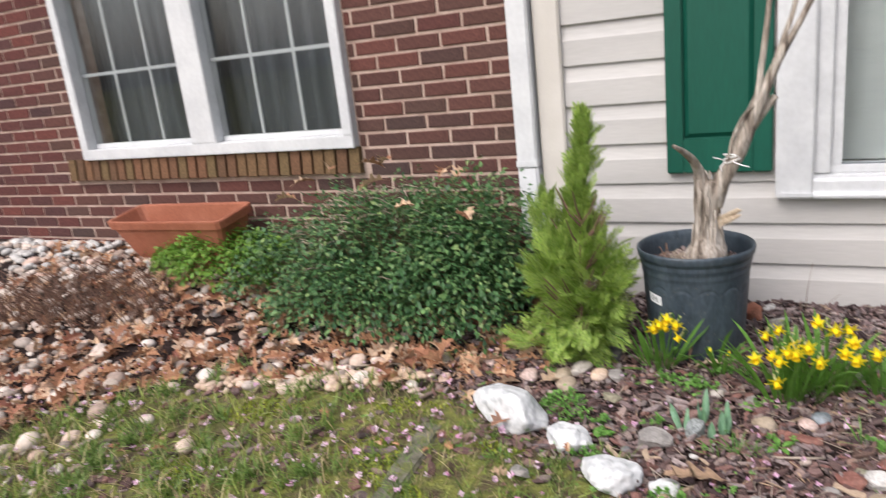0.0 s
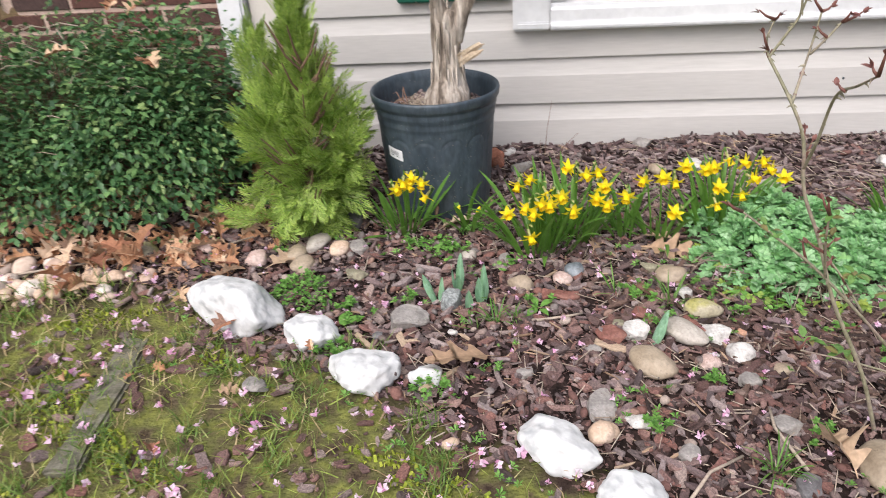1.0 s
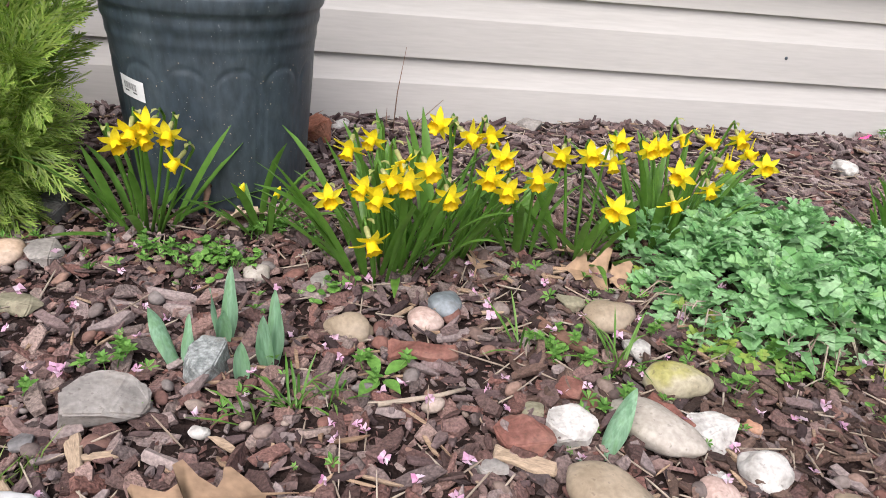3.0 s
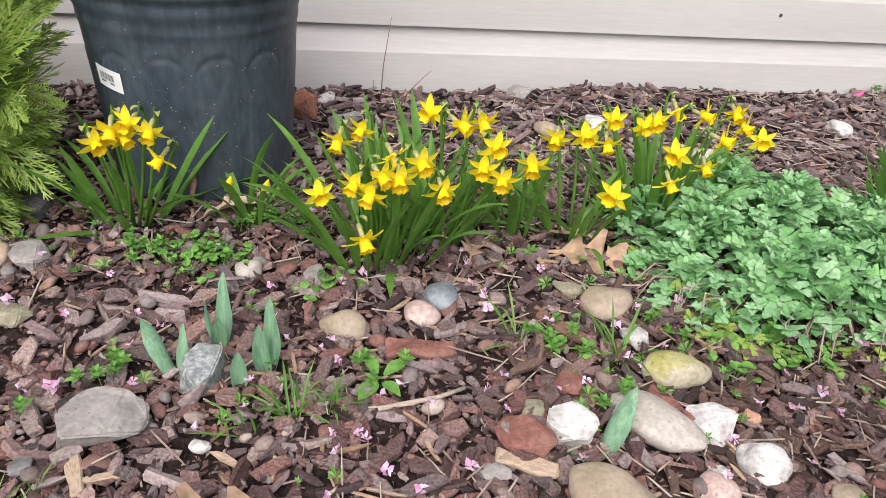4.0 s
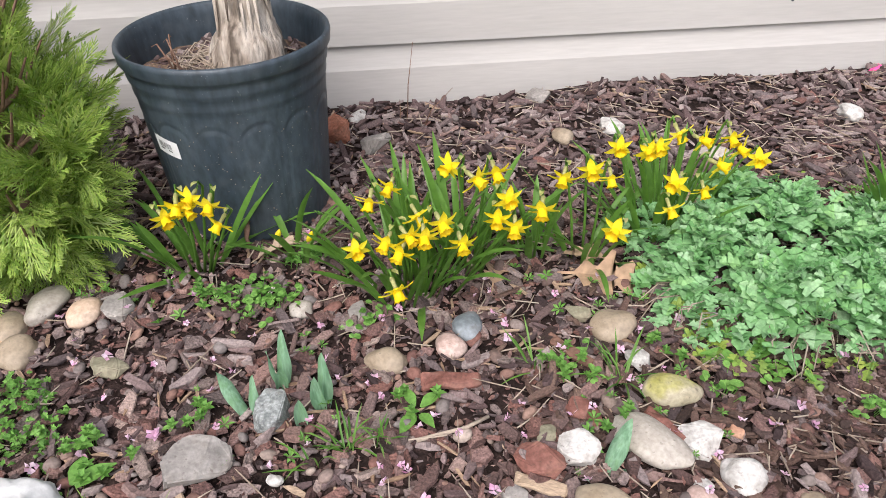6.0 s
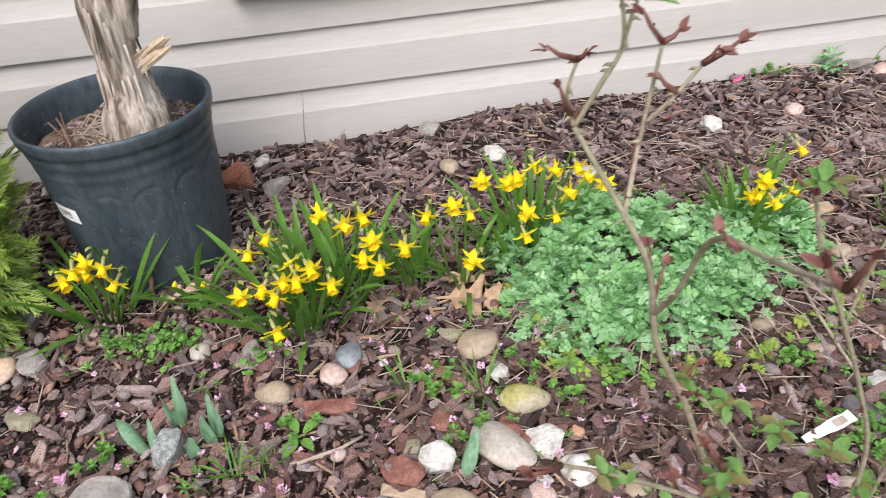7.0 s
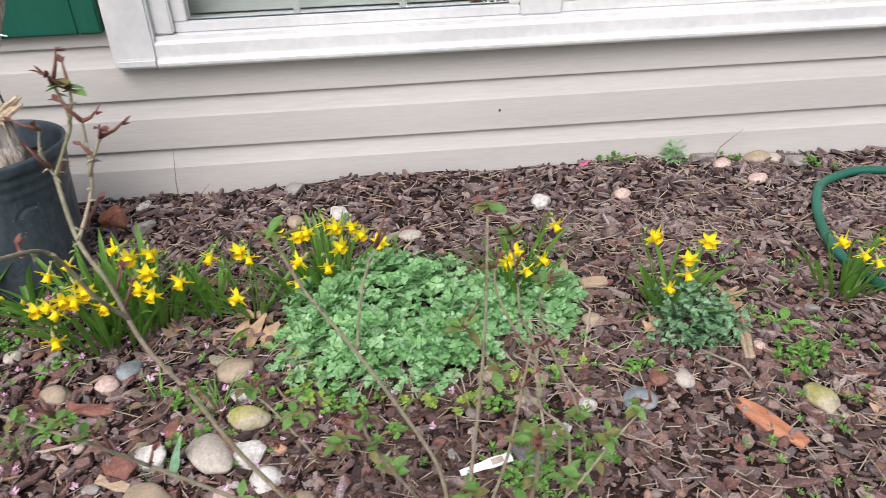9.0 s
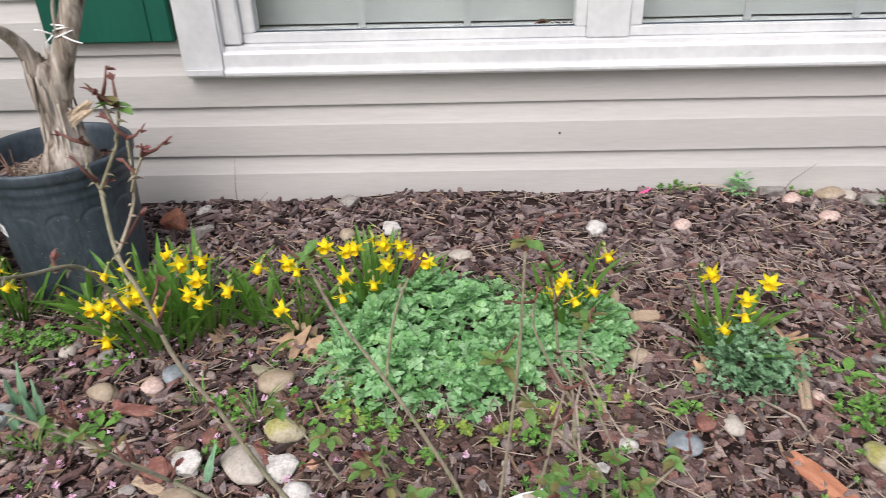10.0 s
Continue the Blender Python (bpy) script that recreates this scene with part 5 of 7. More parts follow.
def dome_leaves(name, mat, parent, n, rx, ry, h, templates, smin, smax, seed, fill=0.25, lift=0.5, lumps=0.15, low=0.0, hub=(0, 0), loose=0.0):
    r = np.random.default_rng(seed)
    a, q = r.uniform(0, math.tau, n), np.sqrt(r.uniform(low, 1, n))
    ux, uy = q * np.cos(a), q * np.sin(a)
    edge = 1 + lumps * np.sin(3 * a + seed) + lumps * 0.6 * np.sin(7 * a + 2 * seed)
    top = np.sqrt(np.clip(1 - q ** 2.4, 0, 1)) * (1 + lumps * np.sin(ux * 9 + seed) * np.cos(uy * 8))
    x, y = hub[0] + ux * rx * edge, hub[1] + uy * ry * edge
    z = h * top * (1 - fill * r.uniform(0, 1, n) ** 1.5) + r.uniform(-0.006, 0.01, n)
    z = z + loose * r.normal(0, 1, n)
    x, y = x + loose * r.normal(0, 1, n), y + loose * r.normal(0, 1, n)
    z = np.maximum(z, 0.004)
    yaw = a + r.normal(0, 0.8, n)
    pitch = -lift + 1.6 * q * lift + r.normal(0, 0.3, n)
    rot = turns(yaw, pitch, r.normal(0, 0.4, n))
    s = r.uniform(smin, smax, n)
    me = many(name, mat, templates, np.stack([x, y, z], -1), rot, np.stack([s, s, s], -1), True)
    return tagged(part(name, me, parent), kind="stuff")


def mound_shoots(name, parent, shoots, rx, ry, h, hub, seed):
    """Leafy shoot tips over a low mound: young upright leaves in the middle, larger ones spreading below."""
    r = np.random.default_rng(seed)
    k = 11
    a, q = r.uniform(0, math.tau, shoots), np.sqrt(r.uniform(0, 1, shoots))
    edge = 1 + 0.10 * np.sin(3 * a + seed) + 0.06 * np.sin(7 * a + 2 * seed)
    x, y = hub[0] + q * np.cos(a) * rx * edge, hub[1] + q * np.sin(a) * ry * edge
    z = h * np.sqrt(np.clip(1 - q ** 2.6, 0, 1)) * (0.85 + 0.22 * np.sin(x * 31 + 2) * np.cos(y * 27)) + r.normal(0, 0.006, shoots) + 0.008
    x, y, z, out, far = (np.repeat(v, k) for v in (x, y, z, a, q))
    n = shoots * k
    j = np.tile(np.arange(k), shoots)
    yaw = j * 2.4 + np.repeat(r.uniform(0, math.tau, shoots), k) + r.normal(0, 0.2, n)
    lean_x, lean_y = np.cos(out) * far * 0.5, np.sin(out) * far * 0.5
    pitch = -1.15 + 0.125 * j + r.normal(0, 0.16, n) + 0.55 * (np.cos(yaw) * lean_x + np.sin(yaw) * lean_y)
    s = (0.016 + 0.0040 * j) * r.uniform(0.8, 1.15, n)
    pos = np.stack([x + 0.0012 * j * np.cos(yaw), y + 0.0012 * j * np.sin(yaw), np.maximum(z - 0.0028 * j, 0.003)], -1)
    return tagged(part(name, many(name, M_MUM, LOBED, pos, turns(yaw, pitch, r.normal(0, 0.3, n)), np.stack([s, s, s], -1), True), parent), kind="stuff")


mound_shoots("foliage", mum, 95, 0.255, 0.225, 0.098, (-0.05, -0.01), 1)
mound_shoots("side_growth", mum, 26, 0.12, 0.11, 0.075, (0.24, 0.03), 5)
dome_leaves("low_leaves", M_MUM, mum, 520, 0.265, 0.235, 0.075, LOBED, 0.022, 0.036, 3, 0.8, 0.15, 0.10, loose=0.008, hub=(-0.05, -0.01))
dome_leaves("yellow_leaves", M_MUM_YELLOW, mum, 110, 0.31, 0.28, 0.026, LOBED, 0.016, 0.032, 9, 0.4, 0.2, 0.1, 0.75, hub=(0.02, -0.03))
g = Geo()
for i in range(60):
    a = rng.uniform(math.pi, math.tau)
    r0 = rng.uniform(0.15, 0.24)
    p = Vector((r0 * math.cos(a) * 1.25, r0 * math.sin(a), 0.02))
    q = p + Vector((math.cos(a), math.sin(a), 0)) * rng.uniform(0.04, 0.1)
    g.tube([p, p.lerp(q, 0.5) + Vector((rng.uniform(-0.02, 0.02), 0, 0.014)), (q.x, q.y, 0.004)], [0.0014, 0.0013, 0.001], 4, False)
tagged(part("dry_growth", g.mesh("dry_growth", M_STRAW), mum, "pale dry runners"), kind="stuff")

# ---- thistle-leaved weed among the right-hand daffodils ----
thistle = tagged(empty_at("thistle", 1.36, -0.785), "feathery grey-green thistle rosette at the daffodils", "weed")
FERN = lobed_leaf(9, 0.78, 0.50, 3, 0.6)
for i in range(16):
    g = Geo()
    a = rng.uniform(0, math.tau)
    g.place(*FERN, Euler((rng.uniform(-0.3, 0.3), -rng.uniform(0.1, 1.0), a)).to_matrix(), (0.02 * math.cos(a), 0.02 * math.sin(a), rng.uniform(0.01, 0.05)), rng.uniform(0.055, 0.10))
    part("leaf", g.mesh("leaf", M_THISTLE), thistle)
dome_leaves("rosette", M_THISTLE, thistle, 620, 0.088, 0.078, 0.085, LOBED, 0.010, 0.022, 3, 0.8, 0.7, 0.25, loose=0.014)

part("leaf_sprig", SPRIG_MESH.mesh("leaf_sprig", M_ROSE_RED), sprig)

# ---- columnar thuja ----
thuja = tagged(empty_at("thuja", -0.585, -0.555), "young columnar thuja with feathery yellow-green sprays", "shrub")


def frond(seed):
    """A flat, open spray: a rib with long side twigs that fork again, all of thin scale-leaved cords."""
    r = random.Random(seed)
    v, f = [], []
    bow = r.uniform(-0.25, 0.10)

    def cord(p, a, L, w, bits=2):
        for b in range(bits):
            d, s = (math.cos(a), math.sin(a)), (-math.sin(a), math.cos(a))
            e = (p[0] + d[0] * L / bits, p[1] + d[1] * L / bits)
            n, wb, we = len(v), w * (1 - 0.3 * b / bits), w * (1 - 0.45 * (b + 1) / bits)
            v.extend([(p[0] - s[0] * wb, p[1] - s[1] * wb, bow * p[0] ** 2 + 0.15 * p[1] ** 2), (p[0] + s[0] * wb, p[1] + s[1] * wb, bow * p[0] ** 2 + 0.15 * p[1] ** 2),
                      (e[0] + s[0] * we, e[1] + s[1] * we, bow * e[0] ** 2 + 0.15 * e[1] ** 2), (e[0] - s[0] * we, e[1] - s[1] * we, bow * e[0] ** 2 + 0.15 * e[1] ** 2)])
            f.append((n, n + 1, n + 2, n + 3))
            p, a = e, a * 0.82
        return p

    cord((0, 0), r.uniform(-0.1, 0.1), 1.0, 0.011, 4)
    for i in range(8):
        x = 0.08 + 0.105 * i
        for s in (1, -1):
            L = (0.60 - 0.42 * x) * r.uniform(0.75, 1.15)
            a = s * r.uniform(0.38, 0.62)
            x0 = x + (0.05 if s > 0 else 0.0) + r.uniform(-0.02, 0.02)
            cord((x0, 0), a, L, 0.0105)
            for j in range(1, 4):
                p = (x0 + math.cos(a * 0.93) * L * j / 4.2, math.sin(a * 0.93) * L * j / 4.2)
                for t in (1, -1):
                    if r.random() < 0.85:
                        cord(p, a + t * r.uniform(0.30, 0.55), L * r.uniform(0.35, 0.62) * (1.1 - j / 6), 0.0095, 1)
    return v, f


FRONDS = [frond(s) for s in range(6)]


def thuja_sprays():
    """Sprays set on upswept branches: a slim leader, a shorter second leader and a broad skirt."""
    n = 900
    r = np.random.default_rng(21)
    h = 0.02 + r.uniform(0, 1, n) ** 1.25 * 0.74
    mid_x = np.interp(h, [0, 0.10, 0.22, 0.35, 0.50, 0.66, 0.80], [0.01, 0.03, 0.055, 0.015, 0.015, 0.035, 0.045])
    wide = np.interp(h, [0, 0.05, 0.12, 0.22, 0.35, 0.45, 0.55, 0.66, 0.78], [0.015, 0.030, 0.065, 0.076, 0.045, 0.020, 0.010, 0.006, 0.002])
    a = r.uniform(0, math.tau, n)
    q = wide * np.sqrt(r.uniform(0.02, 1, n)) * (1 + 0.20 * np.sin(3 * a + h * 17) + 0.15 * np.sin(7 * a - h * 31))
    x, y = mid_x + q * np.cos(a), q * np.sin(a) + 0.13 * h
    second = (r.uniform(0, 1, n) < 0.14) & (h < 0.50)
    x = np.where(second, -0.072 + 0.022 * np.cos(a) - 0.02 * h, x)
    y = np.where(second, 0.01 + 0.022 * np.sin(a), y)
    h = np.where(second, 0.12 + 0.8 * h, h)
    low = r.uniform(0, 1, n) < 0.03
    x, y, h = np.where(low, -0.09 + 0.03 * np.cos(a), x), np.where(low, -0.06 + 0.03 * np.sin(a), y), np.where(low, 0.03 + 0.04 * r.uniform(0, 1, n), h)
    yaw = a + r.normal(0, 0.45, n)
    pitch = -(0.25 + 1.12 * np.clip(h / 0.42, 0, 1)) + r.normal(0, 0.22, n)
    pitch = np.where((h < 0.20) & (r.uniform(0, 1, n) < 0.35), r.uniform(-0.1, 0.7, n), pitch)
    s = r.uniform(0.065, 0.160, n) * np.interp(h, [0, 0.25, 0.45, 0.8], [0.75, 1.0, 0.75, 0.5])
    return many("sprays", M_THUJA, FRONDS, np.stack([x, y, h + 0.012], -1), turns(yaw, pitch, r.uniform(-1.4, 1.4, n)), np.stack([s, s, s], -1), False)


part("sprays", thuja_sprays(), thuja)
g = Geo()
limb(g, [(0, 0, -0.02), (0.02, 0.02, 0.2), (0.03, 0.055, 0.45), (0.045, 0.095, 0.74)], [0.012, 0.009, 0.006, 0.002], 8, 0.1)
part("trunk", g.mesh("trunk", M_TWIG), thuja)
for i in range(44):
    g = Geo()
    a, h = rng.uniform(0, math.tau), rng.uniform(0.02, 0.5)
    L = 0.15 * (1 - h)
    g.tube([(0.09 * h, 0, h), (0.09 * h + L * 0.6 * math.cos(a), L * 0.6 * math.sin(a), h + 0.05), (0.09 * h + L * math.cos(a), L * math.sin(a), h + 0.11)], [0.004, 0.003, 0.0015], 5, False)
    part("branch", g.mesh("branch", M_TWIG), thuja)

# ---- evergreen shrubs along the brick wall ----
OVALS = [oval_leaf(2, 0.25), oval_leaf(2, -0.1)]
bush = tagged(empty_at("evergreen_shrub", -1.47, -0.27, 0.0), "wide dark evergreen shrub spreading below the brick wall", "shrub")
dome_leaves("foliage", M_BUSH, bush, 12500, 0.66, 0.37, 0.47, OVALS, 0.013, 0.031, 4, 0.55, 0.8, 0.20, loose=0.026)
dome_leaves("low_foliage", M_BUSH, bush, 6000, 0.34, 0.28, 0.53, OVALS, 0.013, 0.031, 14, 0.55, 0.75, 0.18, hub=(0.44, -0.06), loose=0.024)
dome_leaves("front_foliage", M_BUSH, bush, 3400, 0.42, 0.24, 0.30, OVALS, 0.013, 0.031, 15, 0.6, 0.75, 0.12, hub=(-0.02, -0.22), loose=0.016)
g = Geo()
for i in range(420):
    a, q = rng.uniform(0, math.tau), math.sqrt(rng.uniform(0, 1))
    tip = Vector((0.62 * q * math.cos(a), 0.33 * q * math.sin(a), 0.46 * math.sqrt(max(0, 1 - q ** 2.4)) * rng.uniform(0.75, 0.95)))
    root = Vector((tip.x * 0.45, tip.y * 0.4, 0.0))
    g.tube([root, root.lerp(tip, 0.6) + Vector((rng.uniform(-0.03, 0.03), rng.uniform(-0.03, 0.03), 0.02)), tip], [0.004, 0.0025, 0.001], 4, False)
tagged(part("twigs", g.mesh("twigs", M_TWIG), bush), kind="stuff")
g = Geo()
for i in range(80):
    a = rng.uniform(math.pi, math.tau)
    q = math.sqrt(rng.uniform(0.02, 0.85))
    p = Vector((0.6 * q * math.cos(a) + 0.1, 0.3 * q * math.sin(a) - 0.02, 0.53 * math.sqrt(1 - q ** 2.4)))
    t = rng.uniform(0, math.tau)
    d = Vector((math.cos(t), math.sin(t) * 0.5, rng.uniform(-0.1, 0.35))) * rng.uniform(0.04, 0.11)
    g.tube([p - d * 0.5, p + Vector((0, -0.012, 0.012)), p + d * 0.5], [0.002, 0.0017, 0.001], 4, False)
tagged(part("dry_shoots", g.mesh("dry_shoots", M_STRAW), bush, "pale dry shoots"), kind="stuff")

bush_2 = tagged(empty_at("low_green_shrub", -2.50, -0.19), "low yellow-green shrub beside the terracotta planter", "shrub")
dome_leaves("foliage", M_BUSH_LIGHT, bush_2, 4400, 0.48, 0.22, 0.20, OVALS, 0.018, 0.034, 6, 0.6, 0.7, 0.14, loose=0.012)

twiggy = tagged(empty_at("twiggy_shrub", -2.95, -0.62), "leafless brown twiggy shrub cut low over stones", "shrub")
g = Geo()
for i in range(520):
    a, q = rng.uniform(0, math.tau), math.sqrt(rng.uniform(0, 1))
    x, y = 0.55 * q * math.cos(a), 0.32 * q * math.sin(a)
    t, L = rng.uniform(0, math.tau), rng.uniform(0.07, 0.2)
    g.tube([(x, y, 0.0), (x + 0.25 * L * math.cos(t), y + 0.25 * L * math.sin(t), L * 0.55), (x + 0.7 * L * math.cos(t), y + 0.7 * L * math.sin(t), L)], [0.0022, 0.0017, 0.0009], 4, False)
tagged(part("twigs", g.mesh("twigs", M_TWIG), twiggy), kind="stuff")

# ---- terracotta trough ----
planter = tagged(empty_at("trough_planter", -2.78, -0.10, float(ground_z(-2.8, -0.1)) - 0.01), "empty terracotta-coloured plastic trough planter beside the brick wall", "planter")
planter.rotation_euler = (radians(10), radians(-1.5), radians(-3))
planter.scale = (1.07, 1.15, 1.18)


def trough():
    g = Geo()
    rings = [(0.30, 0.062, 0.0), (0.31, 0.066, 0.02), (0.385, 0.095, 0.19), (0.398, 0.105, 0.195), (0.402, 0.108, 0.225), (0.400, 0.107, 0.232), (0.388, 0.097, 0.232), (0.384, 0.094, 0.225), (0.372, 0.088, 0.19), (0.30, 0.058, 0.02), (0.02, 0.02, 0.018)]
    seg, verts = 12, []
    for a, b, z in rings:
        c = min(0.03, b * 0.7)
        for cx, cy, t0 in ((a - c, b - c, 0), (-a + c, b - c, 90), (-a + c, -b + c, 180), (a - c, -b + c, 270)):
            for k in range(3):
                t = radians(t0 + 45 * k)
                verts.append((cx + c * math.cos(t), cy + c * math.sin(t), z))
    g.add(verts, [(i * seg + s, i * seg + (s + 1) % seg, (i + 1) * seg + (s + 1) % seg, (i + 1) * seg + s) for i in range(len(rings) - 1) for s in range(seg)])
    return g.mesh("trough", M_TERRA, False)


part("trough", trough(), planter)

# ---- rose bush with thorny stems ----
rose = tagged(empty_at("rose_bush", 0.76, -1.27), "thin thorny rose bush with red shoots just budding", "shrub")
ROSE_STEMS = (
    ([(0.66, -1.31, -0.07), (0.60, -1.32, 0.08), (0.521, -1.32, 0.232), (0.476, -1.32, 0.348), (0.438, -1.32, 0.432), (0.4215, -1.32, 0.515), (0.399, -1.31, 0.568), (0.373, -1.26, 0.623)], 0.0058, 0.0034),
    ([(0.373, -1.26, 0.623), (0.392, -1.26, 0.655), (0.407, -1.26, 0.685), (0.401, -1.26, 0.724)], 0.0034, 0.0022),
    ([(0.373, -1.26, 0.623), (0.366, -1.26, 0.650), (0.373, -1.26, 0.677)], 0.0028, 0.002),
    ([(0.407, -1.26, 0.685), (0.413, -1.258, 0.705), (0.416, -1.26, 0.718)], 0.0028, 0.002),
    ([(0.399, -1.31, 0.568), (0.412, -1.29, 0.60), (0.4205, -1.28, 0.63), (0.4275, -1.28, 0.690)], 0.0034, 0.002),
    ([(0.4205, -1.285, 0.632), (0.434, -1.295, 0.655), (0.449, -1.30, 0.679)], 0.003, 0.002),
    ([(0.430, -1.32, 0.470), (0.423, -1.361, 0.528), (0.416, -1.403, 0.607), (0.408, -1.472, 0.642), (0.401, -1.528, 0.670)], 0.0040, 0.0020),
    ([(0.79, -1.27, -0.06), (0.775, -1.27, 0.12), (0.725, -1.27, 0.25), (0.665, -1.27, 0.375), (0.622, -1.27, 0.455), (0.595, -1.27, 0.53)], 0.0052, 0.0028),
    ([(0.675, -1.27, 0.36), (0.69, -1.265, 0.45), (0.71, -1.26, 0.505)], 0.003, 0.0018),
    ([(0.60, -1.27, 0.175), (0.55, -1.25, 0.25), (0.52, -1.24, 0.28)], 0.003, 0.002),
    ([(0.81, -1.27, -0.06), (0.82, -1.27, 0.12), (0.832, -1.27, 0.25), (0.842, -1.27, 0.40), (0.845, -1.27, 0.545)], 0.0046, 0.0026),
    ([(0.83, -1.28, 0.0), (0.87, -1.28, 0.15), (0.892, -1.28, 0.30), (0.90, -1.28, 0.35)], 0.004, 0.0022),
    ([(0.80, -1.30, -0.06), (0.70, -1.31, 0.05), (0.60, -1.32, 0.10), (0.48, -1.33, 0.14)], 0.004, 0.002),
    ([(0.82, -1.30, -0.06), (0.95, -1.29, 0.06), (1.03, -1.27, 0.16), (1.08, -1.26, 0.22)], 0.004, 0.002),
    ([(0.98, -1.22, -0.06), (0.985, -1.19, 0.09), (0.940, -1.18, 0.15), (0.930, -1.18, 0.235), (0.898, -1.18, 0.30), (0.870, -1.18, 0.37), (0.867, -1.18, 0.415)], 0.0042, 0.0024),
    ([(0.940, -1.18, 0.165), (0.925, -1.18, 0.275), (0.905, -1.18, 0.327), (0.898, -1.18, 0.39), (0.888, -1.18, 0.467)], 0.0036, 0.0022),
    ([(1.03, -1.20, -0.06), (1.020, -1.18, 0.03), (1.002, -1.18, 0.13), (0.957, -1.18, 0.248), (0.931, -1.18, 0.34), (0.942, -1.18, 0.382)], 0.0042, 0.0022),
    ([(0.941, -1.18, 0.146), (0.877, -1.18, 0.226), (0.823, -1.18, 0.317)], 0.0034, 0.002),
    ([(0.78, -1.32, -0.07), (0.62, -1.38, 0.15), (0.45, -1.42, 0.34), (0.357, -1.43, 0.42), (0.31, -1.44, 0.46)], 0.0044, 0.0022),
    ([(0.45, -1.42, 0.34), (0.42, -1.46, 0.42), (0.409, -1.476, 0.472)], 0.003, 0.002),
    ([(0.80, -1.32, -0.07), (0.76, -1.40, 0.18), (0.70, -1.445, 0.36), (0.689, -1.453, 0.42)], 0.0042, 0.0022),
    ([(0.82, -1.32, -0.07), (0.85, -1.45, 0.20), (0.855, -1.53, 0.38), (0.852, -1.55, 0.46)], 0.0044, 0.0024),
)
leaf_v, leaf_f = oval_leaf(3, 0.3)
rr = random.Random(5)
shoots = []
for pts, r0, r1 in ROSE_STEMS:
    g = Geo()
    n = len(pts)
    limb(g, rel(pts, rose), [0.66 * (r0 + (r1 - r0) * i / (n - 1)) for i in range(n)], 8, 0.06, 3)
    st = part("stem", g.mesh("stem", M_ROSE_STEM), rose)
    for i in range(len(pts) - 1):
        for k in range(2):
            t = rr.random()
            p = Vector(pts[i]).lerp(Vector(pts[i + 1]), t)
            a = rr.uniform(0, math.tau)
            d = Vector((math.cos(a), math.sin(a), -0.2)).normalized()
            th = Geo()
            th.tube(rel([tuple(p), tuple(p + d * 0.005), tuple(p + d * 0.009 + Vector((0, 0, -0.002)))], rose), [0.0022, 0.0012, 0.0002], 5)
            part("thorn", th.mesh("thorn", M_ROSE_STEM), st)
            if rr.random() < 0.22 and p.z > 0.1:
                shoots.append((p, a))
    shoots.append((Vector(pts[-1]), rr.uniform(0, math.tau)))
    shoots.append((Vector(pts[-1]), rr.uniform(0, math.tau)))
for p, a in shoots:
    g = Geo()
    up = rr.uniform(0.2, 1.2)
    d = Vector((math.cos(a) * math.cos(up), math.sin(a) * math.cos(up), math.sin(up)))
    L = rr.uniform(0.012, 0.04)
    g.tube(rel([tuple(p), tuple(p + d * L * 0.6), tuple(p + d * L + Vector((0, 0, 0.004)))], rose), [0.0026, 0.0018, 0.001], 6)
    tip = Vector(rel([tuple(p + d * L)], rose)[0])
    for k in range(rr.randint(2, 4)):
        rot = Euler((rr.uniform(-0.6, 0.6), rr.uniform(-1.3, 0.1), a + rr.uniform(-1.0, 1.0))).to_matrix()
        g.place(leaf_v, leaf_f, rot, tip, rr.uniform(0.007, 0.013))
    part("shoot", g.mesh("shoot", M_ROSE_RED), rose, "red young shoot")
for p in ((0.416, -1.26, 0.718), (0.60, -1.27, 0.54), (0.845, -1.27, 0.55), (0.52, -1.24, 0.285), (0.50, -1.31, 0.145), (0.56, -1.315, 0.125), (0.66, -1.30, 0.10), (0.72, -1.31, 0.07), (0.82, -1.29, 0.10), (0.89, -1.28, 0.2),
          (1.02, -1.27, 0.17), (1.06, -1.26, 0.21), (0.97, -1.28, 0.10), (0.90, -1.29, 0.06), (0.64, -1.27, 0.2), (0.58, -1.25, 0.24), (0.79, -1.27, 0.05), (0.70, -1.29, 0.16),
          (0.357, -1.43, 0.42), (0.345, -1.435, 0.435), (0.409, -1.476, 0.472), (0.42, -1.46, 0.43), (0.689, -1.453, 0.42), (0.70, -1.445, 0.37), (0.852, -1.55, 0.46), (0.855, -1.53, 0.39), (0.85, -1.47, 0.26), (0.823, -1.18, 0.317), (0.888, -1.18, 0.46), (0.942, -1.18, 0.38),
          (1.0, -1.18, 0.13), (0.96, -1.19, 0.10), (1.03, -1.20, 0.05), (0.90, -1.22, 0.12), (0.98, -1.22, 0.03), (0.87, -1.19, 0.24)):
    g = Geo()
    o = Vector(rel([p], rose)[0])
    a = rr.uniform(0, math.tau)
    for k in range(7):
        rot = Euler((rr.uniform(-0.4, 0.4), rr.uniform(-0.6, 0.3), a + (k - 2) * 0.75)).to_matrix()
        g.place(leaf_v, leaf_f, rot, o + Vector((rr.uniform(-0.008, 0.008), rr.uniform(-0.008, 0.008), rr.uniform(-0.006, 0.006))), rr.uniform(0.018, 0.03) if p[1] > -1.4 else rr.uniform(0.011, 0.018))
    part("leaf_spray", g.mesh("leaf_spray", M_ROSE_LEAF), rose)

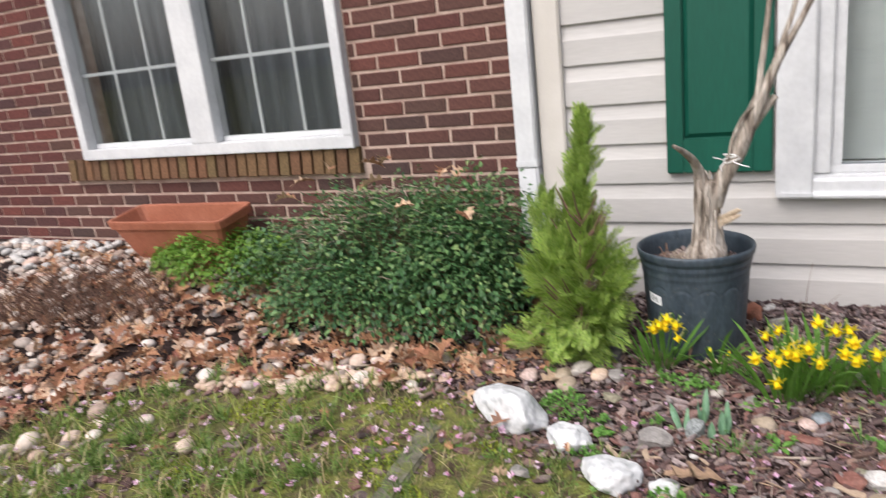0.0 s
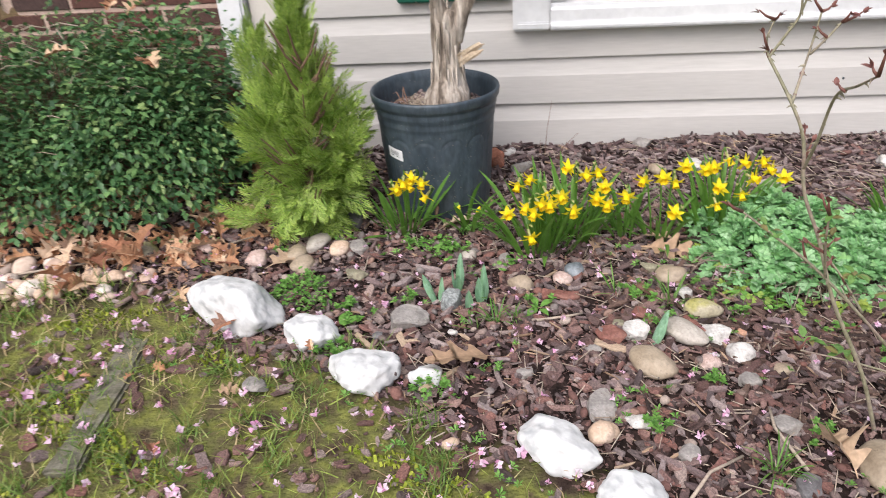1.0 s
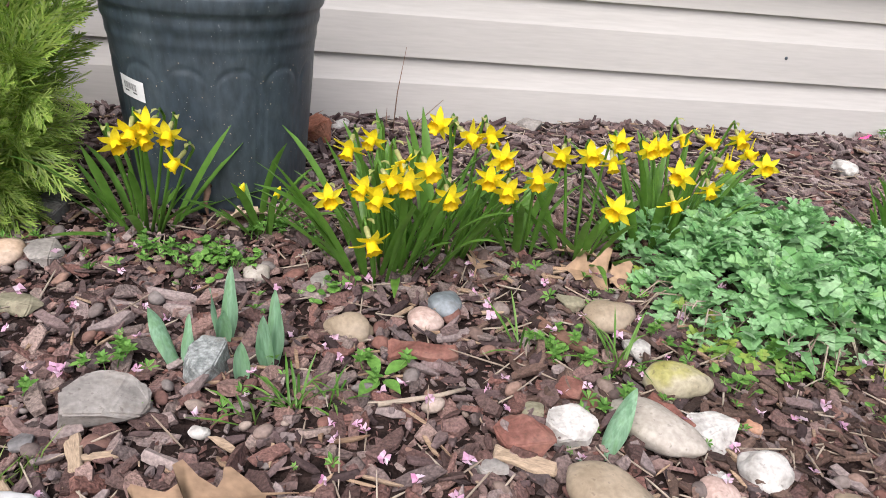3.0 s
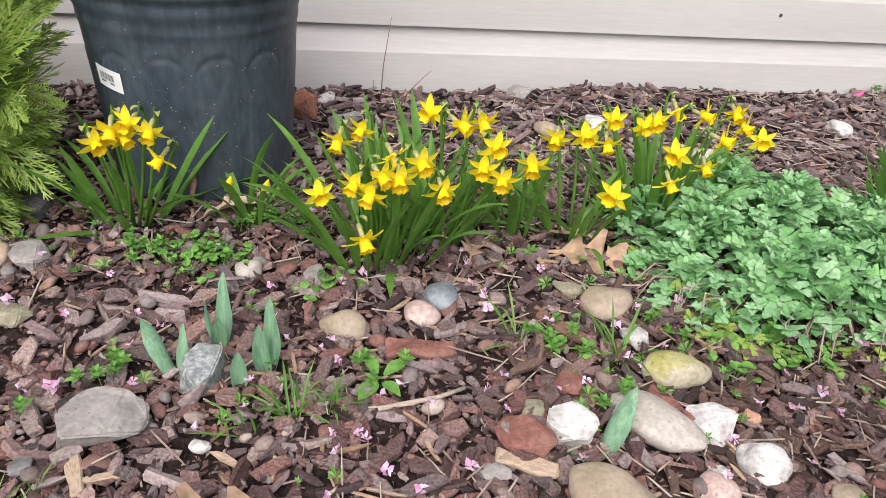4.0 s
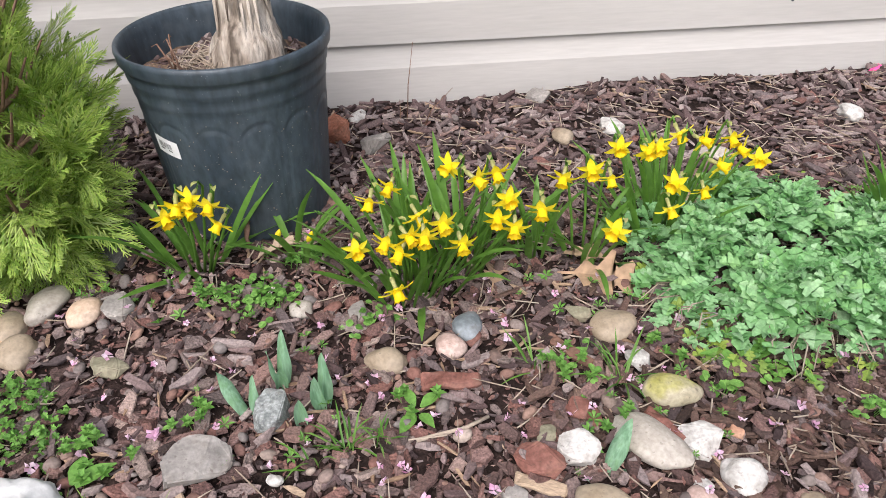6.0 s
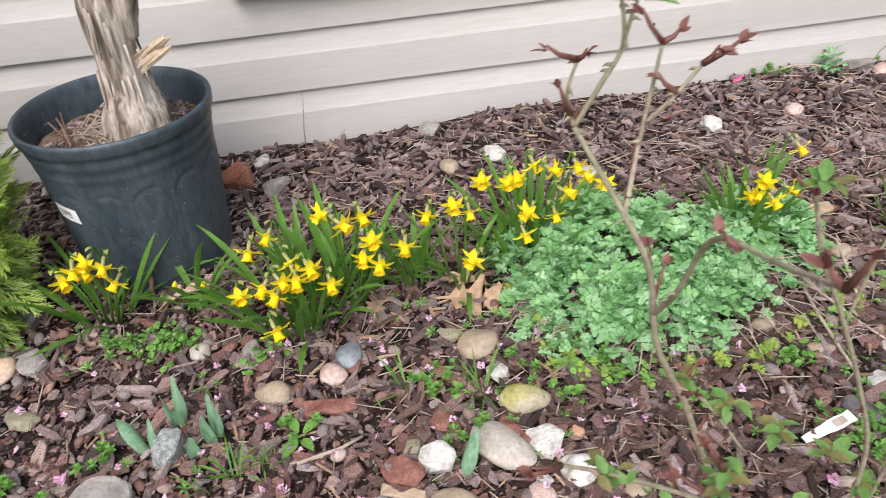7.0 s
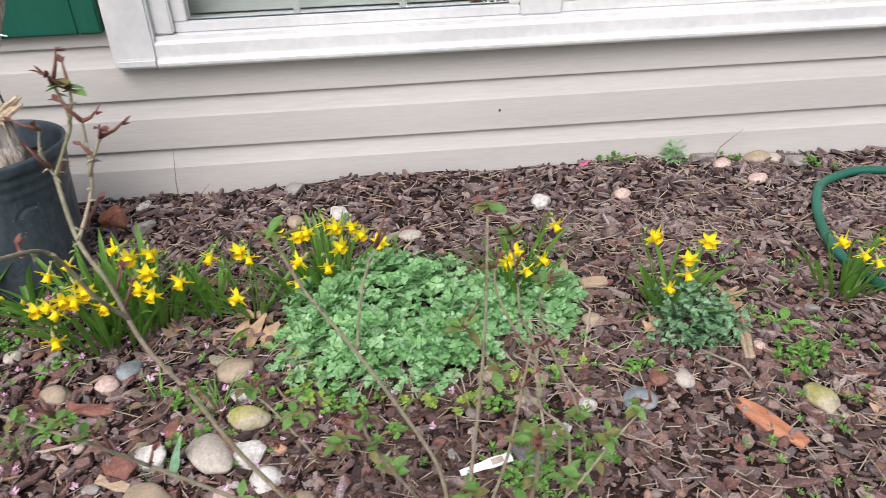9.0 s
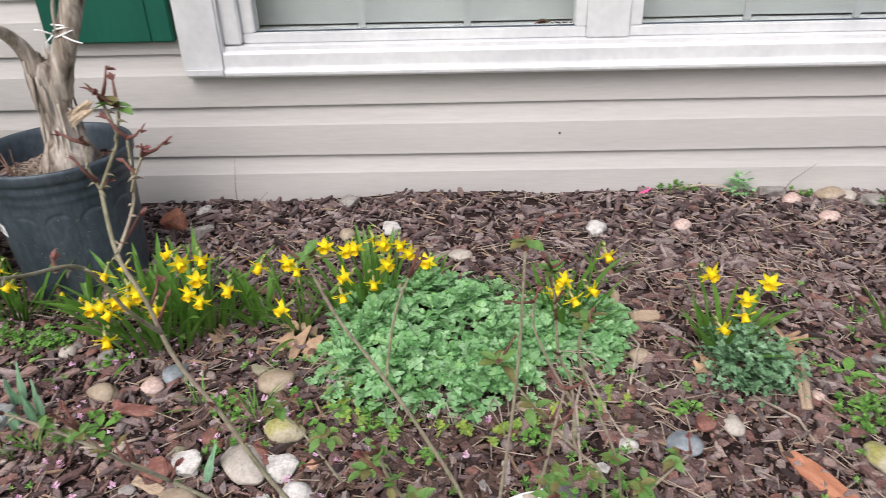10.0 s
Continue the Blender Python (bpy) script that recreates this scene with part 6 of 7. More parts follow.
# ---- garden hose ----
hose = tagged(empty_at("garden_hose", 1.84, -0.45), "dark green rubber garden hose lying in a loop", "hose")
pts = [(2.9, -0.25), (2.5, -0.19), (2.205, -0.172), (2.077, -0.172), (1.97, -0.215), (1.90, -0.30), (1.85, -0.41), (1.815, -0.53), (1.82, -0.65), (1.87, -0.745), (2.0, -0.86), (2.3, -0.98), (2.8, -1.05)]
fine = []
for i in range(len(pts) - 1):
    p0, p1, p2, p3 = (np.array(pts[max(0, min(len(pts) - 1, i + k))]) for k in (-1, 0, 1, 2))
    for s in range(8):
        t = s / 8
        fine.append(0.5 * (2 * p1 + (p2 - p0) * t + (2 * p0 - 5 * p1 + 4 * p2 - p3) * t * t + (3 * p1 - p0 - 3 * p2 + p3) * t ** 3))
g = Geo()
g.tube([(p[0] - 1.84, p[1] + 0.45, float(ground_z(p[0], p[1])) + 0.022 - hose.location.z) for p in fine], [0.0125] * len(fine), 14)
part("hose_tube", g.mesh("hose_tube", M_HOSE), hose)

# ---- small weeds, one by one ----
def weed(x, y, n, size, mat, label, round_leaf=False):
    """Sprigs with whorls of narrow leaves, or thin runners with round leaves."""
    w = tagged(empty_at("weed", x, y), label, "weed", "small weeds")
    g = Geo()
    for i in range(max(3, n // 2) if not round_leaf else n):
        p = Vector((rr.gauss(0, 0.38) * size, rr.gauss(0, 0.30) * size, rr.uniform(0.012, 0.028)))
        g.tube([(p.x * 0.6, p.y * 0.6, 0), p], [0.0008, 0.0007], 4, False)
        if round_leaf:
            for k in range(2):
                rot = Euler((rr.uniform(-0.4, 0.4), rr.uniform(-0.5, 0.3), rr.uniform(0, math.tau))).to_matrix()
                g.place(*lobed_leaf(3, 0.08, 1.0, i, 0.2), rot, p, rr.uniform(0.008, 0.014))
            continue
        for level in (0.0, 0.007):
            spin = rr.uniform(0, 1)
            for k in range(6):
                rot = Euler((0, -rr.uniform(0.15, 0.7) - 40 * level, spin + k * math.tau / 6)).to_matrix()
                g.place(leaf_v, leaf_f, rot, (p.x, p.y, p.z + level), rr.uniform(0.008, 0.015) * (1 - 40 * level))
    part("leaves", g.mesh("leaves", mat), w)
    return w


for x, y, n, s, rl in ((-0.286, -0.668, 16, 0.05, False), (-0.20, -0.66, 26, 0.08, True), (-0.165, -0.69, 24, 0.07, True), (0.045, -0.926, 9, 0.06, False), (0.255, -0.885, 12, 0.07, False), (0.30, -0.90, 10, 0.05, True), (-0.261, -0.932, 12, 0.045, False),
                       (-0.356, -0.991, 8, 0.08, False), (-0.41, -1.10, 20, 0.08, False), (-0.17, -1.22, 18, 0.06, False), (1.532, -0.921, 26, 0.09, False), (1.62, -0.90, 12, 0.08, False), (1.40, -0.03, 20, 0.06, False),
                       (0.56, -0.90, 6, 0.10, False), (0.44, -0.89, 8, 0.04, False), (0.50, -0.97, 10, 0.05, True), (0.62, -0.95, 12, 0.05, True), (0.90, -0.98, 16, 0.05, True), (1.0, -0.92, 10, 0.05, True), (0.70, -1.02, 14, 0.05, True), (1.05, -1.1, 22, 0.08, False),
                       (1.20, -0.90, 12, 0.045, True), (0.93, -1.14, 30, 0.09, True), (-0.09, -0.60, 10, 0.045, False), (-0.145, -0.605, 8, 0.04, False), (-0.04, -0.62, 9, 0.04, False), (0.02, -0.75, 8, 0.04, True), (-0.02, -0.76, 8, 0.04, True), (0.40, -1.20, 10, 0.05, False),
                       (0.56, -1.33, 14, 0.07, False), (0.25, -1.33, 10, 0.05, False), (-0.40, -0.95, 14, 0.06, False), (-0.62, -0.70, 8, 0.05, False), (1.78, -0.05, 12, 0.05, False), (2.0, -0.1, 14, 0.06, False), (0.33, -1.0, 7, 0.04, False)):
    weed(x, y, n, s, M_WEED, "small bright green weed in the bark mulch", rl)
for x, y, rx, n, h in ((-0.525, -0.895, 0.075, 330, 0.055), (-0.47, -0.955, 0.04, 50, 0.02), (-0.40, -1.085, 0.04, 40, 0.015), (-0.16, -1.225, 0.04, 70, 0.02), (0.93, -1.15, 0.05, 120, 0.03), (1.55, -0.915, 0.05, 120, 0.03), (-0.19, -0.68, 0.06, 80, 0.015)):
    w = tagged(empty_at("chickweed", x, y), "lush clump of small bright green weed leaves", "weed", "lush weed clumps")
    dome_leaves("foliage", M_WEED, w, n, rx, rx * 0.8, h, LOBED, 0.007, 0.015, int(n + rx * 1000), 0.8, 0.4, 0.2, loose=0.006)
w = tagged(empty_at("wall_weed", 1.585, -0.03), "leafy green weed at the foot of the siding", "weed")
dome_leaves("leaves", M_MUM, w, 60, 0.034, 0.022, 0.06, LOBED, 0.012, 0.024, 2, 0.8, 0.6, 0.1)

def broadleaf(x, y, leaves):
    w = tagged(empty_at("broadleaf_weed", x, y), "flat green rosette of broad oval leaves", "weed", "broad-leaved weeds")
    for yaw, L in leaves:
        g = Geo()
        g.place(*oval_leaf(6, 0.25), Euler((0, -0.22, radians(yaw))).to_matrix() @ Matrix.Diagonal((1, 0.8, 1)), (0.008 * math.cos(radians(yaw)), 0.008 * math.sin(radians(yaw)), 0.012), L)
        part("leaf", g.mesh("leaf", M_WEED), w)


broadleaf(0.560, -0.915, [(20, 0.055), (165, 0.060), (-70, 0.030), (90, 0.024)])
broadleaf(0.055, -0.945, [(110, 0.036), (35, 0.040), (-120, 0.046), (-60, 0.036)])
broadleaf(0.285, -0.880, [(150, 0.034), (20, 0.038), (-100, 0.030), (75, 0.026)])
broadleaf(-0.405, -1.020, [(30, 0.055), (80, 0.045), (-150, 0.040)])
broadleaf(1.560, -0.800, [(160, 0.050), (60, 0.048), (-20, 0.044), (-110, 0.036)])

# grass tufts in the bed
def tuft(x, y, n, L, label):
    t = tagged(empty_at("grass_tuft", x, y), label, "grass", "grass tufts")
    g = Geo()
    for i in range(n):
        g.blade((rr.uniform(-0.008, 0.008), rr.uniform(-0.008, 0.008), 0), rr.uniform(0, math.tau), L * rr.uniform(0.6, 1.2), 0.003, radians(rr.uniform(25, 80)), radians(rr.uniform(10, 70)), steps=4)
    tagged(part("foliage", g.mesh("foliage", M_DAFF_LEAF), t), kind="stuff")


for x, y, n, L in ((-0.045, -1.0, 22, 0.07), (0.00, -0.99, 10, 0.05), (0.362, -0.925, 16, 0.09), (0.24, -0.885, 8, 0.08), (-0.09, -1.02, 6, 0.06), (1.69, -1.1, 20, 0.07), (0.45, -1.42, 20, 0.08)):
    tuft(x, y, n, L, "small tuft of thin green grass")
for x, y, lean, L in ((0.105, -0.105, 0.02, 0.20), (0.14, -0.13, 0.07, 0.10), (1.70, -0.04, 0.09, 0.11), (0.09, -0.11, 0.0, 0.07)):
    g = Geo()
    g.tube([(0, 0, 0), (lean * 0.3, 0, L * 0.5), (lean, 0.0, L)], [0.0014, 0.0012, 0.0006], 5)
    ob = new("dry_grass", g.mesh("dry_grass", M_TWIG))
    ob.location = (x, y, float(ground_z(x, y)) - 0.004)
    tagged(ob, "single thin dry grass stem against the siding", "stem", "dry grass stems")

# ---- fallen oak leaves, each a thing ----
for i, (x, y, s, yaw, curl, lift) in enumerate(((-0.205, -0.575, 0.09, 10, 0.25, 0.018), (0.208, -0.70, 0.085, 80, 0.28, 0.02), (0.35, -0.685, 0.13, -20, 0.22, 0.016), (0.44, -0.67, 0.10, 160, 0.2, 0.02), (-0.055, -1.135, 0.15, 205, 0.16, 0.026),
                                                (-0.630, -0.785, 0.11, 60, 0.2, 0.034), (0.575, -1.43, 0.11, 100, 0.9, 0.03), (1.25, -0.80, 0.075, 30, 0.4, 0.016), (1.45, -0.775, 0.10, 75, 0.8, 0.025), (0.60, -0.55, 0.09, 10, 0.6, 0.04), (1.60, -1.08, 0.08, 40, 0.4, 0.014),
                                                (-0.83, -0.50, 0.10, 200, 0.4, 0.015), (-0.74, -0.60, 0.09, 140, 0.4, 0.015), (-1.50, -0.30, 0.10, 40, 0.4, 0.52), (-1.33, -0.42, 0.11, 240, 0.4, 0.40), (-1.62, -0.35, 0.08, 120, 0.4, 0.47), (-0.95, -0.70, 0.10, 20, 0.3, 0.012),
                                                (-1.10, -0.28, 0.09, 80, 0.4, 0.33), (-0.62, -1.24, 0.05, 10, 0.2, 0.010), (-1.02, -0.40, 0.10, 310, 0.4, 0.30), (-1.72, -0.46, 0.09, 200, 0.5, 0.40), (-1.25, -0.50, 0.08, 20, 0.4, 0.29), (-1.42, -0.20, 0.085, 150, 0.5, 0.53), (-1.18, -0.18, 0.09, 280, 0.4, 0.46), (-1.85, -0.30, 0.09, 60, 0.4, 0.42), (-0.90, -0.58, 0.10, 100, 0.4, 0.02), (-1.00, -0.62, 0.09, 330, 0.4, 0.02), (-0.80, -0.66, 0.08, 190, 0.4, 0.02), (-1.12, -0.68, 0.10, 240, 0.5, 0.02), (-1.30, -0.74, 0.09, 80, 0.4, 0.02))):
    g = Geo()
    g.place(*oak_leaf(i, curl), Euler((radians((i * 37) % 40 - 20), radians((i * 53) % 30 - 15), radians(yaw))).to_matrix(), (0, 0, 0), s)
    ob = new("oak_leaf", g.mesh("oak_leaf", M_LITTER if lift > 0.2 else M_OAK))
    ob.location = (x, y, float(ground_z(x, y)) + lift)
    if lift > 0.2:
        q = min(0.97, math.hypot((x + 1.47) / 0.66, (y + 0.27) / 0.36))
        ob.location.z = 0.075 + 0.56 * math.sqrt(1 - q ** 2.4)
        ob.location.y -= 0.03
    tagged(ob, "curled dead brown oak leaf " + ("caught on the evergreen shrub" if lift > 0.2 else "lying on the mulch"), "leaf", "fallen oak leaves")

# ---- single odds and ends in the bed ----
def strip_piece(name, x, y, L, W, H, yaw, mat, label, category, tilt=0, bend=0.0):
    bm = bevelled((-L / 2, -W / 2, -H / 2), (L / 2, W / 2, H / 2), H * 0.3, 1)
    bmesh.ops.subdivide_edges(bm, edges=[e for e in bm.edges if e.calc_length() > L * 0.6], cuts=6)
    for v in bm.verts:
        k = v.co.x / L
        v.co.y *= 1 - 0.5 * max(0, abs(k) - 0.2) + 0.25 * noise.noise(Vector((v.co.x * 40, v.co.y * 30, L)))
        v.co.y += bend * L * (k * k) + 0.1 * W * noise.noise(Vector((v.co.x * 25, 3, yaw)))
        v.co.z += H * 0.6 * noise.noise(Vector((v.co.x * 50, v.co.y * 50, 1)))
    ob = new(name, bm_mesh(name, bm, mat))
    ob.location = (x, y, float(ground_z(x, y)) + H * 0.5 + 0.008)
    ob.rotation_euler = (radians(6), radians(tilt), radians(yaw))
    return tagged(ob, label, category)


slab_piece = strip_piece("bark_slab", 1.392, -1.08, 0.145, 0.04, 0.008, -60, M_SHARD, "long orange-brown bark slab lying on the mulch", "bark", 0, 0.16)
for v in slab_piece.data.vertices:
    v.co.y *= 1.08 - 1.5 * max(0.0, abs(v.co.x) / 0.145 - 0.18)
strip_piece("bark_piece", 0.11, -0.90, 0.09, 0.03, 0.014, -4, STONE["red"], "long reddish bark piece on the mulch", "bark")
strip_piece("wood_piece", -0.262, -1.05, 0.10, 0.016, 0.007, -68, M_WOODCHIP, "pale split wood piece on the mulch", "wood")
strip_piece("wood_piece", -0.23, -1.075, 0.05, 0.01, 0.006, 12, M_WOODCHIP, "short pale split wood piece", "wood")
strip_piece("wood_piece", 0.205, -1.085, 0.07, 0.022, 0.009, -22, M_WOODCHIP, "rough pale wood chunk beside stones", "wood")
strip_piece("bark_piece", 0.395, -1.02, 0.07, 0.024, 0.018, -60, STONE["red"], "dark upright bark chunk between stones", "bark")
strip_piece("bark_piece", 0.30, -0.865, 0.09, 0.02, 0.012, -50, M_TWIG, "dark brown bark strip on the mulch", "bark")
strip_piece("wood_piece", -0.155, -1.20, 0.11, 0.012, 0.007, 45, M_WOODCHIP, "pale split stick at the rock edge", "wood")
strip_piece("bark_piece", -0.33, -1.08, 0.10, 0.012, 0.007, -50, M_WOODCHIP, "long brown bark strip near white rocks", "bark")
strip_piece("stick", 1.465, -0.83, 0.16, 0.014, 0.01, 72, M_WOODCHIP, "pale split stick lying by the thistle", "stick")
strip_piece("stick", 1.452, -0.83, 0.15, 0.010, 0.008, 75, M_WOODCHIP, "thin pale stick lying by the thistle", "stick")
strip_piece("wood_piece", 1.135, -0.53, 0.09, 0.02, 0.012, 80, M_WOODCHIP, "upright split wood piece in the mulch", "wood")
strip_piece("wood_piece", 1.19, -0.60, 0.07, 0.035, 0.014, 10, M_WOODCHIP, "weathered wood chunk in the mulch", "wood")
tag = strip_piece("plant_tag", 0.860, -1.13, 0.095, 0.024, 0.0016, 12, M_PAPER, "white plastic plant tag with faded print", "plant tag", -6)
for v in tag.data.vertices:
    v.co.y *= 0.80 + 5.5 * v.co.x
tag.location.z += 0.016
part("printed_bars", bm_mesh("printed_bars", bevelled((0.01, -0.006, 0.002), (0.032, 0.006, 0.0026), 0), M_STRAW), tag)
strip_piece("ribbon_scrap", 1.305, -0.03, 0.05, 0.014, 0.003, 25, M_FLAG, "scrap of bright pink plastic ribbon by the wall", "ribbon", -22)
g = Geo()
for pts in ([(1.40, -0.03), (1.47, -0.035), (1.54, -0.03), (1.585, -0.05), (1.61, -0.10), (1.62, -0.15)], ):
    g.tube([(x - 1.4, y + 0.03, float(ground_z(x, y)) + 0.016 + 0.012 * math.sin(i * 1.2)) for i, (x, y) in enumerate(pts)], [0.0035, 0.0035, 0.003, 0.0028, 0.002, 0.0015], 7)
ob = new("dry_root", g.mesh("dry_root", M_STRAW))
ob.location = (1.4, -0.03, 0)
tagged(ob, "pale dry root arching over the mulch", "root")
for i, pts in enumerate(([(-1.35, -0.80), (-1.04, -0.735), (-0.88, -0.705), (-0.73, -0.632)], [(1.35, -0.86), (1.41, -0.93), (1.42, -1.01), (1.40, -1.03)], [(0.9, -0.74), (1.02, -0.80), (1.05, -0.92), (1.08, -1.02)], [(1.02, -0.80), (0.99, -0.9), (0.98, -1.05)],
                         [(0.28, -1.50), (0.33, -1.44), (0.40, -1.39)], [(0.50, -1.42), (0.47, -1.33), (0.48, -1.27)], [(1.12, -0.62), (1.15, -0.72), (1.10, -0.86)], [(0.05, -1.0), (0.12, -0.99), (0.155, -0.97)])):
    g = Geo()
    g.tube([(x - pts[0][0], y - pts[0][1], float(ground_z(x, y)) + 0.012 + 0.008 * (k % 2)) for k, (x, y) in enumerate(pts)], [0.0034, 0.003, 0.0028, 0.0022][:len(pts)], 6)
    ob = new("dry_stalk", g.mesh("dry_stalk", M_STRAW))
    ob.location = (pts[0][0], pts[0][1], 0)
    tagged(ob, "long pale dry stalk lying on the ground", "stalk", "dry stalks on the ground")


# ---- ground cover: chips, pebbles, grass, petals ----
def chip(seed, flat):
    """A split flake: straight-sided along the grain, ragged across the ends, slightly bowed."""
    r = random.Random(seed)
    n = 8
    left, right = r.uniform(-0.5, -0.36), r.uniform(0.36, 0.5)
    rim = [(left + r.uniform(-0.08, 0.10), -r.uniform(0.20, 0.42)), (r.uniform(-0.22, -0.08), -r.uniform(0.34, 0.50)), (r.uniform(0.08, 0.25), -r.uniform(0.32, 0.50)), (right + r.uniform(-0.12, 0.06), -r.uniform(0.14, 0.40)),
           (right + r.uniform(-0.05, 0.12), r.uniform(0.08, 0.38)), (r.uniform(0.05, 0.24), r.uniform(0.34, 0.50)), (r.uniform(-0.25, -0.06), r.uniform(0.30, 0.50)), (left + r.uniform(-0.10, 0.08), r.uniform(0.10, 0.38))]
    tilt, bow = r.uniform(-0.35, 0.35), r.uniform(-0.8, 0.9)
    top = [(x * 0.93, y * 0.88, flat * (0.5 + tilt * x * 2 + bow * x * x + r.uniform(-0.14, 0.14))) for x, y in rim]
    mid = [(x, y, flat * (r.uniform(-0.05, 0.30) + bow * x * x)) for x, y in rim]
    bot = [(x * 0.92, y * 0.88, -0.5 * flat) for x, y in rim]
    f = [(0, i, i + 1) for i in range(1, n - 1)]
    for o in (0, n):
        for i in range(n):
            j = (i + 1) % n
            f += [(o + i, o + n + i, o + n + j), (o + i, o + n + j, o + j)]
    return top + mid + bot, f


def scatter_bed(n, x0, x1, y0, y1, keep, seed):
    r = np.random.default_rng(seed)
    x, y = r.uniform(x0, x1, n), r.uniform(y0, y1, n)
    sel = keep(x, y, r)
    return r, x[sel], y[sel]


def stuff(name, me, label, category):
    return tagged(new(name, me), label, category, kind="stuff")


CHIPS = [chip(s, 1.0) for s in range(14)]


r = np.random.default_rng(81)
n = 420
a, q = r.uniform(0, math.tau, n), 0.152 * np.sqrt(r.uniform(0.05, 1, n))
s = r.uniform(0.005, 0.016, n)
litter = part("soil_litter", many("soil_litter", M_MULCH, CHIPS, np.stack([q * np.cos(a), q * np.sin(a), 0.297 - 0.06 * q + r.uniform(-0.004, 0.008, n)], -1), turns(r.uniform(0, math.tau, n), r.normal(0, 0.35, n), r.normal(0, 0.35, n)), np.stack([s * r.uniform(1, 3, n), s * 0.7, s * 0.4], -1)), pot)
tagged(litter, kind="stuff")


def in_bed(x, y, r):
    return (lawn_side(x, y) < 0.05 * r.normal(0, 1, len(x))) & (y < -0.012)


# chunky red-brown bark over the open bed
r, x, y = scatter_bed(27000, -1.15, 2.5, -2.0, -0.02, lambda x, y, r: in_bed(x, y, r) & (r.uniform(0, 1, len(x)) < np.interp(y, [-1.0, -0.45, -0.2], [1, 0.8, 0.25])) & (r.uniform(0, 1, len(x)) < np.interp(x, [-1.1, -0.7], [0.25, 1])), 31)
n = len(x)
s = (0.0055 + 0.022 * r.uniform(0, 1, n) ** 2.6) * np.interp(y, [-0.5, -0.2], [1.0, 0.75])
z = ground_z(x, y) + r.uniform(-0.002, 0.011, n)
big = np.stack([s * (1.15 + 2.0 * r.uniform(0, 1, n) ** 1.8), s, s * r.uniform(0.12, 0.38, n)], -1)
stuff("bark_chips", many("bark_chips", M_BARK, CHIPS, np.stack([x, y, z], -1), turns(r.uniform(0, math.tau, n), r.normal(0, 0.26, n), r.normal(0, 0.42, n)), big), "red-brown bark chips covering the flower bed", "mulch")
# larger angular chunks lying on top
def chunk(seed):
    r = random.Random(seed)
    n = 5 + seed % 2
    a = [math.tau * (i + r.uniform(-0.3, 0.3)) / n for i in range(n)]
    q = [r.uniform(0.38, 0.58) for _ in range(n)]
    lean = r.uniform(0, math.tau)
    top = [(q[i] * math.cos(a[i]) * 0.9, q[i] * math.sin(a[i]) * 0.88, 0.5 + 0.2 * math.cos(a[i] - lean) + r.uniform(-0.06, 0.06)) for i in range(n)]
    bot = [(q[i] * math.cos(a[i]), q[i] * math.sin(a[i]), -0.5) for i in range(n)]
    f = [(0, i, i + 1) for i in range(1, n - 1)]
    for i in range(n):
        j = (i + 1) % n
        f += [(i, n + i, n + j), (i, n + j, j)]
    return top + bot, f


r, x, y = scatter_bed(1000, -0.95, 2.3, -1.85, -0.35, lambda x, y, r: in_bed(x, y, r) & (r.uniform(0, 1, len(x)) < np.interp(y, [-0.8, -0.4], [1, 0.4])), 71)
n = len(x)
s = 0.012 + 0.018 * r.uniform(0, 1, n) ** 1.6
stuff("bark_chunks", many("bark_chunks", M_BARK, [chunk(k) for k in range(10)], np.stack([x, y, ground_z(x, y) + 0.011], -1), turns(r.uniform(0, math.tau, n), r.normal(0, 0.22, n), r.normal(0, 0.3, n)), np.stack([s * (1 + 0.9 * r.uniform(0, 1, n) ** 2), s, s * r.uniform(0.2, 0.5, n)], -1)), "angular red-brown bark chunks on the mulch", "mulch")
# crumbs between the chips
r, x, y = scatter_bed(30000, -1.0, 2.2, -1.8, -0.3, in_bed, 46)
n = len(x)
s = r.uniform(0.003, 0.0075, n)
CRUMBS = [([(0.5, 0, 0.1), (-0.1, 0.45, 0), (-0.4, -0.3, 0.05), (0.05, 0.05, 0.6)], [(0, 1, 3), (1, 2, 3), (2, 0, 3)]), ([(0.6, 0.1, 0), (-0.3, 0.35, 0.1), (-0.5, -0.2, 0), (0.0, 0.0, 0.45)], [(0, 1, 3), (1, 2, 3), (2, 0, 3)])]
stuff("mulch_crumbs", many("mulch_crumbs", M_BARK, CRUMBS, np.stack([x, y, ground_z(x, y) + r.uniform(0.0, 0.008, n)], -1), turns(r.uniform(0, math.tau, n), r.normal(0, 0.3, n), r.normal(0, 0.3, n)), np.stack([s * r.uniform(1, 2.5, n), s, s], -1)), "small dark crumbs of bark between the chips", "mulch")
# finer, stringier mulch towards the wall and between
r, x, y = scatter_bed(40000, -1.1, 2.9, -1.9, -0.008, lambda x, y, r: in_bed(x, y, r) & (r.uniform(0, 1, len(x)) < np.interp(y, [-1.2, -0.6, -0.3], [0.35, 0.45, 1])), 32)
n = len(x)
s = 0.004 + 0.014 * r.uniform(0, 1, n) ** 2
z = ground_z(x, y) + r.uniform(-0.001, 0.012, n)
long_ = np.stack([s * r.uniform(1.5, 4.5, n), s, s * r.uniform(0.3, 0.7, n)], -1)
stuff("fine_mulch", many("fine_mulch", M_MULCH, CHIPS, np.stack([x, y, z], -1), turns(r.uniform(0, math.tau, n), r.normal(0, 0.3, n), r.normal(0, 0.35, n)), long_), "dark shredded bark mulch along the house wall", "mulch")
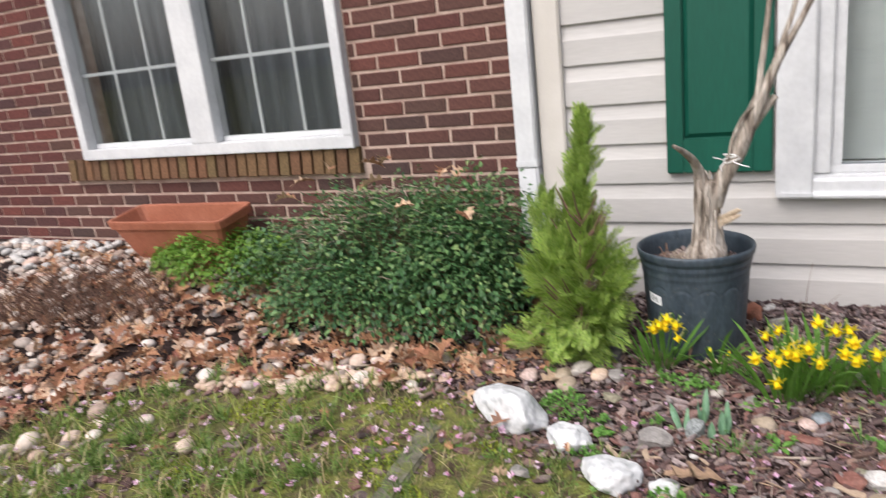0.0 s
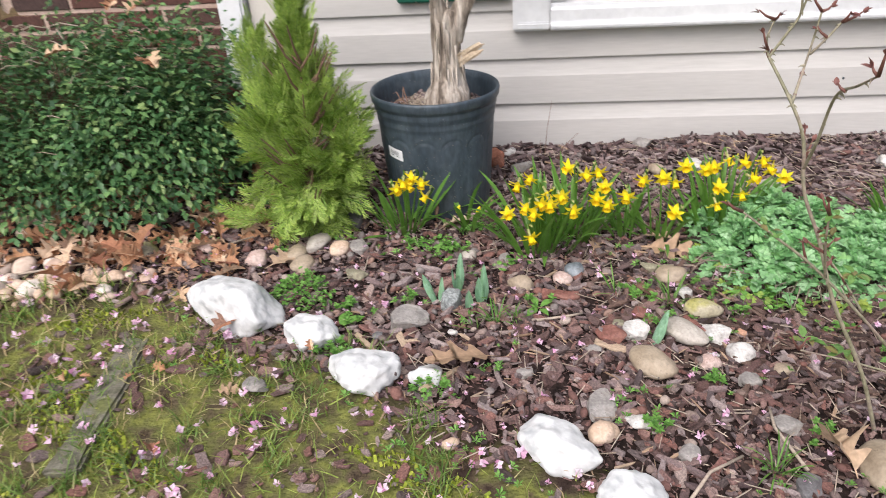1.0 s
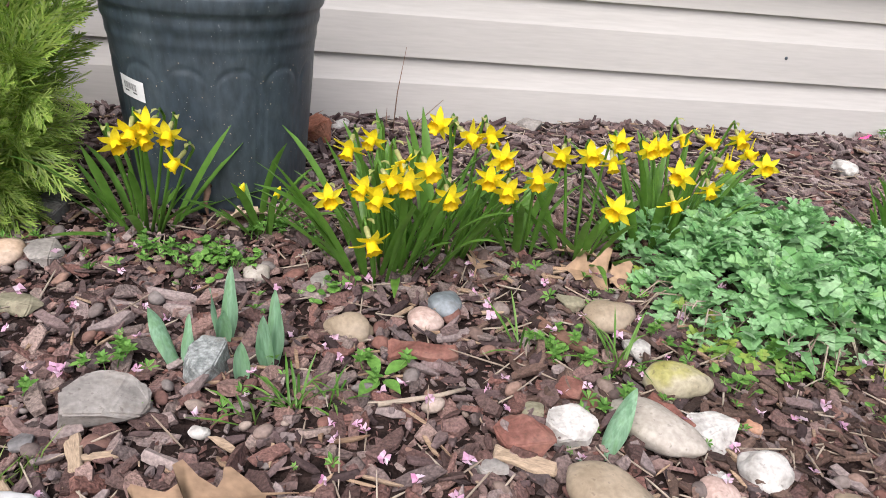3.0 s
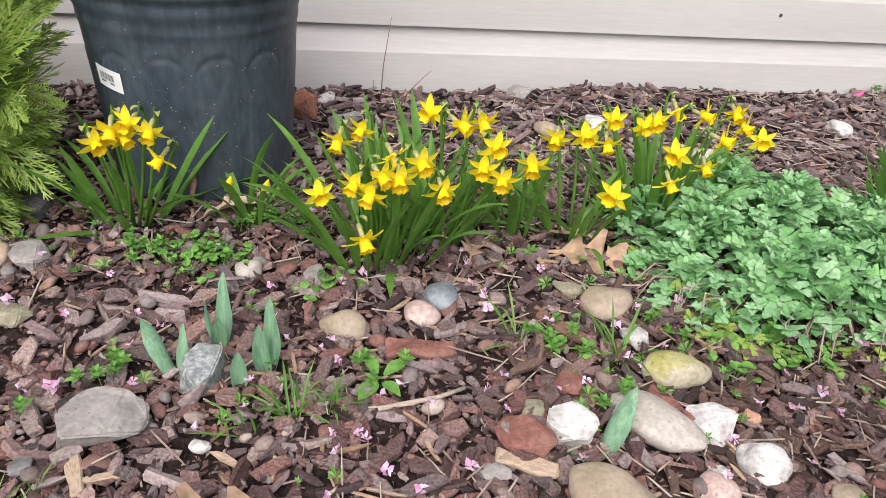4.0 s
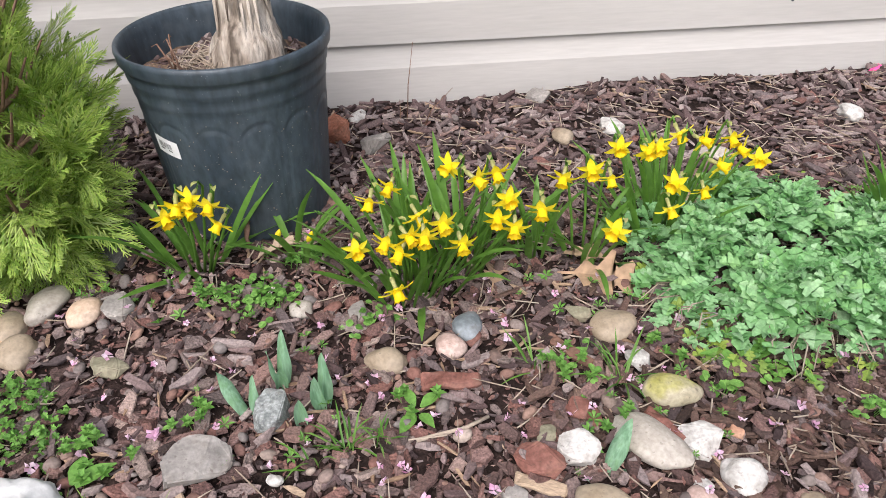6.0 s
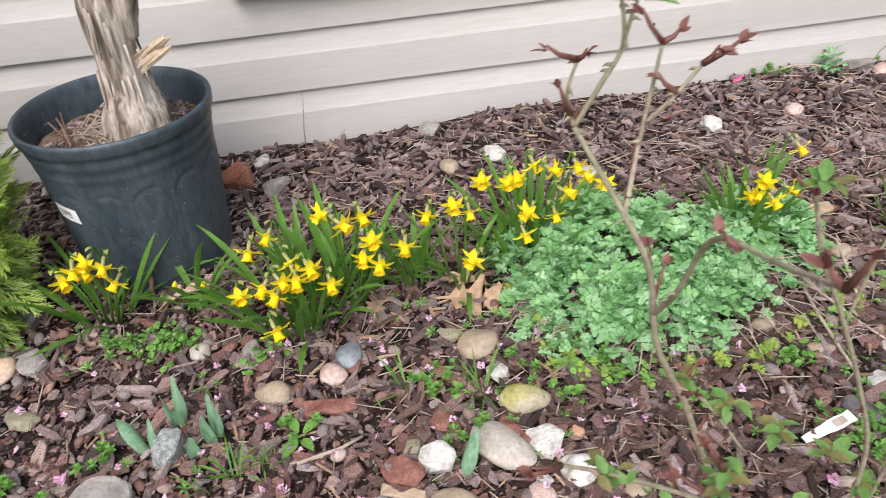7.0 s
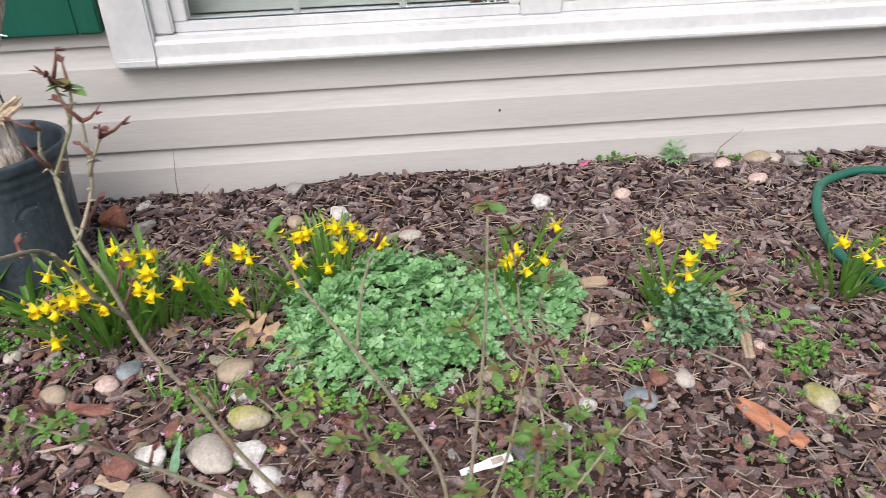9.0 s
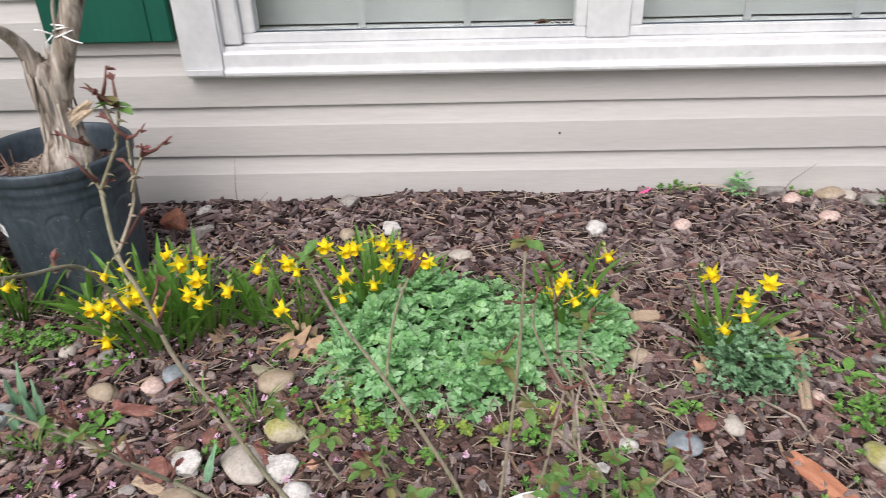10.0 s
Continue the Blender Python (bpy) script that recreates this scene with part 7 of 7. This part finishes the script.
# darker shredded bark lying in front of the chrysanthemum
M_DARKBARK = tinted("dark_shredded_bark", [(0.022, 0.014, 0.012), (0.060, 0.036, 0.028), (0.105, 0.064, 0.050), (0.036, 0.022, 0.018), (0.150, 0.098, 0.076), (0.078, 0.046, 0.036)], 0.7, 0.3, "island", grain=0.4, grain_scale=300, bump=0.9, bump_scale=220, depth=0.003)
r, x, y = scatter_bed(5200, 0.15, 1.45, -1.45, -0.70, lambda x, y, r: in_bed(x, y, r) & (r.uniform(0, 1, len(x)) < np.exp(-((x - 0.72) / 0.36) ** 2 - ((y + 1.0) / 0.24) ** 2)), 47)
n = len(x)
s = 0.006 + 0.012 * r.uniform(0, 1, n) ** 2
stuff("damp_bark", many("damp_bark", M_DARKBARK, CHIPS, np.stack([x, y, ground_z(x, y) + r.uniform(0.003, 0.014, n)], -1), turns(r.uniform(0, math.tau, n), r.normal(0, 0.22, n), r.normal(0, 0.35, n)), np.stack([s * r.uniform(1.4, 4.2, n), s, s * r.uniform(0.2, 0.5, n)], -1)), "dark shredded bark in front of the chrysanthemum", "mulch")
# pale splinters and straw
r, x, y = scatter_bed(1500, -1.0, 2.6, -1.9, -0.02, in_bed, 33)
n = len(x)
L = r.uniform(0.012, 0.05, n)
stuff("wood_splinters", many("wood_splinters", M_WOODCHIP, CHIPS[:4], np.stack([x, y, ground_z(x, y) + 0.010], -1), turns(r.uniform(0, math.tau, n), r.normal(0, 0.2, n), r.normal(0, 0.3, n)), np.stack([L, L * r.uniform(0.08, 0.22, n), L * 0.07], -1)), "pale wood splinters strewn over the mulch", "splinters")
r, x, y = scatter_bed(4600, -0.6, 2.7, -1.5, -0.02, lambda x, y, r: in_bed(x, y, r) & (r.uniform(0, 1, len(x)) < np.interp(x, [-0.2, 1.0], [0.2, 1])), 34)
n = len(x)
L = r.uniform(0.02, 0.08, n)
stuff("dry_straw", many("dry_straw", M_STRAW, CHIPS[4:6], np.stack([x, y, ground_z(x, y) + r.uniform(0.008, 0.016, n)], -1), turns(r.uniform(0, math.tau, n), r.normal(0, 0.14, n), r.normal(0, 0.3, n)), np.stack([L, np.full(n, 0.0022), np.full(n, 0.0016)], -1)), "thin dry straw and needles on the mulch", "straw")


def pebble(seed, subdiv=2):
    bm = rounded_stone(seed, 0.3, subdiv)
    v, f = [tuple(p.co) for p in bm.verts], [tuple(q.index for q in p.verts) for p in bm.faces]
    bm.free()
    return v, f


PEBBLES = [pebble(s) for s in range(60, 66)]


def pebble_zone(x, y, r):
    p = np.interp(x, [-2.7, -2.4, -1.35, -0.9], [1.0, 0.75, 0.7, 0.0]) + 0.9 * np.exp(-((x + 1.45) / 0.35) ** 2 - ((y + 0.93) / 0.10) ** 2)
    p = np.where(lawn_side(x, y) > 0.02, np.where((x < -1.75) & (y < -1.0), 0.5 * smooth_step(-1.75, -2.1, x), 0.03), p)
    return r.uniform(0, 1, len(x)) < p


r, x, y = scatter_bed(3000, -4.6, -0.9, -2.3, 0.0, pebble_zone, 35)
n = len(x)
s = 0.018 + 0.055 * r.uniform(0, 1, n) ** 2.2
stuff("pebbles", many("pebbles", M_PEBBLE, PEBBLES, np.stack([x, y, ground_z(x, y) + s * 0.15], -1), turns(r.uniform(0, math.tau, n), r.normal(0, 0.2, n), r.normal(0, 0.2, n)), np.stack([s * r.uniform(1, 1.5, n), s, s * r.uniform(0.5, 0.8, n)], -1), True), "pale rounded landscaping pebbles in front of the brick wall", "pebbles")
M_GRAVEL = tinted("red_gravel", [(0.2, 0.10, 0.08), (0.13, 0.07, 0.06), (0.27, 0.17, 0.13), (0.19, 0.17, 0.16), (0.1, 0.06, 0.05), (0.4, 0.33, 0.28)], 0.85, 0.2, "island", grain=0.25, bump=0.4)
r, x, y = scatter_bed(1500, -1.0, 1.8, -1.75, -0.1, lambda x, y, r: in_bed(x, y, r) & (r.uniform(0, 1, len(x)) < np.interp(y, [-0.7, -0.3], [1, 0.25])), 36)
n = len(x)
s = 0.007 + 0.017 * r.uniform(0, 1, n) ** 2
stuff("gravel", many("gravel", M_GRAVEL, PEBBLES, np.stack([x, y, ground_z(x, y) + 0.006 + s * 0.2], -1), turns(r.uniform(0, math.tau, n), r.normal(0, 0.3, n), r.normal(0, 0.3, n)), np.stack([s * r.uniform(1, 1.6, n), s, s * 0.7], -1), True), "small reddish gravel mixed into the mulch", "gravel")

r = np.random.default_rng(51)
n = 135
a, q = r.uniform(0, math.tau, n), np.sqrt(r.uniform(0, 1, n))
x, y = -1.45 + 0.42 * q * np.cos(a), -0.93 + 0.075 * q * np.sin(a) + 0.12 * q * np.cos(a)
s = r.uniform(0.016, 0.042, n)
stuff("cream_pebbles", many("cream_pebbles", STONE["peach"], PEBBLES, np.stack([x, y, ground_z(x, y) + 0.006 + s * 0.15], -1), turns(r.uniform(0, math.tau, n), r.normal(0, 0.2, n), r.normal(0, 0.2, n)), np.stack([s * r.uniform(1, 1.4, n), s, s * 0.7], -1), True), "row of small cream pebbles at the lawn edge", "pebbles")

r = np.random.default_rng(52)
n = 120
x, y = r.uniform(-4.4, -2.85, n), -0.05 - 0.34 * r.uniform(0, 1, n) ** 1.4
s = r.uniform(0.025, 0.060, n)
stuff("white_pebbles", many("white_pebbles", STONE["white"], PEBBLES, np.stack([x, y, ground_z(x, y) + 0.010 + s * 0.15], -1), turns(r.uniform(0, math.tau, n), r.normal(0, 0.2, n), r.normal(0, 0.2, n)), np.stack([s * r.uniform(1, 1.4, n), s, s * 0.7], -1), True), "white pebbles along the foot of the brick wall", "pebbles")

# leaf litter
LITTER = [oak_leaf(s, 0.5) for s in range(30, 35)]
r, x, y = scatter_bed(5000, -3.8, 0.2, -1.9, -0.05, lambda x, y, r: r.uniform(0, 1, len(x)) < np.where(lawn_side(x, y) > -0.03, 0.03 * smooth_step(-0.35, -0.7, x), np.interp(x, [-3.2, -2.4, -0.9, -0.62, -0.5], [0.35, 0.85, 0.85, 0.04, 0.0])), 37)
n = len(x)
s = r.uniform(0.03, 0.095, n) * np.where(lawn_side(x, y) > -0.03, 0.6, 1.0)
stuff("leaf_litter", many("leaf_litter", M_LITTER, LITTER, np.stack([x, y, ground_z(x, y) + r.uniform(0.006, 0.03, n)], -1), turns(r.uniform(0, math.tau, n), r.normal(0, 0.4, n), r.normal(0, 0.5, n)), np.stack([s, s, s], -1)), "dead brown oak leaves littering the pebbles", "leaves")

# lawn grass
BLADE = ([(-0.03, 0, 0), (0.03, 0, 0), (0.022, 0.12, 0.45), (-0.022, 0.12, 0.45), (0.004, 0.42, 0.86), (-0.004, 0.42, 0.86)], [(0, 1, 2, 3), (3, 2, 4, 5)])
BLADE2 = ([(-0.03, 0, 0), (0.03, 0, 0), (0.024, 0.22, 0.38), (-0.024, 0.22, 0.38), (0.004, 0.72, 0.55), (-0.004, 0.72, 0.55)], [(0, 1, 2, 3), (3, 2, 4, 5)])


def grass_zone(x, y, r):
    d = lawn_side(x, y)
    patch = 0.55 + 0.45 * np.sin(x * 7 + 2 * np.sin(y * 5)) * np.cos(y * 9 + x * 3)
    return (d > -0.05 + 0.04 * r.normal(0, 1, len(x))) & (r.uniform(0, 1, len(x)) < np.where(d > 0, 0.06 + 0.94 * patch ** 1.3, 0.3))


r, x, y = scatter_bed(42000, -3.2, 1.3, -2.7, -0.7, grass_zone, 38)
n = len(x)
s = r.uniform(0.02, 0.06, n) * (1 + 0.7 * smooth_step(-0.9, -1.3, x))
stuff("lawn_grass", many("lawn_grass", M_GRASS, [BLADE, BLADE2], np.stack([x, y, ground_z(x, y) - 0.001], -1), turns(r.uniform(0, math.tau, n), r.normal(0, 0.35, n), r.normal(-0.2, 0.35, n)), np.stack([s * 0.9, s, s], -1)), "thin short mossy lawn grass", "grass")

# denser green clumps in the thin lawn
r, x, y = scatter_bed(520, -2.9, 1.1, -2.5, -0.8, lambda x, y, r: lawn_side(x, y) > -0.06 + 0.03 * r.normal(0, 1, len(x)), 61)
k = 34
x, y = np.repeat(x, k), np.repeat(y, k)
n = len(x)
x, y = x + 0.017 * r.normal(0, 1, n), y + 0.017 * r.normal(0, 1, n)
s = r.uniform(0.025, 0.06, n) * (1 + 0.5 * smooth_step(-0.9, -1.3, x))
M_CLUMP = tinted("green_grass", [(0.065, 0.130, 0.022), (0.120, 0.210, 0.038), (0.200, 0.300, 0.070), (0.085, 0.165, 0.030), (0.310, 0.380, 0.130)], 0.5, 0.35, "island", grain=0.2, bump=0, translucent=0.25)
stuff("grass_clumps", many("grass_clumps", M_CLUMP, [BLADE, BLADE2], np.stack([x, y, ground_z(x, y) - 0.001], -1), turns(r.uniform(0, math.tau, n), r.normal(0, 0.35, n), r.normal(-0.1, 0.4, n)), np.stack([s * 1.0, s, s], -1)), "green grass clumps in the thin lawn", "grass")

# stray chips and crumbs between the grass
r, x, y = scatter_bed(8500, -2.4, 0.9, -2.3, -0.8, lambda x, y, r: (lawn_side(x, y) > 0) & (r.uniform(0, 1, len(x)) < 0.35 + 0.3 * np.sin(x * 5 + 4 * np.cos(y * 4))), 45)
n = len(x)
s = 0.007 + 0.030 * r.uniform(0, 1, n) ** 3
stuff("stray_chips", many("stray_chips", M_BARK, CHIPS, np.stack([x, y, ground_z(x, y) + 0.004], -1), turns(r.uniform(0, math.tau, n), r.normal(0, 0.2, n), r.normal(0, 0.2, n)), np.stack([s * r.uniform(1, 2.2, n), s, s * 0.3], -1)), "bark chips strayed into the thin lawn", "chips")

# moss cushions: dense tiny sprigs
r, x, y = scatter_bed(42000, -1.6, 0.5, -2.3, -0.95, lambda x, y, r: (lawn_side(x, y) > 0.03) & (np.sin(x * 11 + 1 + 2 * np.sin(y * 9)) * np.cos(y * 10 + 3 * x) > 0.45), 39)
n = len(x)
s = r.uniform(0.006, 0.014, n)
M_SPRIG = tinted("moss_sprigs", [(0.15, 0.20, 0.02), (0.28, 0.34, 0.04), (0.42, 0.45, 0.08), (0.20, 0.26, 0.035)], 0.8, 0.2, "island", grain=0.2, bump=0, translucent=0.2)
stuff("moss", many("moss", M_SPRIG, [([(-0.3, 0, 0), (0.3, 0, 0), (0.2, 0.2, 0.9), (-0.2, 0.2, 0.9)], [(0, 1, 2, 3)])], np.stack([x, y, ground_z(x, y)], -1), turns(r.uniform(0, math.tau, n), r.normal(0, 0.5, n), r.normal(0, 0.5, n)), np.stack([s, s, s], -1)), "yellow-green moss in the thin lawn", "moss")

# fallen pink blossoms
pv, pf = [], []
for k in range(5):
    a = math.tau * k / 5
    c, d = (math.cos(a), math.sin(a)), (-math.sin(a), math.cos(a))
    m = len(pv)
    pv += [(0.06 * c[0], 0.06 * c[1], 0), (0.62 * c[0] - 0.40 * d[0], 0.62 * c[1] - 0.40 * d[1], 0.35), (1.0 * c[0], 1.0 * c[1], 0.15 + 0.5 * (k % 2)), (0.62 * c[0] + 0.40 * d[0], 0.62 * c[1] + 0.40 * d[1], 0.15)]
    pf.append((m, m + 1, m + 2, m + 3))


def crumpled(seed):
    r = random.Random(seed)
    return [(x + r.uniform(-0.15, 0.15), y + r.uniform(-0.15, 0.15), z + r.uniform(-0.25, 0.45)) for x, y, z in pv], pf


def blossom_zone(x, y, r):
    return r.uniform(0, 1, len(x)) < np.interp(y, [-1.7, -0.95, -0.7, -0.5], [1, 0.8, 0.5, 0.0]) * np.interp(x, [-2.6, -1.6, -0.9, 0.3, 1.0], [0.25, 0.45, 1, 0.8, 0.1])


r, x, y = scatter_bed(1900, -2.6, 1.2, -2.2, -0.5, blossom_zone, 40)
n = len(x)
s = r.uniform(0.006, 0.0135, n) * np.where(lawn_side(x, y) > -0.05, 1.0, 0.75)
stuff("fallen_blossoms", many("fallen_blossoms", M_BLOSSOM, [crumpled(s) for s in range(7)], np.stack([x, y, ground_z(x, y) + r.uniform(0.012, 0.026, n)], -1), turns(r.uniform(0, math.tau, n), r.normal(0, 0.5, n), r.normal(0, 0.5, n)), np.stack([s, s, s], -1)), "fallen pink cherry blossoms on lawn and mulch", "blossoms")

# tiny weeds and seedlings through the bed
def whorl(seed):
    r = random.Random(seed)
    v, f = [], []
    for k in range(6):
        a = math.tau * k / 6 + r.uniform(-0.2, 0.2)
        c, d, L = (math.cos(a), math.sin(a)), (-math.sin(a), math.cos(a)), r.uniform(0.7, 1.1)
        m = len(v)
        v += [(0.05 * c[0], 0.05 * c[1], 0), (0.55 * L * c[0] - 0.2 * d[0], 0.55 * L * c[1] - 0.2 * d[1], 0.4), (L * c[0], L * c[1], r.uniform(0.25, 0.6)), (0.55 * L * c[0] + 0.2 * d[0], 0.55 * L * c[1] + 0.2 * d[1], 0.4)]
        f.append((m, m + 1, m + 2, m + 3))
    return v, f


r, x, y = scatter_bed(1500, -1.1, 1.9, -1.75, -0.45, lambda x, y, r: (np.sin(x * 11 + 3 * np.sin(y * 8)) * np.cos(y * 13 + x) > 0.15) & (lawn_side(x, y) < 0.2), 41)
n = len(x)
s = r.uniform(0.006, 0.015, n)
stuff("seedlings", many("seedlings", M_WEED, [whorl(k) for k in range(5)], np.stack([x, y, ground_z(x, y) + r.uniform(0.012, 0.024, n)], -1), turns(r.uniform(0, math.tau, n), r.normal(0, 0.3, n), r.normal(0, 0.3, n)), np.stack([s, s, s], -1), False), "tiny green seedlings sprouting through the mulch", "seedlings")

# ---- bricks of the wall, one by one ----
brick_meshes = [bm_mesh("brick", brick_box(STRETCH - 0.0135, COURSE - 0.0135, 0.09, i), M_BRICK) for i in range(5)]
half_meshes = [bm_mesh("brick", brick_box(STRETCH / 2 - 0.0135, COURSE - 0.0135, 0.09, 20 + i), M_BRICK) for i in range(3)]
upper = Geo()
rb = random.Random(3)
course0 = 0.57 + COURSE / 2
for k in range(-9, 33):
    zc = course0 + k * COURSE
    if zc > WALL_TOP - 0.05:
        break
    shift = 0.5 * STRETCH * (k % 2)
    spans = [(BR_L, BR_R)]
    if SILL_B - 0.03 < zc < SILL_T + 0.01:
        spans = [(BR_L, SILL_L - 0.004), (SILL_R + 0.004, BR_R)]
    elif SILL_T <= zc < AW_T + 0.03:
        spans = [(BR_L, AW_L - 0.004), (AW_R + 0.004, BR_R)]
    for a, b in spans:
        x = BR_L - shift
        while x < b:
            x0, x1 = max(x, a), min(x + STRETCH, b)
            x += STRETCH
            w = x1 - x0
            if w < 0.03:
                continue
            near = zc < 1.36 and x0 > -3.95
            if near:
                me = rb.choice(brick_meshes) if w > 0.15 else rb.choice(half_meshes)
                ob = part("brick", me, wall_brick)
                ob.location = ((x0 + x1) / 2, BR_Y + 0.045 + rb.uniform(-0.0015, 0.0015), zc + rb.uniform(-0.001, 0.001))
                ob.scale = ((w - 0.0135) / ((STRETCH if w > 0.15 else STRETCH / 2) - 0.0135), 1, 1)
            else:
                upper.box((x0 + 0.0068, BR_Y, zc - COURSE / 2 + 0.0068), (x1 - 0.0068, BR_Y + 0.05, zc + COURSE / 2 - 0.0068))
M_BRICK_FAR = tinted("dark_red_brick_far", [(0.055, 0.032, 0.032), (0.10, 0.035, 0.03), (0.075, 0.036, 0.034), (0.125, 0.042, 0.034), (0.085, 0.03, 0.027)], 0.85, 0.2, "island", grain=0.3, grain_scale=90, bump=0.5, bump_scale=150)
tagged(part("bricks", upper.mesh("bricks", M_BRICK_FAR, False), wall_brick), kind="stuff")
sill_mesh = [bm_mesh("sill_brick", brick_box(COURSE - 0.010, SILL_T - SILL_B, 0.11, 40 + i), M_SILL_BRICK) for i in range(4)]
nx = int((SILL_R - SILL_L) / COURSE)
for i in range(nx):
    ob = part("sill_brick", rb.choice(sill_mesh), wall_brick)
    ob.location = (SILL_L + (i + 0.5) * (SILL_R - SILL_L) / nx, BR_Y + 0.025 + rb.uniform(-0.003, 0.003), (SILL_T + SILL_B) / 2 + rb.uniform(-0.002, 0.002))
    ob.rotation_euler = (radians(-6), 0, radians(rb.uniform(-1, 1)))
